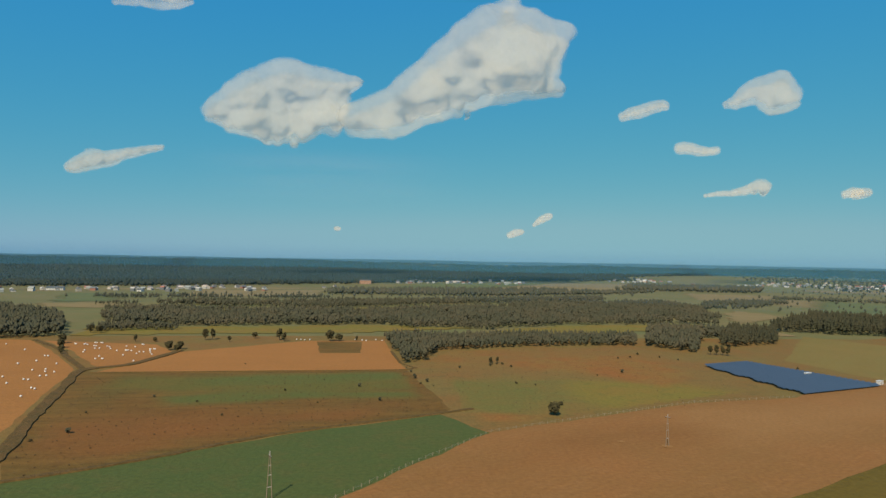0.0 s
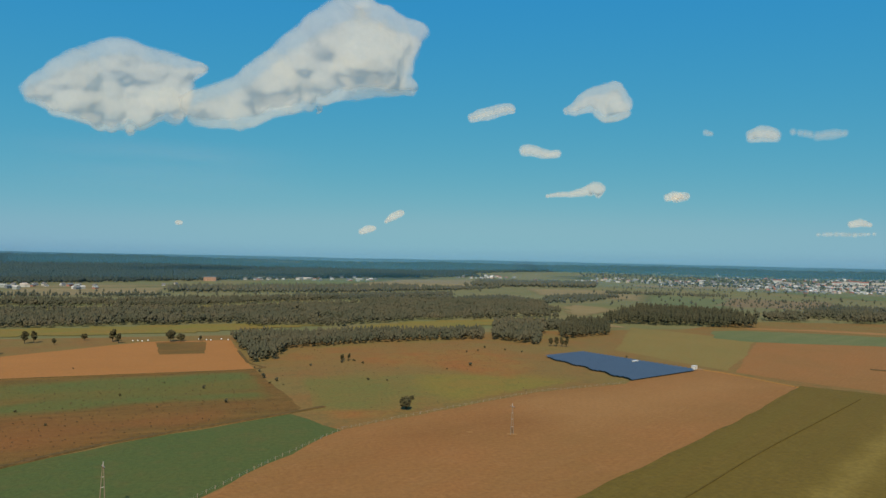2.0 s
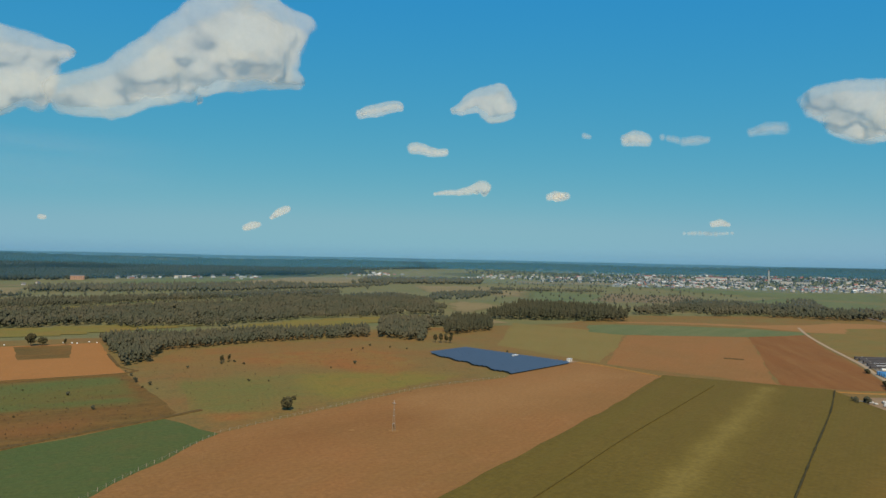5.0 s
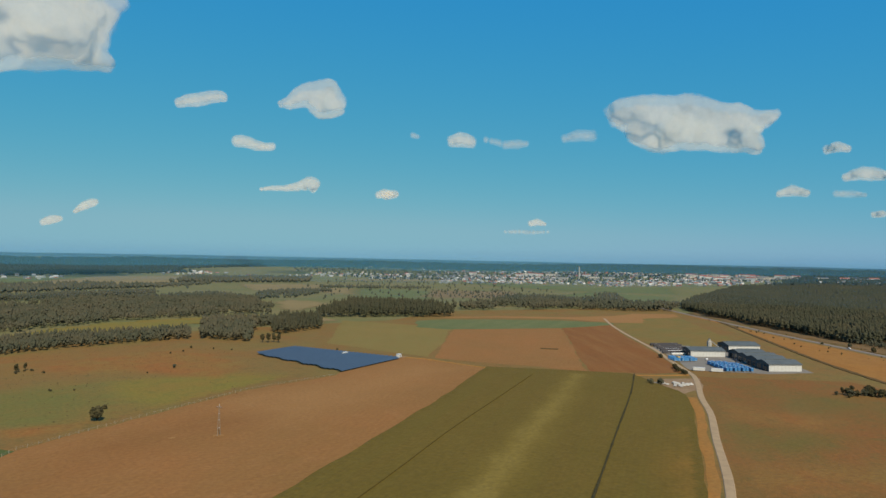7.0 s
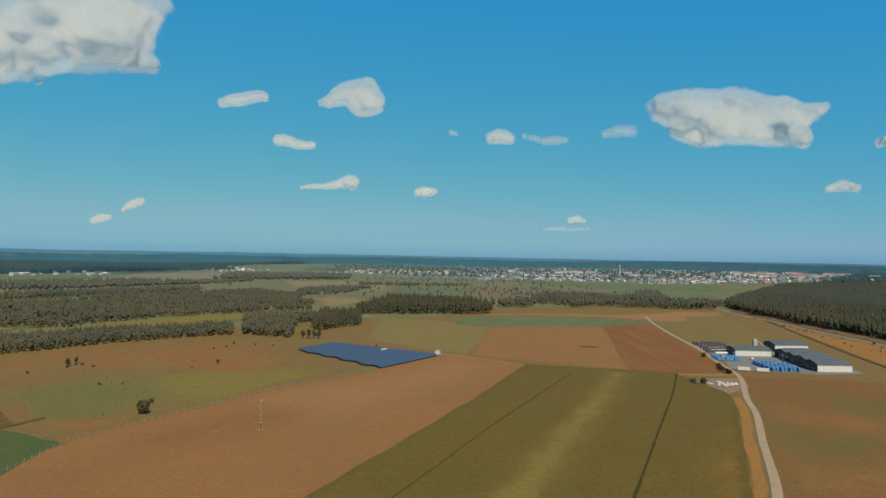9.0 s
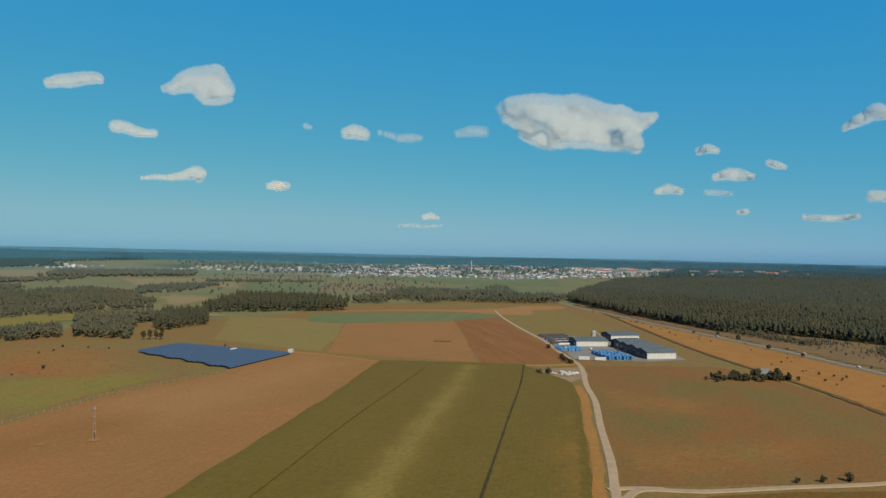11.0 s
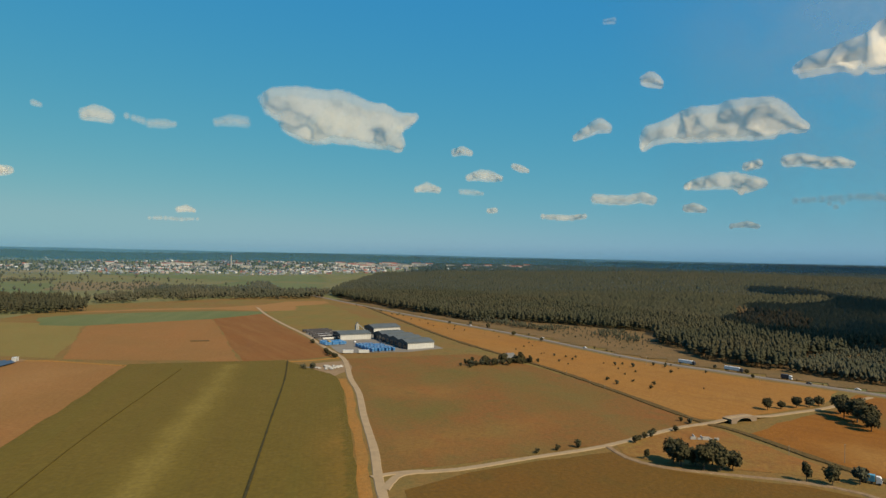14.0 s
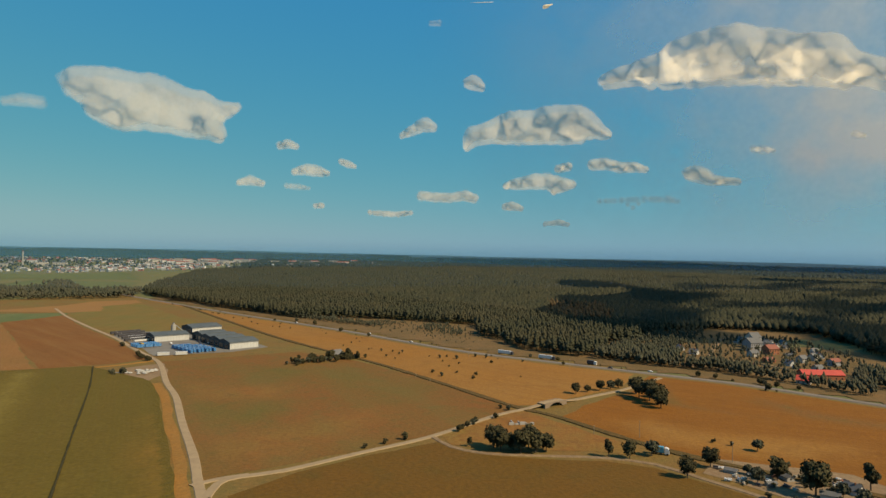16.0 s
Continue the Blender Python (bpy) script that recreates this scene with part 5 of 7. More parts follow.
def high_veil(name, heading, span, low, high, away, amount, fade, label, stretch=(1.0, 1.0), ends=False, lean=0.0):
    """A thin high sheet of ice cloud: a curved sheet whose density fades towards its ends."""
    m, nodes, links, bsdf = node_mat("high thin haze")
    nodes.remove(bsdf)
    tc = nodes.new("ShaderNodeTexCoord")
    grain = noisy(nodes, links, tc.outputs["Object"], 900, 0.3, 0.75, 5.0, (stretch[0], 1.0, stretch[1]))
    sep = nodes.new("ShaderNodeSeparateXYZ")
    links.new(tc.outputs["UV"], sep.inputs[0])
    rise = nodes.new("ShaderNodeMapRange")
    rise.interpolation_type = "SMOOTHSTEP"
    rise.inputs["From Max"].default_value = fade
    along = sep.outputs["X"]
    if ends:
        fold = nodes.new("ShaderNodeMath")
        fold.operation = "PINGPONG"
        fold.inputs[1].default_value = 0.5
        links.new(along, fold.inputs[0])
        along = fold.outputs[0]
    links.new(along, rise.inputs["Value"])
    out = grain
    for k, socket in enumerate((rise.outputs[0], None)):
        mul = nodes.new("ShaderNodeMath")
        mul.operation = "MULTIPLY"
        links.new(out, mul.inputs[0])
        if socket:
            links.new(socket, mul.inputs[1])
        else:
            mul.inputs[1].default_value = amount
        out = mul.outputs[0]
    edge = nodes.new("ShaderNodeMath")
    edge.operation = "PINGPONG"
    edge.inputs[1].default_value = 0.5
    links.new(sep.outputs["Y"], edge.inputs[0])
    soft = nodes.new("ShaderNodeMapRange")
    soft.interpolation_type = "SMOOTHSTEP"
    soft.inputs["From Max"].default_value = 0.3
    links.new(edge.outputs[0], soft.inputs["Value"])
    last = nodes.new("ShaderNodeMath")
    last.operation = "MULTIPLY"
    links.new(out, last.inputs[0]), links.new(soft.outputs[0], last.inputs[1])
    d, tr = nodes.new("ShaderNodeBsdfDiffuse"), nodes.new("ShaderNodeBsdfTranslucent")
    d.inputs["Color"].default_value = tr.inputs["Color"].default_value = (0.80, 0.77, 0.68, 1)
    ice, clear, fadeout = nodes.new("ShaderNodeMixShader"), nodes.new("ShaderNodeBsdfTransparent"), nodes.new("ShaderNodeMixShader")
    links.new(d.outputs[0], ice.inputs[1]), links.new(tr.outputs[0], ice.inputs[2])
    links.new(last.outputs[0], fadeout.inputs[0])
    links.new(clear.outputs[0], fadeout.inputs[1]), links.new(ice.outputs[0], fadeout.inputs[2])
    links.new(fadeout.outputs[0], nodes["Material Output"].inputs["Surface"])
    bm = bmesh.new()
    uv = bm.loops.layers.uv.new("UVMap")
    n, rows = 24, 6
    grid = []
    for i in range(n + 1):
        a = radians(heading + span * (i / n - 0.5))
        column = []
        for j in range(rows + 1):
            e, d = radians(low + (high - low) * j / rows), away - lean * j / rows
            column.append(bm.verts.new((d * math.sin(a) * math.cos(e), d * math.cos(a) * math.cos(e), EYE_HEIGHT + d * math.sin(e))))
        grid.append(column)
    for i in range(n):
        for j in range(rows):
            f = bm.faces.new((grid[i][j], grid[i + 1][j], grid[i + 1][j + 1], grid[i][j + 1]))
            for loop, (u, v) in zip(f.loops, ((i, j), (i + 1, j), (i + 1, j + 1), (i, j + 1))):
                loop[uv].uv = (u / n, v / rows)
    tagged(part(name, bm, m, None, "", True), label, "haze", kind="structure")


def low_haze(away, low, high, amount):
    """A thin blue curtain added as painted haze over the plain; it fades out upwards."""
    m, nodes, links, bsdf = node_mat("painted haze blue")
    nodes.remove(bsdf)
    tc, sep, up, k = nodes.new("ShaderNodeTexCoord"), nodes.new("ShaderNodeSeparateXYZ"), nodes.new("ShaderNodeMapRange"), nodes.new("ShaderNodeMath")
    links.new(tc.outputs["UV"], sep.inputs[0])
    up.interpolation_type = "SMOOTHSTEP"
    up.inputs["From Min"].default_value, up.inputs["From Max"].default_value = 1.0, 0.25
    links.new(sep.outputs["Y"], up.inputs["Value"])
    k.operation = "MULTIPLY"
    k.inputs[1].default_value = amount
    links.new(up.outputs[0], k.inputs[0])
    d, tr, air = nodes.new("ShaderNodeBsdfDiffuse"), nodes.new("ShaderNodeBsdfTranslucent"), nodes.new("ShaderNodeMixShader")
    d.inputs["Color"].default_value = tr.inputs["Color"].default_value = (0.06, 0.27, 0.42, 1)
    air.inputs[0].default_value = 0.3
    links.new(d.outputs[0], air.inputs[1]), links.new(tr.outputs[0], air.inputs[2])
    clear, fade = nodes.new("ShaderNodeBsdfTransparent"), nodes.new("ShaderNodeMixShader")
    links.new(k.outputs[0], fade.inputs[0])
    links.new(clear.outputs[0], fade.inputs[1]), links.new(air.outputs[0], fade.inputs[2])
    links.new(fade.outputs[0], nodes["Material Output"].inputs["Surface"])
    bm = bmesh.new()
    uv = bm.loops.layers.uv.new("UVMap")
    n = 90
    ring = []
    for i in range(n + 1):
        a = radians(-60 + 200 * i / n)
        ring.append([bm.verts.new((away * math.sin(a), away * math.cos(a), z)) for z in (low, high)])
    for i in range(n):
        f = bm.faces.new((ring[i][0], ring[i + 1][0], ring[i + 1][1], ring[i][1]))
        for loop, (u, v) in zip(f.loops, ((i, 0), (i + 1, 0), (i + 1, 1), (i, 1))):
            loop[uv].uv = (u / n, v)
    tagged(part("haze_curtain", bm, m, None, "", True), "thin blue curtain painted as haze over the far plain", "haze", kind="structure")


# tinted sheets added at three distances to imitate haze
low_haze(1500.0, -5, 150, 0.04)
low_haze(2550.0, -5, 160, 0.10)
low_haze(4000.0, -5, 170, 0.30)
# pale sheet added to whiten the sunward sky; it leans to catch light
high_veil("high_haze", 106, 62, -1.0, 28, 4900, 1.5, 0.75, "pale sheet added as high haze towards the sun", lean=850.0)
high_veil("high_streak", -9, 26, 4.0, 9.0, 4720, 0.16, 0.45, "faint thin streak of high cloud", (3.0, 0.25), True)

# ---- trees and bushes that stand alone ----
def trunk_mesh(height, radius, rng, limbs=5):
    bm = bmesh.new()

    def limb(a, b, r0, r1):
        d = (b - a)
        m = Matrix.Translation((a + b) / 2) @ d.to_track_quat("Z", "Y").to_matrix().to_4x4()
        bmesh.ops.create_cone(bm, cap_ends=True, segments=6, radius1=r0, radius2=r1, depth=d.length, matrix=m)

    top = Vector((rng.uniform(-0.04, 0.04) * height, rng.uniform(-0.04, 0.04) * height, height * 0.75))
    limb(Vector((0, 0, -0.2)), top, radius, radius * 0.35)
    for k in range(limbs):
        t = rng.uniform(0.35, 0.9)
        a = Vector((0, 0, -0.2)).lerp(top, t)
        w = rng.uniform(0, 6.28)
        b = a + Vector((math.cos(w), math.sin(w), rng.uniform(0.5, 1.1))) * height * rng.uniform(0.14, 0.24)
        limb(a, b, radius * 0.4, radius * 0.1)
    return bm


def crown_mesh(height, width, low, rng, clusters, leaves, leaf):
    """A crown of many leaf sprays round uneven cores, with gaps between the clusters."""
    bm = bmesh.new()
    mid, half = (low + height) / 2, (height - low) / 2
    for c in range(clusters):
        d = Vector((rng.gauss(0, 1), rng.gauss(0, 1), rng.gauss(0, 0.9))).normalized() * rng.uniform(0.35, 0.8)
        flat = 1.0 - 0.25 * max(0.0, -d.z)
        centre = Vector((d.x * width / 2 * flat, d.y * width / 2 * flat, mid + d.z * half))
        r = rng.uniform(0.2, 0.32) * width * 0.75
        res = bmesh.ops.create_icosphere(bm, subdivisions=1, radius=r * 0.8, matrix=Matrix.Translation(centre))
        for v in res["verts"]:
            v.co += (v.co - centre) * rng.uniform(-0.35, 0.25)
            v.co.z = max(v.co.z, low)
        for k in range(leaves):
            n = Vector((rng.gauss(0, 1), rng.gauss(0, 1), rng.gauss(0, 0.8))).normalized()
            p = centre + n * r * rng.uniform(0.75, 1.15)
            if p.z < low * 0.85:
                continue
            s = leaf * rng.uniform(0.6, 1.5)
            q = n.to_track_quat("Z", "Y").to_matrix() @ Euler((rng.uniform(-0.9, 0.9), rng.uniform(-0.9, 0.9), rng.uniform(0, 6.28))).to_matrix()
            vs = [bm.verts.new(p + q @ Vector(o) * s) for o in ((-0.6, -0.35, 0), (0.1, -0.6, 0.1), (0.65, 0.1, -0.05), (0.0, 0.6, 0.12), (-0.5, 0.35, 0))]
            bm.faces.new(vs)
    return bm


def make_tree(name, height, width, low, seed, clusters=22, leaves=30, leaf=0.85, label="", category="tree", material=None):
    rng = random.Random(seed)
    base = new(name)
    part("trunk", trunk_mesh(height, 0.03 * height, rng), BARK, base, "grey-brown bark")
    part("crown", crown_mesh(height, width, low, rng, clusters, leaves, leaf), material or LEAF, base)
    return tagged(base, label, category)


TREES = [make_tree("tree", 11, 9, 2.2, 101, label="dark green broadleaf tree with a rounded crown"),
         make_tree("tree", 13, 10, 2.4, 102, 26, label="tall full broadleaf tree with dark leaves"),
         make_tree("tree", 9, 8, 1.4, 103, label="low spreading tree with dense dark leaves"),
         make_tree("tree", 12, 6, 2.0, 104, 16, label="slim uneven broadleaf tree"),
         make_tree("tree", 8, 7, 1.4, 105, 16, label="small rounded tree with olive leaves", material=WOOD)]
BUSHES = [make_tree("bush", 2.8, 3.6, 0.3, 111, 7, 20, 0.45, "low dark green bush in dry grass", "bush"),
          make_tree("bush", 2.2, 2.6, 0.2, 112, 6, 18, 0.4, "small dark bush in dry grass", "bush"),
          make_tree("bush", 3.6, 3.2, 0.3, 113, 8, 20, 0.5, "upright olive bush beside the field", "bush", WOOD)]
used = {}


def put_tree(kind, x, y, scale=1.0, label="", group=""):
    """Stands one of the ready trees or bushes on the ground; the first use takes the original."""
    bank = TREES if kind < 10 else BUSHES
    proto = bank[kind % 10]
    rng = random.Random(int(x * 13 + y * 7))
    m = Matrix.Translation((x, y, float(ground_z(x, y)) + 0.05)) @ Matrix.Rotation(rng.uniform(0, 6.28), 4, "Z")
    if kind in used:
        ob = copy_thing(proto, m)
    else:
        ob = proto
        ob.matrix_basis = m
    used[kind] = True
    s = scale * rng.uniform(0.92, 1.08)
    ob.scale = (s, s, s * rng.uniform(0.92, 1.08))
    ob.rotation_euler = (0, 0, rng.uniform(0, 6.28))
    ob.location = (x, y, float(ground_z(x, y)) + 0.05)
    if label:
        ob["label"] = label
    if group:
        ob["group"] = group
    return ob


put_tree(2, 60, 423, 1.05, "lone dark tree standing in the pasture")
put_tree(10, 69, 452, 1.2, "bush close behind the lone tree")
for k, (x, y, s) in enumerate([(327, 29, 1.05), (322, 25, 1.15), (326, 19, 1.0), (321, 15, 1.0), (324, 8, 1.1), (327, 3, 1.1), (331, 12, 1.0)]):
    put_tree((1, 0, 2)[k % 3], x, y, s, "dense dark tree in a clump beside the dirt track", "clump beside the track")
put_tree(3, 326, 41, 0.5, "small slim cypress-like tree beside the track")
for x, y, k, s in [(478, -11, 0, 0.75), (487, -19, 2, 0.6), (495, -28, 0, 0.75), (504, -36, 4, 0.9), (510, -42, 2, 0.9), (490, -53, 1, 1.0), (478, -54, 0, 1.15), (468, -60, 1, 1.2), (457, -64, 1, 1.25), (447, -65, 0, 1.1), (482, -66, 2, 1.1)]:
    put_tree(k, x, y, s, "large dark tree by the farm road" if s > 0.95 else "roadside tree with a dusty dark crown", "trees by the farm road")
for x, y, k, s in [(326, -27, 3, 0.75), (326, -37, 0, 0.8), (334, -48, 4, 0.95), (303, -60, 0, 0.9), (322, -73, 1, 0.85), (310, -99, 0, 0.95), (292, -109, 1, 1.15), (306, -135, 3, 1.0), (294, -146, 2, 0.9), (280, -123, 4, 1.0)]:
    put_tree(k, x, y, s, "dark tree beside the farmyard and dirt track", "farmyard trees")
rng = random.Random(15)
for k in range(26):
    put_tree(rng.choice((10, 12, 12, 4)), 297 + rng.uniform(-14, 22), -118 + rng.uniform(-34, 38), rng.uniform(0.6, 1.1), "dark bush in the overgrown farmyard", "farmyard bushes")
put_tree(4, 357, -102, 0.9, "small round tree alone in the stubble")
put_tree(10, 365, -91, 0.8), put_tree(11, 369, -83, 1.0)
rng = random.Random(5)
for k in range(22):
    t = rng.random()
    x, y = 532 + 52 * t + rng.uniform(-7, 9), 222 - 42 * t + rng.uniform(-4, 12)
    put_tree(rng.choice((0, 2, 4, 3)), x, y, rng.uniform(0.5, 0.85), "grey-green tree in a copse round a small house", "copse round the house")
for k in range(30):
    t = rng.random()
    put_tree(rng.choice((12, 12, 10)), 527 + 58 * t + rng.uniform(-6, 8), 226 - 46 * t + rng.uniform(-5, 9), rng.uniform(0.9, 1.6), "olive-brown bush at the copse's edge", "copse bushes")
for x, y, k, s in [(353, 51, 2, 0.45), (359, 50, 10, 1.0), (365, 48, 10, 1.1), (370, 46, 12, 1.0), (376, 45, 10, 1.1), (389, 35, 10, 1.2), (309, 91, 11, 1.2), (319, 83, 10, 1.1), (329, 76, 10, 1.5), (412, 30, 12, 1.2), (416, 36, 10, 1.0)]:
    put_tree(k, x, y, s, "small dark bush at the farm road's edge", "bushes along the farm road")
for x, y in [(530, 370), (525, 366), (519, 360), (514, 355), (509, 347), (505, 342)]:
    put_tree(2, x, y, 0.55, "dense round roadside bush by the factory", "bushes by the factory road")
for x, y, k in [(575, 418, 10), (578, 421, 12), (440, 329, 12), (446, 324, 4), (452, 328, 10), (436, 325, 11)]:
    put_tree(k, x, y, 0.7 if k < 10 else 1.4, "dry bush near the factory road")
for x, y in [(36, 618), (43, 628), (39, 633), (48, 626), (-39, 598), (8, 602), (54, 611), (49, 529), (-25, 523), (-15, 515), (-169, 447), (-181, 606), (122, 572), (148, 590), (63, 524), (195, 705), (212, 686), (225, 670), (182, 684), (167, 674), (318, 622), (-31, 561), (-30, 547), (-34, 576), (-20, 532), (-91, 449), (-121, 489), (-70, 508), (-202, 460), (-223, 411), (-142, 410), (-51, 458), (-100, 533), (-219, 347), (-209, 364)]:
    put_tree(rng.choice((10, 11, 12)), x, y, rng.uniform(0.45, 1.0), "scattered dark bush in the rough meadow", "meadow bushes")
put_tree(3, 37, 624, 0.6), put_tree(3, 44, 634, 0.55)
for x, y in [(276, 717), (281, 714), (287, 712), (291, 709)]:
    put_tree(3, x, y, 0.85, "slim tree before the dark grove", "trees by the solar field")
for x, y, s in [(-406, 728, 0.8), (-414, 826, 0.9), (-424, 824, 0.9), (-272, 775, 1.1), (-265, 780, 1.0), (-241, 763, 0.6), (-191, 785, 1.2), (-183, 773, 1.0), (-133, 782, 1.0), (-123, 784, 1.1), (-103, 786, 0.6), (-279, 688, 0.9), (-268, 681, 0.9), (-271, 696, 0.8), (-339, 750, 0.7), (-319, 753, 0.6), (-365, 648, 0.6), (-375, 668, 0.8), (-389, 693, 0.7), (-222, 798, 0.6), (-66, 793, 0.6)]:
    put_tree(rng.choice((0, 1, 2, 3)), x, y, s, "dark tree along the field edge", "trees along the stubble")
for x, y in [(632, 176), (601, 162), (632, 155), (608, 113), (587, 106), (616, 108), (530, 103), (516, 93), (534, 84), (627, 83), (622, 72), (594, 63), (611, 37), (529, 68), (512, 67), (607, 97), (580, 90), (616, 154)]:
    put_tree(rng.choice((10, 11, 12)), x, y, rng.uniform(0.6, 1.1), "small dark bush in the golden dry grass", "bushes in the dry grass")
for k in range(46):
    t, s = rng.random(), rng.uniform(0.12, 0.9)
    a, b = Vector((1033, 637)).lerp(Vector((441, 22)), t), Vector((1103, 765)).lerp(Vector((576, -58)), t)
    p = a.lerp(b, s)
    put_tree(rng.choice((10, 11)), p.x, p.y, rng.uniform(0.4, 0.9), "small dark bush in the golden dry grass", "bushes in the dry grass")
for k in range(34):
    t = rng.random() ** 0.8
    i = 2 + min(5, int(t * 6))
    a, b = Vector(HIGHWAY[i]), Vector(HIGHWAY[i + 1])
    p = a.lerp(b, rng.random()) + Vector((0.846, -0.534)) * rng.choice((-9, 9, 12))
    put_tree(rng.choice((2, 4, 12, 10)), p.x, p.y, rng.uniform(0.4, 0.7), "dusty roadside bush along the highway", "bushes along the highway")

# ---- made things ----
WHITE_WALL = plain("white sheet wall", (0.60, 0.59, 0.56), (0.52, 0.51, 0.48), 4, 0.6, spread=0.1)
# the shade on the halls' gable ends is put into this wall colour
SHADE_WALL = plain("sheet wall in shade grey", (0.07, 0.08, 0.09), (0.05, 0.055, 0.06), 4, 0.6)
STEEL_ROOF = plain("blue-grey metal roof", (0.085, 0.10, 0.105), (0.11, 0.125, 0.13), 9, 0.75, metal=0.0, spread=0.15)
PLASTER = plain("pale house plaster", (0.52, 0.48, 0.42), (0.43, 0.39, 0.34), 3, 0.9, spread=0.6)
GREY_PLASTER = plain("grey plaster", (0.34, 0.33, 0.33), (0.27, 0.26, 0.26), 3, 0.9, spread=0.4)
BRICK_WALL = plain("orange brick wall", (0.42, 0.16, 0.08), (0.33, 0.13, 0.07), 1, 0.9)
GABLE_BRICK = plain("dull salmon brick", (0.42, 0.25, 0.17), (0.36, 0.21, 0.14), 4, 0.9)
RED_ROOF = plain("red roof tiles", (0.34, 0.115, 0.075), (0.27, 0.095, 0.065), 3, 0.8, spread=0.5)
BRIGHT_ROOF = plain("bright red metal roof", (0.62, 0.09, 0.06), (0.52, 0.08, 0.055), 5, 0.6)
GREY_ROOF = plain("grey slate roof", (0.17, 0.165, 0.16), (0.12, 0.115, 0.11), 3, 0.8, spread=0.5)
GLASS = plain("dark window glass", (0.03, 0.035, 0.04), (0.04, 0.045, 0.05), 2, 0.1, spec=0.6)
BLUE_WRAP = plain("bright blue wrapping", (0.05, 0.20, 0.44), (0.07, 0.24, 0.48), 2, 0.5, spread=0.3)
BLUE_TARP = plain("blue truck tarpaulin", (0.06, 0.27, 0.42), (0.09, 0.32, 0.46), 2, 0.6)
PALLET = plain("pale pallet wood", (0.42, 0.36, 0.27), (0.30, 0.24, 0.17), 0.5, 0.9)
DARK_STACK = plain("dark stacked roof sheets", (0.06, 0.055, 0.06), (0.09, 0.08, 0.08), 2, 0.7)
YELLOW = plain("yellow machine paint", (0.55, 0.33, 0.05), (0.42, 0.25, 0.05), 1, 0.5)
CONCRETE_GREY = plain("weathered concrete", (0.46, 0.43, 0.38), (0.36, 0.33, 0.28), 1.5, 0.9, bump=0.02)
WHITE_WRAP = plain("white bale film", (0.78, 0.76, 0.72), (0.66, 0.62, 0.56), 0.6, 0.45, spread=0.15)
TYRE = plain("black tyre rubber", (0.02, 0.02, 0.02), (0.035, 0.033, 0.03), 0.3, 0.9)
WHITE_PAINT = plain("white vehicle paint", (0.75, 0.74, 0.72), (0.66, 0.64, 0.61), 2, 0.35, spec=0.5)
DARK_PAINT = plain("dark vehicle paint", (0.05, 0.055, 0.07), (0.07, 0.07, 0.075), 2, 0.35, spread=0.6, spec=0.5)
POST_WOOD = plain("pale weathered post wood", (0.36, 0.29, 0.20), (0.29, 0.22, 0.15), 0.3, 0.95)
SOLAR = plain("blue solar glass", (0.056, 0.074, 0.096), (0.062, 0.080, 0.104), 1.5, 0.3, spread=0.2, spec=0.5)
PYLON_GREY = plain("weathered brownish concrete", (0.27, 0.20, 0.14), (0.22, 0.16, 0.11), 1.0, 0.9)
STEEL = plain("galvanised steel", (0.42, 0.42, 0.41), (0.33, 0.33, 0.32), 0.5, 0.5, metal=0.6)


def box(bm, x0, y0, z0, x1, y1, z1, bevel=0.0, turn=None):
    res = bmesh.ops.create_cube(bm, size=1, matrix=Matrix.Translation(((x0 + x1) / 2, (y0 + y1) / 2, (z0 + z1) / 2)) @ Matrix.Diagonal((x1 - x0, y1 - y0, z1 - z0, 1)))
    if bevel:
        es = list({e for v in res["verts"] for e in v.link_edges})
        res = bmesh.ops.bevel(bm, geom=es, offset=bevel, segments=1, affect="EDGES", profile=0.5)
    if turn is not None:
        bmesh.ops.transform(bm, matrix=turn, verts=list({v for v in res["verts"]}))
    return bm


def boxes(*items, bevel=0.0):
    bm = bmesh.new()
    for it in items:
        box(bm, *it, bevel=bevel)
    return bm


def poly(bm, outline, y0, y1):
    """A block with the outline in x and z, from y0 to y1."""
    a = [bm.verts.new((x, y0, z)) for x, z in outline]
    b = [bm.verts.new((x, y1, z)) for x, z in outline]
    n = len(outline)
    bm.faces.new(a)
    bm.faces.new(b[::-1])
    for i in range(n):
        j = (i + 1) % n
        bm.faces.new((a[j], a[i], b[i], b[j]))
    bmesh.ops.recalc_face_normals(bm, faces=bm.faces[:])
    return bm


def cone(bm, x, y, z0, z1, r0, r1, seg=12):
    bmesh.ops.create_cone(bm, cap_ends=True, segments=seg, radius1=r0, radius2=r1, depth=z1 - z0, matrix=Matrix.Translation((x, y, (z0 + z1) / 2)))
    return bm


def turned(x, y, dx, dy, z=None):
    """A pose whose local x runs along (dx, dy), on the ground."""
    return Matrix.Translation((x, y, float(ground_z(x, y)) if z is None else z)) @ Matrix.Rotation(math.atan2(dy, dx), 4, "Z")


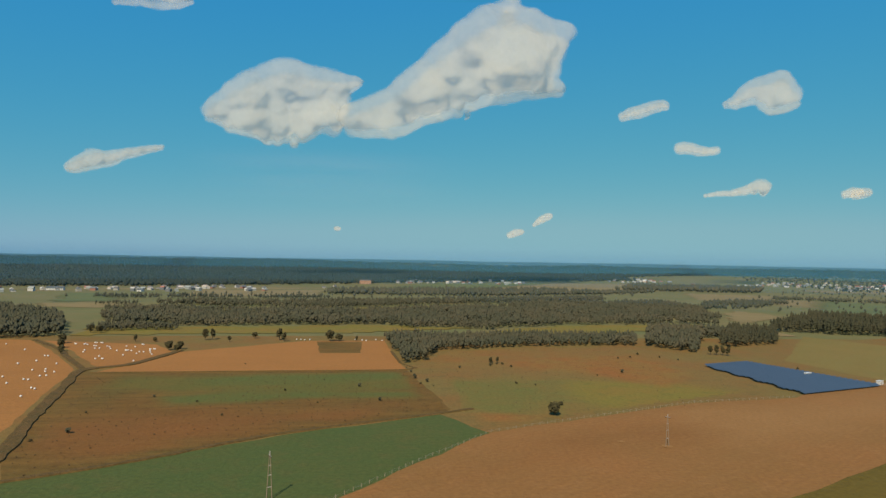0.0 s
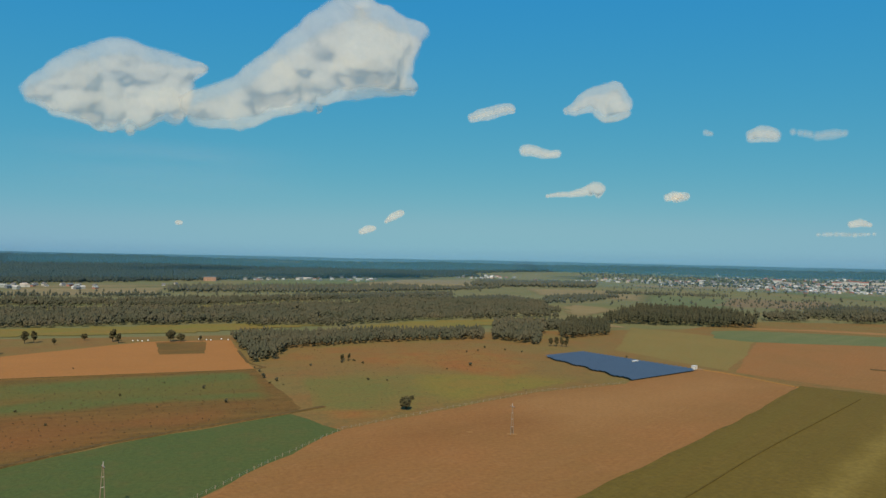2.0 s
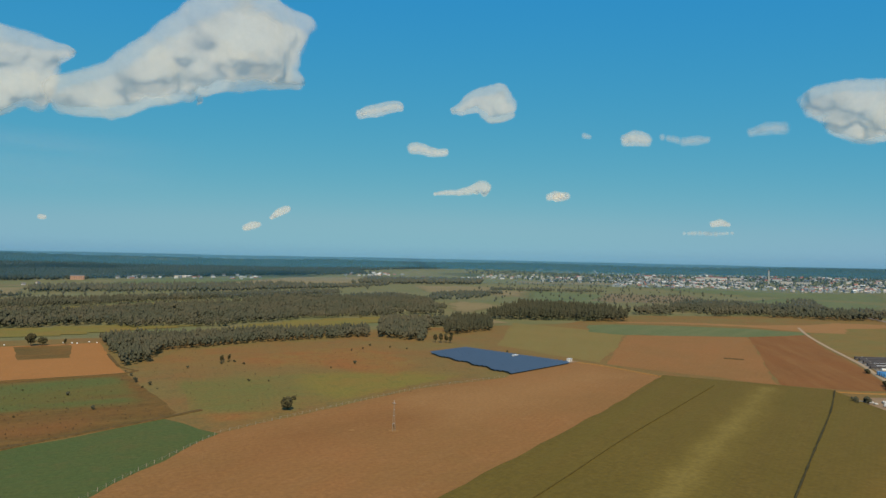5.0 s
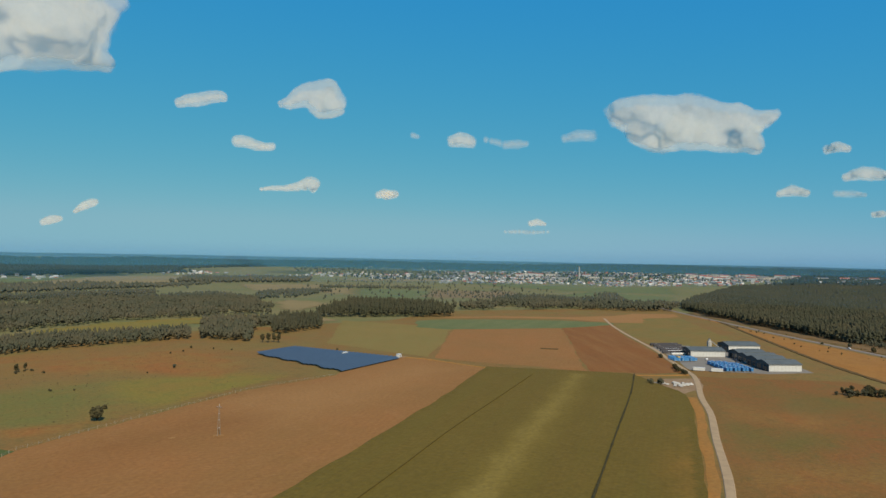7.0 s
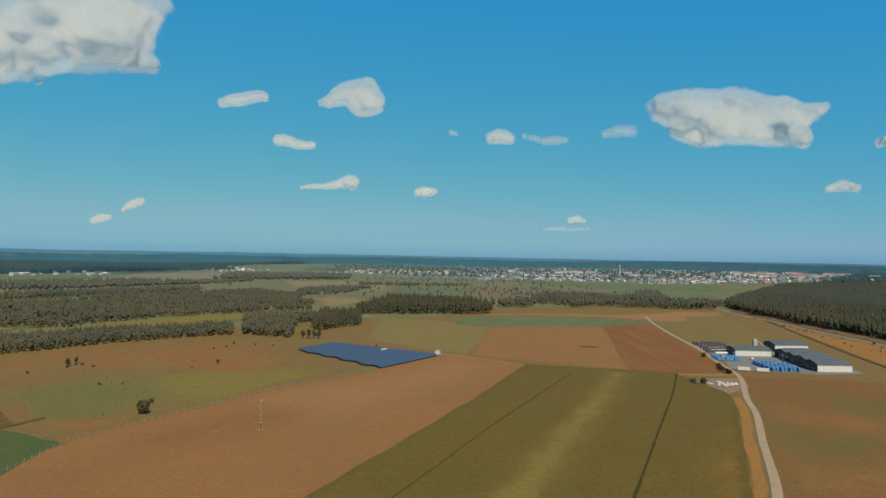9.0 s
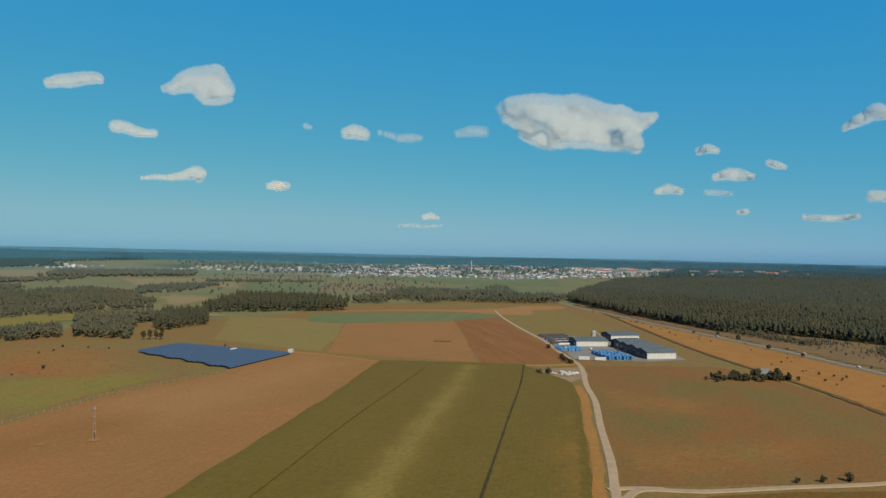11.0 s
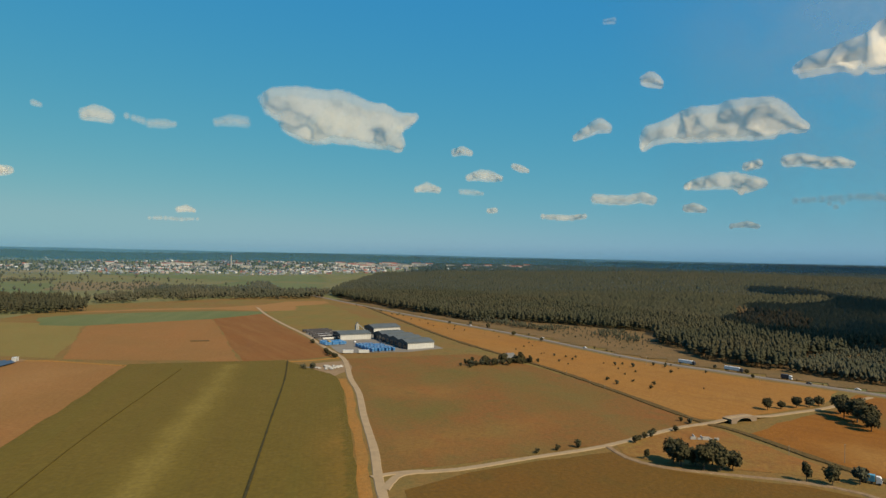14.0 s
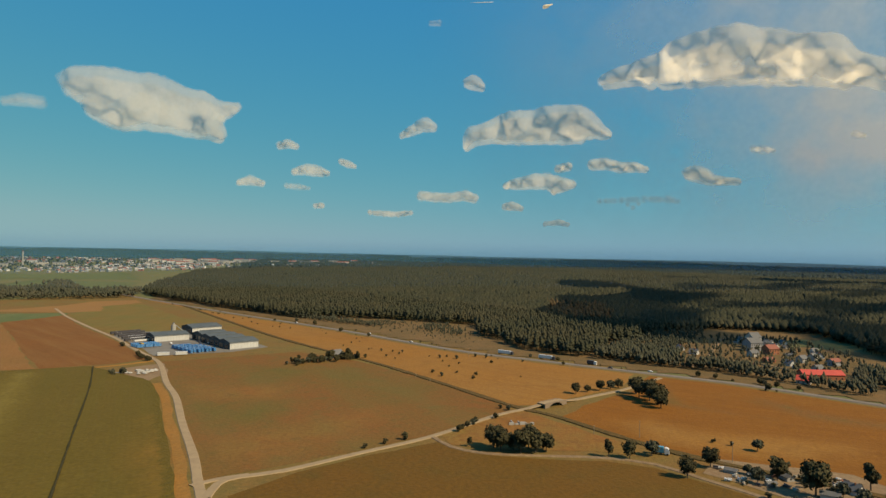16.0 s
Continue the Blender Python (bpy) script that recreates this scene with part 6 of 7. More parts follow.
def gable_roof(length, width, eaves, rise, over, thick=0.25):
    """Two roof slopes with thickness, the ridge along x; the walls stand from y 0 to width."""
    bm = bmesh.new()
    m, k = width / 2, rise / (width / 2)
    lo, top = eaves - over * k, eaves + rise
    pts = [(-over, lo), (m, top), (width + over, lo), (width + over, lo + thick), (m, top + thick * 1.3), (-over, lo + thick)]
    a = [bm.verts.new((-over, y, z)) for y, z in pts]
    b = [bm.verts.new((length + over, y, z)) for y, z in pts]
    for i in range(6):
        j = (i + 1) % 6
        bm.faces.new((a[i], a[j], b[j], b[i]))
    for v in (a, b):
        bm.faces.new((v[0], v[1], v[4], v[5]))
        bm.faces.new((v[1], v[2], v[3], v[4]))
    bmesh.ops.recalc_face_normals(bm, faces=bm.faces[:])
    return bm


def gable_walls(length, width, eaves, rise):
    """A closed body with gable ends, the ridge along x."""
    bm = bmesh.new()
    pts = [(0, -0.3), (width, -0.3), (width, eaves), (width / 2, eaves + rise - 0.02), (0, eaves)]
    a = [bm.verts.new((0, y, z)) for y, z in pts]
    b = [bm.verts.new((length, y, z)) for y, z in pts]
    bm.faces.new(a), bm.faces.new(b)
    for i in range(5):
        j = (i + 1) % 5
        bm.faces.new((a[i], a[j], b[j], b[i]))
    bmesh.ops.recalc_face_normals(bm, faces=bm.faces[:])
    return bm


def hall(m, length, width, eaves, rise, label, shaded_end=True, ribs=9):
    base = new("factory_hall")
    part("wall", gable_walls(length, width, eaves, rise), SHADE_WALL if shaded_end else WHITE_WALL, base)
    part("front_cladding", boxes((0.1, -0.18, 0.0, length - 0.1, -0.02, eaves - 0.35)), WHITE_WALL, base, "white sheet cladding")
    part("plinth", boxes((0, -0.3, -0.2, length, -0.01, 0.5)), GREY_PLASTER, base)
    part("roof", gable_roof(length, width, eaves, rise, 0.6), STEEL_ROOF, base, "blue-grey metal roof")
    for k in range(ribs):
        x = (k + 0.5) * length / ribs
        part("seam", boxes((x - 0.08, -0.26, 0.5, x + 0.08, -0.18, eaves - 0.4)), CONCRETE_GREY, base)
    part("gutter", boxes((-0.6, -0.85, eaves - 0.55, length + 0.6, -0.6, eaves - 0.3)), STEEL, base)
    # dark panels on the wall paint in the shade of open gates
    for y0, y1 in ((width * 0.12, width * 0.42), (width * 0.56, width * 0.86)):
        part("gate", boxes((-0.12, y0, 0, -0.01, y1, eaves * 0.75)), GLASS, base, "dark panel painted as a shaded gate opening")
    part("ridge_vent", boxes((length * 0.1, width / 2 - 0.6, eaves + rise, length * 0.9, width / 2 + 0.6, eaves + rise + 0.8), bevel=0.15), STEEL_ROOF, base)
    base.matrix_world = m
    return tagged(base, label, "factory hall", "factory halls")


hall(turned(611, 408, 30, -21), 36, 22, 6.6, 2.2, "long white factory hall with a grey metal roof", True, 12)
for k in range(4):
    t = k / 4
    hall(turned(590 + 57 * t, 314 + 71 * t, 26, -16), 31 - 2 * (k % 2), 22.5, 6.8 + 0.4 * (k % 2), 2.6, "wide grey-roofed production hall with white front" if k == 0 else "grey-roofed production hall with dark gate panels")
hall(turned(679, 407, 29, -17), 36, 24, 7.8, 2.6, "tall rear hall with white front and metal roof")

silo = new("silo_tower")
part("tower", boxes((-1.9, -1.9, 0, 1.9, 1.9, 12.5), bevel=0.2), CONCRETE_GREY, silo, "pale weathered tower")
part("head", boxes((-1.0, -1.0, 12.5, 1.0, 1.0, 14.6), bevel=0.15), CONCRETE_GREY, silo)
part("roof", cone(bmesh.new(), 0, 0, 14.6, 15.4, 1.5, 0.2, 8), STEEL_ROOF, silo)
bm = bmesh.new()
box(bm, 2, -0.5, 0, 15, 0.5, 0.9)
bmesh.ops.transform(bm, matrix=Matrix.Translation((0, 0, 13.5)) @ Matrix.Rotation(radians(38), 4, "Y"), verts=bm.verts[:])
part("conveyor", bm, STEEL, silo, "sloping conveyor")
part("ladder", boxes((-0.8, -2.1, 0, -0.65, -1.95, 12), (-0.2, -2.1, 0, -0.05, -1.95, 12)), STEEL, silo)
silo.matrix_world = turned(660, 418, 30, -21)
tagged(silo, "pale grey silo tower with a sloping conveyor", "tower")

ALONG, AWAY = Vector((0.82, -0.574)), Vector((0.574, 0.82))


def stack(name, x, y, dx, dy, size, material, label, group, count=3):
    """Goods piled in a few layers on a pallet base, held by bands."""
    L, W, H = size
    base = new(name)
    part("pallet", boxes((-L / 2, -W / 2, 0.02, L / 2, W / 2, 0.16)), PALLET, base)
    for k in range(count):
        part("pack", boxes((-L / 2 + 0.05 * (k % 2), -W / 2, 0.18 + (H - 0.2) * k / count, L / 2 - 0.05 * (k % 2), W / 2, 0.16 + (H - 0.2) * (k + 1) / count), bevel=0.05), material, base)
    for s in (-0.3, 0.3):
        part("band", boxes((L * s - 0.05, -W / 2 - 0.02, 0.16, L * s + 0.05, W / 2 + 0.02, H + 0.0)), WHITE_WRAP, base)
    base.matrix_world = turned(x, y, dx, dy, 0.55)
    return tagged(base, label, "stack", group)


blue = None
for i in range(7):
    for j in range(5):
        p = Vector((558, 336)) + ALONG * (i * 3.7) + AWAY * (j * 9.0 + (i % 2) * 1.5)
        if i > 4 and j == 4:
            continue
        m = turned(p.x, p.y, AWAY.x, AWAY.y, 0.55)
        blue = copy_thing(blue, m) if blue else stack("block_stack", p.x, p.y, AWAY.x, AWAY.y, (7.0, 2.2, 3.0), BLUE_WRAP, "stack of blocks wrapped in bright blue film", "blue stacks")
for i in range(3):
    for j in range(4):
        p = Vector((571, 396)) + ALONG * (i * 8) + AWAY * (j * 5)
        copy_thing(blue, turned(p.x, p.y, ALONG.x, ALONG.y, 0.55))
dark = None
for i, (x, y) in enumerate([(646, 456), (659, 470), (620, 430), (634, 443), (666, 480)]):
    dark = copy_thing(dark, turned(x, y, 0.9, -0.43, 0.55)) if dark else stack("sheet_stack", x, y, 0.9, -0.43, (34, 2.2, 2.6), DARK_STACK, "long dark stack of building panels", "panel stacks")
pale = None
for i, (x, y) in enumerate([(626, 437), (639, 449), (612, 423)]):
    pale = copy_thing(pale, turned(x, y, 0.9, -0.43, 0.55)) if pale else stack("sheet_stack", x, y, 0.9, -0.43, (16, 2.0, 1.8), WHITE_WRAP, "pale stack of building panels", "panel stacks")


def vehicle(name, x, y, dx, dy, kind, paint, label, category):
    base = new(name)
    if kind == "car":
        part("body", poly(bmesh.new(), [(-2.1, 0.35), (2.1, 0.35), (2.15, 0.85), (1.1, 0.95), (0.5, 1.45), (-1.1, 1.45), (-1.7, 0.95), (-2.15, 0.9)], -0.85, 0.85), paint, base)
        part("side_window", boxes((-1.2, -0.87, 0.98, 0.6, 0.87, 1.3)), GLASS, base)
        wheels = [(-1.35, 0.33), (1.35, 0.33)]
        half = 0.85
    else:
        L = 13.5 if kind == "semi" else 6.0
        part("cargo_box", boxes((-L, -1.25, 1.15, 0, 1.25, 3.95), bevel=0.08), paint, base)
        part("chassis", boxes((-L + 0.2, -0.5, 0.75, 2.2, 0.5, 1.15)), TYRE, base)
        part("cab", poly(bmesh.new(), [(0.5, 0.6), (2.7, 0.6), (2.75, 1.7), (2.45, 3.0), (1.9, 3.5), (0.5, 3.6)], -1.2, 1.2), WHITE_PAINT if paint is not WHITE_PAINT else DARK_PAINT, base)
        part("windscreen", boxes((2.5, -1.05, 1.85, 2.72, 1.05, 2.7)), GLASS, base)
        wheels = [(1.9, 0.5), (-L + 1.2, 0.5), (-L + 2.5, 0.5), (-1.2, 0.5)]
        half = 1.25
    for wx, r in wheels:
        for s in (-1, 1):
            bm = bmesh.new()
            bmesh.ops.create_cone(bm, cap_ends=True, segments=12, radius1=r, radius2=r, depth=0.28, matrix=Matrix.Translation((wx, s * (half - 0.1), r)) @ Matrix.Rotation(math.pi / 2, 4, "X"))
            part("wheel", bm, TYRE, base)
    base.matrix_world = turned(x, y, dx, dy, 0.95 if category != "yard" else 0.6)
    return tagged(base, label, category)


hx, hy = -0.43, -0.9
vehicle("truck", 643, 51, hx, hy, "semi", WHITE_PAINT, "white semi-trailer truck on the highway", "truck")
vehicle("truck", 625, 11, hx, hy, "semi", WHITE_PAINT, "white box trailer behind a dark cab", "truck")
vehicle("truck", 608, -26, hx, hy, "rigid", DARK_PAINT, "dark rigid truck on the highway", "truck")
for x, y, p in [(701, 163, WHITE_PAINT), (755, 226, WHITE_PAINT), (595, -40, DARK_PAINT), (833, 350, WHITE_PAINT), (586, -72, WHITE_PAINT)]:
    vehicle("car", x, y, hx, hy, "car", p, "car driving on the highway", "car")
vehicle("truck", 338, -54, -0.2, -0.98, "rigid", BLUE_TARP, "blue-covered truck parked beside the dirt track", "truck").location.z = 0.1
vehicle("truck", 577, 400, 0.6, 0.8, "rigid", YELLOW, "yellow machine parked among the stacks", "truck").location.z = 0.55
for x, y in [(536, 349), (545, 337)]:
    box_c = new("container")
    part("body", boxes((-5, -1.2, 0.1, 5, 1.2, 2.7), bevel=0.05), WHITE_WALL, box_c)
    part("roof", boxes((-5.1, -1.3, 2.7, 5.1, 1.3, 2.85)), WHITE_PAINT, box_c)
    part("door", boxes((-5.06, -1.0, 0.2, -5.0, 1.0, 2.5)), GREY_PLASTER, box_c)
    box_c.matrix_world = turned(x, y, 0.62, -0.78, 0.55)
    tagged(box_c, "long white container at the yard's edge", "container", "yard containers")
for x, y in [(614, 359), (620, 353), (626, 367), (609, 353), (632, 371), (604, 385)]:
    vehicle("car", x, y, 0.7, 0.7, "car", random.Random(int(x)).choice((WHITE_PAINT, DARK_PAINT)), "car parked in the factory yard", "yard").location.z = 0.55

# ---- solar field ----
ROW, RISE = Vector((0.904, 0.427)), Vector((-0.427, 0.904))


def solar_row(x, y, length):
    base = new("solar_row")
    n = max(3, round(length / 10))
    tilt = Matrix.Rotation(radians(24), 4, "X")
    for k in range(n):
        bm = bmesh.new()
        box(bm, k * length / n + 0.06, -2.1, -0.04, (k + 1) * length / n - 0.06, 2.1, 0.04)
        bmesh.ops.transform(bm, matrix=Matrix.Translation((0, 0, 1.75)) @ tilt, verts=bm.verts[:])
        part("panel", bm, SOLAR, base)
        part("post", boxes(((k + 0.5) * length / n - 0.07, -0.07, -0.1, (k + 0.5) * length / n + 0.07, 0.07, 1.7)), STEEL, base)
    part("rail", boxes((0, -0.06, 1.56, length, 0.06, 1.68)), STEEL, base)
    base.matrix_world = turned(x, y, ROW.x, ROW.y, 0.25)
    return tagged(base, "long row of tilted blue solar panels", "solar panels", "rows of solar panels")


west, south, east, north = Vector((234, 628)), Vector((255, 501)), Vector((339, 541)), Vector((287, 656))
for k in range(26):
    t = k / 25
    a, b = south.lerp(west, t), east.lerp(north, t)
    shift = (2.5 * math.sin(k * 1.1) + 2.5) * (1 if t < 0.6 else 0.6)
    a = a + ROW * shift
    solar_row(a.x, a.y, max(10, (b - a).dot(ROW)))
for x, y, L in [(307, 585, 6), (346, 549, 5)]:
    hut = new("transformer_hut")
    part("wall", boxes((-L / 2, -1.5, 0, L / 2, 1.5, 3.0), bevel=0.05), WHITE_WALL, hut)
    part("roof", boxes((-L / 2 - 0.2, -1.7, 3.0, L / 2 + 0.2, 1.7, 3.2)), WHITE_PAINT, hut)
    part("door", boxes((-0.6, -1.56, 0.1, 0.6, -1.5, 2.2)), GREY_PLASTER, hut)
    hut.matrix_world = turned(x, y, ROW.x, ROW.y, 0.3)
    tagged(hut, "small white transformer hut at the solar field", "hut", "huts of the solar field")
    field("solar_clearing", [(x - 8, y - 7), (x + 9, y - 4), (x + 8, y + 6), (x - 7, y + 5)], DIRT, "bare ground round a transformer hut", 0.8)

# ---- pylons, poles and fence ----
def pylon(x, y, height, label):
    base = new("power_pylon")
    for s in (-1, 1):
        bm = bmesh.new()
        a, b = Vector((s * 1.15, 0, -0.3)), Vector((s * 0.18, 0, height * 0.93))
        d = b - a
        bmesh.ops.create_cone(bm, cap_ends=True, segments=8, radius1=0.2, radius2=0.12, depth=d.length, matrix=Matrix.Translation((a + b) / 2) @ d.to_track_quat("Z", "Y").to_matrix().to_4x4())
        part("leg", bm, PYLON_GREY, base)
    for z in (0.25, 0.5, 0.7):
        w = 1.15 * (1 - z) + 0.2
        part("tie_beam", boxes((-w, -0.1, height * z - 0.12, w, 0.1, height * z + 0.12)), CONCRETE_GREY, base)
    part("mast_head", cone(bmesh.new(), 0, 0, height * 0.9, height, 0.22, 0.12, 8), CONCRETE_GREY, base)
    part("cross_arm", boxes((-0.1, -1.6, height * 0.9, 0.1, 1.6, height * 0.9 + 0.18)), STEEL, base)
    for w in (-1.5, 0.0, 1.5):
        part("insulator", cone(bmesh.new(), 0, w, height * 0.9 - 0.7, height * 0.9, 0.08, 0.12, 8), GLASS, base)
    base.matrix_world = turned(x, y, 0.85, 0.5, 0.1)
    return tagged(base, label, "pylon", "power pylons")


pylon(-80, 268.6, 19, "tall concrete power pylon in the green crop")
pylon(107, 354, 17, "concrete power pylon in the brown field")
for x, y, r in [(107, 354, 3.2), (85, 362, 2.2)]:
    field("bare_spot", [(x + r * math.cos(a), y + r * math.sin(a)) for a in (0.2, 1.1, 2.3, 3.3, 4.4, 5.3)], STUBBLE_PALE, "pale bare spot in the brown field", 0.4)
for x, y, hgt in [(368, -45, 9), (333, -85, 10), (504, 111, 3), (491, 97, 3), (537, 138, 3), (368, -21, 5), (588, -5, 8), (627, 89, 8)]:
    base = new("pole")
    part("shaft", cone(bmesh.new(), 0, 0, -0.3, hgt, 0.16, 0.1, 8), POST_WOOD, base)
    part("cap", boxes((-0.5, -0.08, hgt - 0.3, 0.5, 0.08, hgt - 0.15)), POST_WOOD, base)
    base.matrix_world = turned(x, y, 0.6, -0.8, 0.1)
    tagged(base, "weathered wooden pole beside the railway ditch", "pole", "poles")

fence = new("fence")
tagged(fence, "pale wooden post fence between crop and brown field", "fence")
FENCE = [(-136.1, 144.9), (-51, 275), (-22, 322), (17, 379), (77, 416), (164, 467), (247, 491)]
post_mesh = None
for i in range(len(FENCE) - 1):
    a, b = Vector(FENCE[i]), Vector(FENCE[i + 1])
    n = int((b - a).length / 5.5)
    for k in range(n):
        p = a.lerp(b, k / n)
        if post_mesh is None:
            ob = part("post", cone(bmesh.new(), 0, 0, -0.3, 1.55, 0.14, 0.11, 7), POST_WOOD, fence)
            post_mesh = ob.data
        else:
            ob = new("post", post_mesh)
            ob.parent = fence
        rr = random.Random(i * 50 + k)
        ob.matrix_world = pose(p.x, p.y, 0.2, rr.uniform(-4, 4), rr.uniform(-4, 4), 0)
    for z in (0.6, 1.2):
        d = b - a
        part("wire", boxes((0, -0.012, z, d.length, 0.012, z + 0.025)), STEEL, fence).matrix_world = turned(a.x, a.y, d.x, d.y, 0.2)

# ---- bales ----
bm = bmesh.new()
bmesh.ops.create_cone(bm, cap_ends=True, segments=16, radius1=0.7, radius2=0.7, depth=1.25, matrix=Matrix.Translation((0, 0, 0.66)) @ Matrix.Rotation(math.pi / 2, 4, "X"))
bmesh.ops.bevel(bm, geom=[e for e in bm.edges if len(e.link_faces) == 2 and e.calc_face_angle() > 1.0], offset=0.14, segments=2, affect="EDGES")
bale = tagged(part("bale", bm, WHITE_WRAP, None, "", True), "round white film-wrapped bale on stubble", "bale", "wrapped bales")
rng = random.Random(8)
spots = [(-455, 712), (-413, 673), (-363, 605), (-369, 588), (-293, 480), (-297, 483), (-324, 499), (-338, 591), (-317, 549), (-331, 562), (-379, 722), (-324, 637), (-325, 675), (-320, 705), (-282, 613), (-289, 667)]
A = [(-258, 422), (-311, 564), (-449, 742), (-650, 770), (-574, 475)]
B = [(-296, 589), (-277, 676), (-318, 726), (-429, 742), (-369, 678)]
for outline, n in ((A, 46), (B, 26)):
    px_, py_ = [q[0] for q in outline], [q[1] for q in outline]
    while n:
        x, y = rng.uniform(min(px_), max(px_)), rng.uniform(min(py_), max(py_))
        if inside(outline, np.array([x]), np.array([y]))[0]:
            spots.append((x, y))
            if rng.random() < 0.45:
                spots.append((x + rng.uniform(2, 5), y + rng.uniform(-3, 3)))
            n -= 1
spots += [(-107 + 8 * k + rng.uniform(-2, 2), 793 + rng.uniform(-6, 6)) for k in range(5)] + [(-172 + 5 * k, 788 + rng.uniform(-5, 5)) for k in range(4)]
for k, (x, y) in enumerate(spots):
    m = pose(x, y, LAYER[0] * 0.3, 0, 0, rng.uniform(0, 180))
    if k == 0:
        bale.matrix_world = m
    else:
        copy_thing(bale, m)

# ---- houses ----
def house(name, L, W, eaves, rise, wall, roof, label, category="house", windows=3, chimney=True):
    base = new(name)
    part("wall", gable_walls(L, W, eaves, rise), wall, base)
    part("roof", gable_roof(L, W, eaves, rise, 0.5), roof, base)
    storeys = max(1, int(eaves / 2.8))
    for s in range(storeys):
        for k in range(windows):
            x = (k + 0.5) * L / windows
            z = 1.0 + 2.8 * s
            if s == 0 and k == windows // 2:
                part("door", boxes((x - 0.5, -0.06, 0.05, x + 0.5, -0.01, 2.1)), GREY_ROOF, base)
            else:
                part("window", boxes((x - 0.6, -0.06, z, x + 0.6, -0.01, z + 1.3)), GLASS, base)
    part("gable_window", boxes((-0.06, W / 2 - 0.6, eaves * 0.5, -0.01, W / 2 + 0.6, eaves * 0.5 + 1.3)), GLASS, base)
    if chimney:
        part("chimney", boxes((L * 0.3, W * 0.55, eaves + rise * 0.5, L * 0.3 + 0.8, W * 0.55 + 0.8, eaves + rise + 0.9)), BRICK_WALL, base)
    return tagged(base, label, category)


MODELS = [house("house", 12, 9, 3.4, 3.6, PLASTER, RED_ROOF, "pale plastered house with a red tiled roof"),
          house("house", 11, 9, 5.6, 3.4, PLASTER, GREY_ROOF, "two-storey pale house with a grey roof"),
          house("house", 10, 8, 3.2, 3.8, WHITE_WALL, GREY_ROOF, "white cottage with a steep grey roof"),
          house("house", 14, 10, 5.8, 3.0, GREY_PLASTER, RED_ROOF, "grey two-storey house with a red roof", windows=4),
          house("shed", 9, 5, 2.6, 1.3, CONCRETE_GREY, GREY_ROOF, "low grey shed with a flat gable roof", "shed", 2, False),
          house("house", 13, 9, 3.2, 3.4, BRICK_WALL, RED_ROOF, "orange brick house with a red roof")]
placed = {}


def put_house(kind, x, y, turn, scale=1.0, group="", label=""):
    m = Matrix.Translation((x, y, float(ground_z(x, y)))) @ Matrix.Rotation(radians(turn), 4, "Z")
    if kind in placed:
        ob = copy_thing(MODELS[kind], m)
    else:
        ob = MODELS[kind]
        ob.matrix_basis = m
    placed[kind] = True
    ob.scale = (scale, scale, scale)
    if group:
        ob["group"] = group
    if label:
        ob["label"] = label
    return ob


put_house(2, 573, 203, -35, 1.0, label="small white house hidden in the copse")
for k, (x, y, kind, turn) in enumerate([(746, -123, 2, 20), (720, -133, 2, 60), (714, -182, 1, -60), (780, -225, 1, 40), (827, -246, 2, 10), (689, -221, 1, -50), (668, -209, 2, 30), (793, -238, 4, 20), (662, -225, 4, -30), (679, -187, 5, -60), (638, -168, 5, 40), (756, -233, 4, -20), (811, -227, 1, 60), (855, -229, 2, 30), (736, -227, 4, 70), (707, -237, 1, -40), (844, -204, 2, 20), (677, -244, 3, -55), (726, -252, 2, 10), (820, -193, 4, 50), (761, -253, 2, -60), (647, -206, 4, 0), (628, -216, 1, -50)]):
    put_house(kind, x, y, turn, 0.82, "village houses")
block = house("apartment_house", 16, 13, 9.5, 4.5, GREY_PLASTER, GREY_ROOF, "tall grey three-storey house with steep roof", windows=5)
block.matrix_world = turned(758, -191, 0.5, -0.85)
block = house("apartment_house", 12, 12, 12.5, 4.5, PLASTER, GREY_ROOF, "tall pale corner house with a grey roof", windows=4)
block.matrix_world = turned(785, -199, 0.5, -0.85)
block = house("apartment_house", 13, 11, 6.5, 3.5, BRICK_WALL, RED_ROOF, "red brick house with bright walls", windows=4)
block.matrix_world = turned(738, -204, 0.5, -0.85)
long_hall = house("storage_hall", 34, 13, 4.5, 3.0, BRICK_WALL, BRIGHT_ROOF, "long low hall with a bright red roof", "hall", 7, False)
long_hall.matrix_world = turned(594, -194, 0.2, -0.98)
small_hall = house("barn", 10, 8, 3.5, 3.0, PLASTER, BRIGHT_ROOF, "small house with a bright red roof", "house", 3)
small_hall.matrix_world = turned(573, -182, -0.4, -0.9)
# farmyard
for x, y, kind, turn, s in [(316, -84, 4, 60, 0.6), (310, -106, 4, 20, 0.7), (300, -130, 2, 50, 0.65), (291, -118, 4, 70, 0.8), (319, -94, 4, 40, 0.5), (304, -96, 4, 110, 0.5)]:
    put_house(kind, x, y, turn, s, "farmyard sheds")
rng = random.Random(12)
heap = None
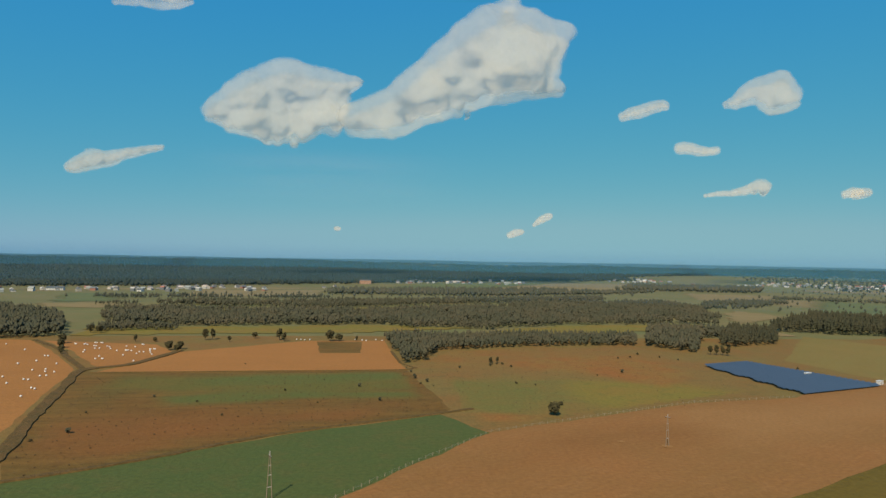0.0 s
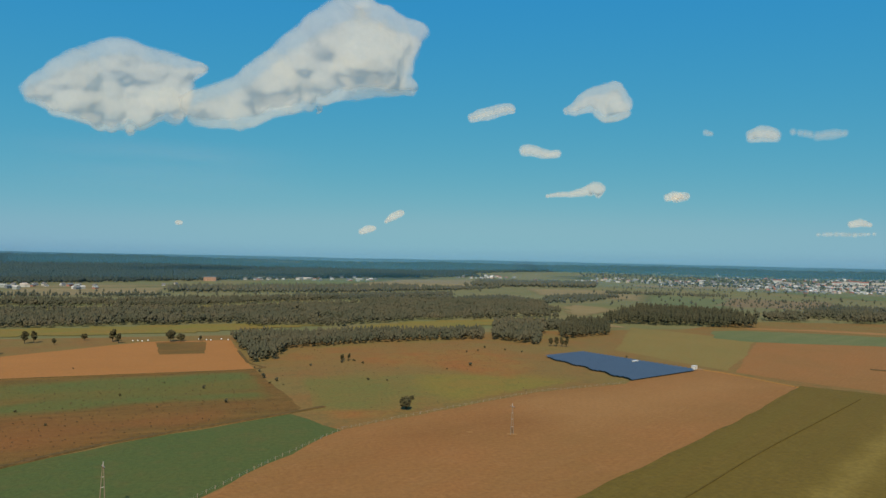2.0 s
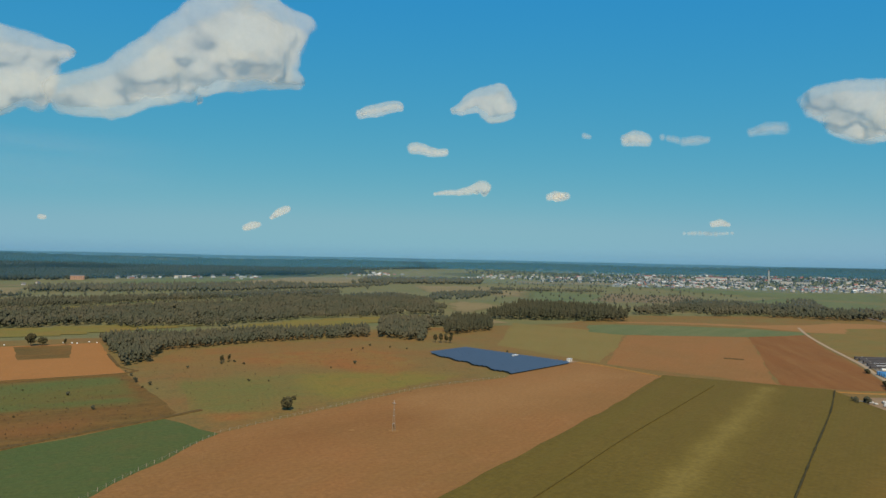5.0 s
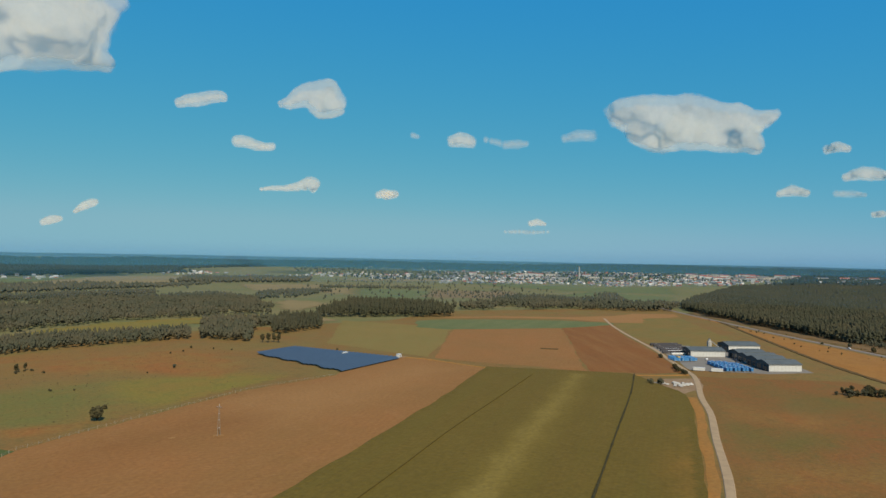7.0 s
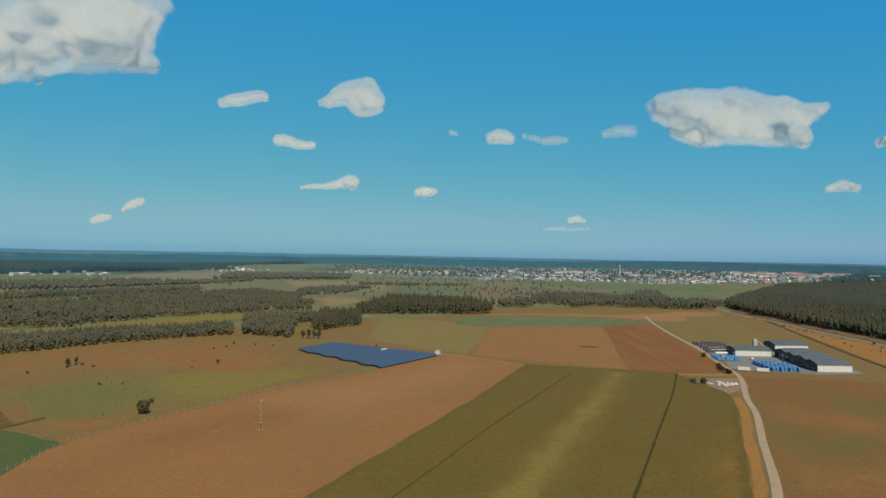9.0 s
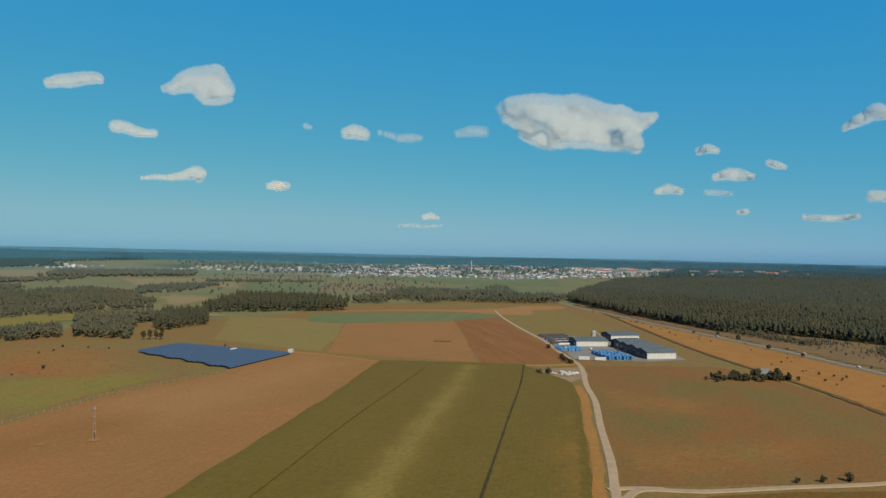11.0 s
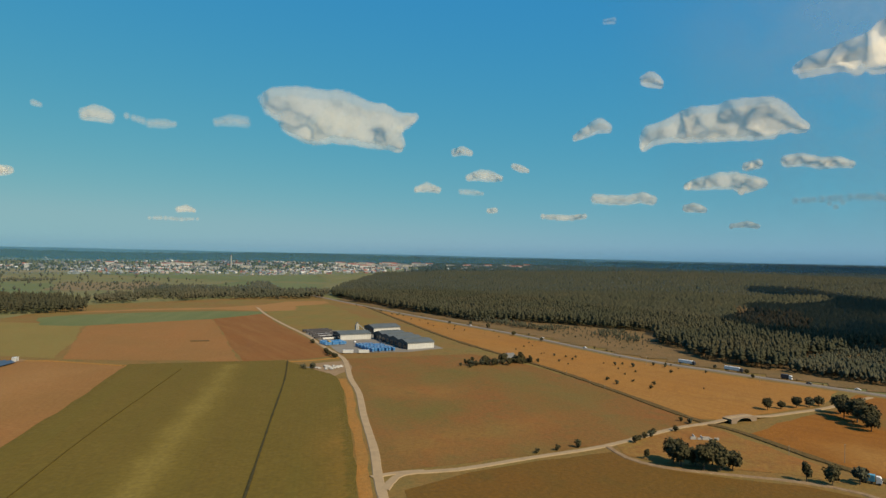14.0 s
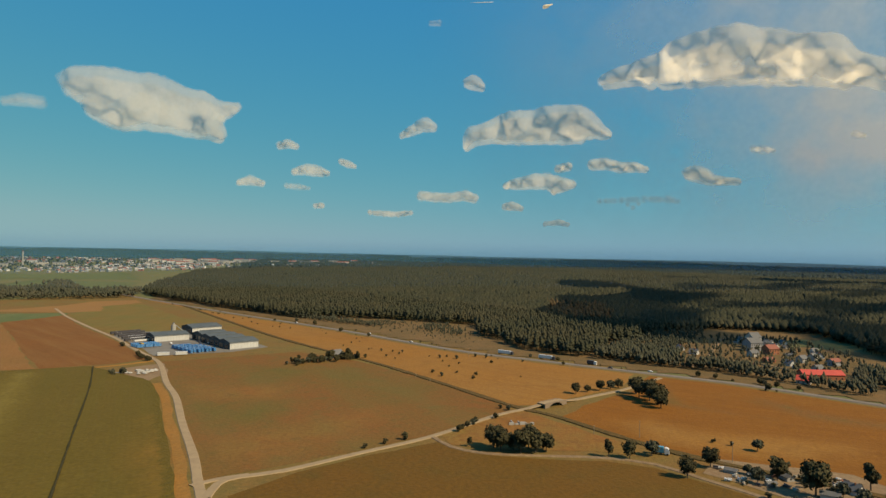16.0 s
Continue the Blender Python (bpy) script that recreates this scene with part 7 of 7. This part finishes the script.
for k in range(44):
    x, y = 310 + rng.uniform(-14, 12), -98 + rng.uniform(-34, 24)
    base = new("scrap_pile")
    bm = bmesh.new()
    for j in range(5):
        L, W, H = rng.uniform(0.6, 2.4), rng.uniform(0.3, 1.2), rng.uniform(0.2, 0.9)
        box(bm, -L / 2, -W / 2, 0, L / 2, W / 2, H)
        bmesh.ops.transform(bm, matrix=pose(rng.uniform(-1.2, 1.2), rng.uniform(-1.2, 1.2), 0, 0, rng.uniform(-8, 8), rng.uniform(0, 180)), verts=bm.verts[-8:])
    part("boards", bm, rng.choice((PALLET, CONCRETE_GREY, BRICK_WALL, WHITE_PAINT, DARK_STACK)), base)
    base.matrix_world = turned(x, y, rng.uniform(-1, 1), 1.0, 0.6)
    tagged(base, "pile of scrap boards in the farmyard", "pile", "scrap piles")

# rubble plot
for k in range(16):
    x, y = 460 + rng.uniform(-14, 10), 317 + rng.uniform(-9, 9)
    bm = bmesh.new()
    bmesh.ops.create_icosphere(bm, subdivisions=2, radius=rng.uniform(1.0, 2.6))
    for v in bm.verts:
        v.co *= rng.uniform(0.75, 1.2)
        v.co.z = max(v.co.z * 0.6, -0.1)
    tagged(part("rubble_block", bm, CONCRETE_GREY), "pale heap of concrete rubble on dirt", "rubble", "rubble heaps").location = (x, y, 0.6)
put_house(4, 442, 327, -35, 0.5, label="tiny white shed on the dirt plot")

# ruin beside the track
ruin = new("ruin")
for k, (x, w, hgt) in enumerate([(0, 3.0, 1.8), (3.6, 2.0, 1.2), (6.2, 3.4, 2.2), (10.2, 1.6, 1.0), (12.4, 2.4, 1.7)]):
    part("wall_piece", boxes((x, 0, -0.2, x + w, 0.6, 0.7 * hgt), bevel=0.06), CONCRETE_GREY, ruin)
for k in range(3):
    part("cross_wall", boxes((4 * k + 2, 0.6, -0.2, 4 * k + 2.5, 5 - k, 1.6 - 0.3 * k), bevel=0.06), CONCRETE_GREY, ruin)
ruin.matrix_world = turned(375, 26, 0.35, -0.94, 0.3)
tagged(ruin, "broken white walls of a ruined shed", "ruin")

# bridge over the railway ditch
bridge = new("bridge")
for s in (-1, 1):
    bm = bmesh.new()
    outline = [(-11, 0.2), (-6.5, 0.2)] + [(-6.5 * math.cos(a), 0.2 + 2.6 * math.sin(a)) for a in (0.4, 0.8, 1.2, 1.57, 1.94, 2.34, 2.74)] + [(6.5, 0.2), (11, 0.2), (11, 2.9), (8, 3.4), (-8, 3.4), (-11, 2.9)]
    poly(bm, outline, s * 3.0 - 0.3, s * 3.0 + 0.3)
    part("parapet", bm, PYLON_GREY, bridge, "pale arched concrete side")
part("deck", boxes((-11, -2.7, 2.75, 11, 2.7, 2.95)), CONCRETE, bridge)
bridge.matrix_world = turned(434, 4, 0.80, -0.60, 0.0)
tagged(bridge, "pale concrete arch bridge over the ditch", "bridge")

# ---- far settlements ----
rng = random.Random(31)
for x, y in [(-958, 1723), (-903, 1713), (-844, 1795), (-819, 1871), (-795, 1898), (-765, 1927), (-739, 1938), (-710, 1948), (-693, 1973), (-679, 1997), (-657, 2003), (-642, 2011), (-627, 1983), (-551, 2008), (-513, 1986), (-351, 2084), (-325, 2117), (-159, 2600), (-116, 2620), (-76, 2637), (121, 2882), (176, 2908), (212, 2921), (-601, 2028), (-581, 1998), (-724, 1913), (-775, 1888)]:
    put_house(rng.choice((1, 1, 2, 2, 2, 4)), x + rng.uniform(-8, 8), y + rng.uniform(-10, 10), rng.uniform(-60, 60), rng.uniform(0.9, 1.2), "far village houses")
big = house("barn", 40, 16, 6, 4, WHITE_WALL, STEEL_ROOF, "long white barn at the forest's foot", "barn", 6, False)
big.matrix_world = turned(-984, 1733, 1, 0.2)
tower = house("brick_hall", 40, 24, 13, 1.5, GABLE_BRICK, GREY_ROOF, "large orange brick hall before the forest", "hall", 8, False)
tower.matrix_world = turned(-280, 2476, 1, 0.05)
blocks = [house("apartment_block", 52, 14, 15, 1.2, PLASTER, GREY_ROOF, "long pale apartment block in the far town", "apartment block", 9, False),
          house("apartment_block", 38, 14, 15, 3.0, WHITE_WALL, RED_ROOF, "white apartment block with red roof", "apartment block", 7, False)]
for k in range(46):
    head, dist = rng.uniform(56, 72) if k % 3 else rng.uniform(38, 60), rng.uniform(2950, 3700)
    x, y = dist * math.sin(radians(head)), dist * math.cos(radians(head))
    m = Matrix.Translation((x, y, float(ground_z(x, y)) - 0.5)) @ Matrix.Rotation(radians(rng.uniform(-75, -35)), 4, "Z")
    if k < 2:
        blocks[k].matrix_basis = m
        blocks[k]["group"] = "town blocks"
    else:
        copy_thing(blocks[k % 2], m)
for k in range(250):
    head = rng.uniform(30, 74)
    dist = 2620 + 1400 * rng.random() ** 1.5 + (0 if head > 48 else 300)
    x, y = dist * math.sin(radians(head)), dist * math.cos(radians(head))
    put_house(rng.choice((0, 1, 2, 2, 2, 1, 2)), x, y, rng.uniform(-80, 10), rng.uniform(1.0, 1.4), "town houses")


def speckle_mat():
    m, nodes, links, bsdf = node_mat("far house walls and roofs")
    geo = nodes.new("ShaderNodeNewGeometry")
    ramp = nodes.new("ShaderNodeValToRGB")
    ramp.color_ramp.interpolation = "CONSTANT"
    for k, (at, c) in enumerate([(0.0, (0.38, 0.36, 0.33)), (0.2, (0.24, 0.25, 0.23)), (0.45, (0.12, 0.125, 0.13)), (0.68, (0.26, 0.11, 0.075)), (0.82, (0.40, 0.33, 0.27)), (0.95, (0.55, 0.53, 0.50))]):
        el = ramp.color_ramp.elements[k] if k < 2 else ramp.color_ramp.elements.new(at)
        el.position, el.color = at, (*c, 1)
    links.new(geo.outputs["Random Per Island"], ramp.inputs[0])
    links.new(ramp.outputs[0], bsdf.inputs["Base Color"])
    bsdf.inputs["Roughness"].default_value = 0.9
    return m


def far_houses(name, count, heads, dists, power, label, seed):
    """Very many small far houses as one joined mesh: a body and a gable roof each."""
    rr = random.Random(seed)
    verts, faces = [], []
    for k in range(count):
        a = radians(rr.uniform(*heads))
        d = dists[0] + (dists[1] - dists[0]) * rr.random() ** power
        x, y = d * math.sin(a), d * math.cos(a)
        if float(wobble(x, y, 300, 6.0)) < -0.25:
            continue
        z = float(ground_z(x, y)) - 0.5
        L, W, E, R = rr.uniform(9, 17), rr.uniform(8, 11), rr.uniform(3.5, 8), rr.uniform(2, 4)
        t = rr.uniform(0, 3.14)
        c, s_ = math.cos(t), math.sin(t)
        b = len(verts)
        for u in (-L / 2, L / 2):
            for v, h_ in ((-W / 2, 0), (W / 2, 0), (W / 2, E), (-W / 2, E)):
                verts.append((x + u * c - v * s_, y + u * s_ + v * c, z + h_))
        faces += [(b, b + 1, b + 2, b + 3), (b + 4, b + 7, b + 6, b + 5), (b, b + 3, b + 7, b + 4), (b + 1, b + 5, b + 6, b + 2)]
        b = len(verts)
        for u in (-L / 2 - 0.4, L / 2 + 0.4):
            for v, h_ in ((-W / 2 - 0.5, E - 0.2), (W / 2 + 0.5, E - 0.2), (0, E + R)):
                verts.append((x + u * c - v * s_, y + u * s_ + v * c, z + h_))
        faces += [(b, b + 1, b + 2), (b + 3, b + 5, b + 4), (b, b + 2, b + 5, b + 3), (b + 1, b + 4, b + 5, b + 2)]
    ob = mesh_object(name, verts, faces, speckle_mat())
    tagged(ob, label, "town", kind="stuff")


far_houses("town_houses", 1150, (36, 74), (2600, 4000), 1.3, "dense white, grey and red houses of a far town", 61)
far_houses("village_row", 50, (-33, -14), (1880, 2080), 1.0, "row of small pale houses below the forest", 62)
far_houses("village_row", 60, (-9, 8), (2600, 2950), 1.0, "pale houses along the far forest edge", 63)
far_houses("hill_village", 120, (14, 34), (3150, 3500), 1.0, "far hillside village of pale houses", 64)
stack_ = new("factory_chimney")
part("shaft", cone(bmesh.new(), 0, 0, 0, 62, 3.6, 2.2, 14), CONCRETE_GREY, stack_)
part("rim", cone(bmesh.new(), 0, 0, 60, 62.5, 2.7, 2.7, 14), BRICK_WALL, stack_)
stack_.matrix_world = turned(2280, 2089, 1, 0)
tagged(stack_, "tall grey chimney standing over the town", "chimney")
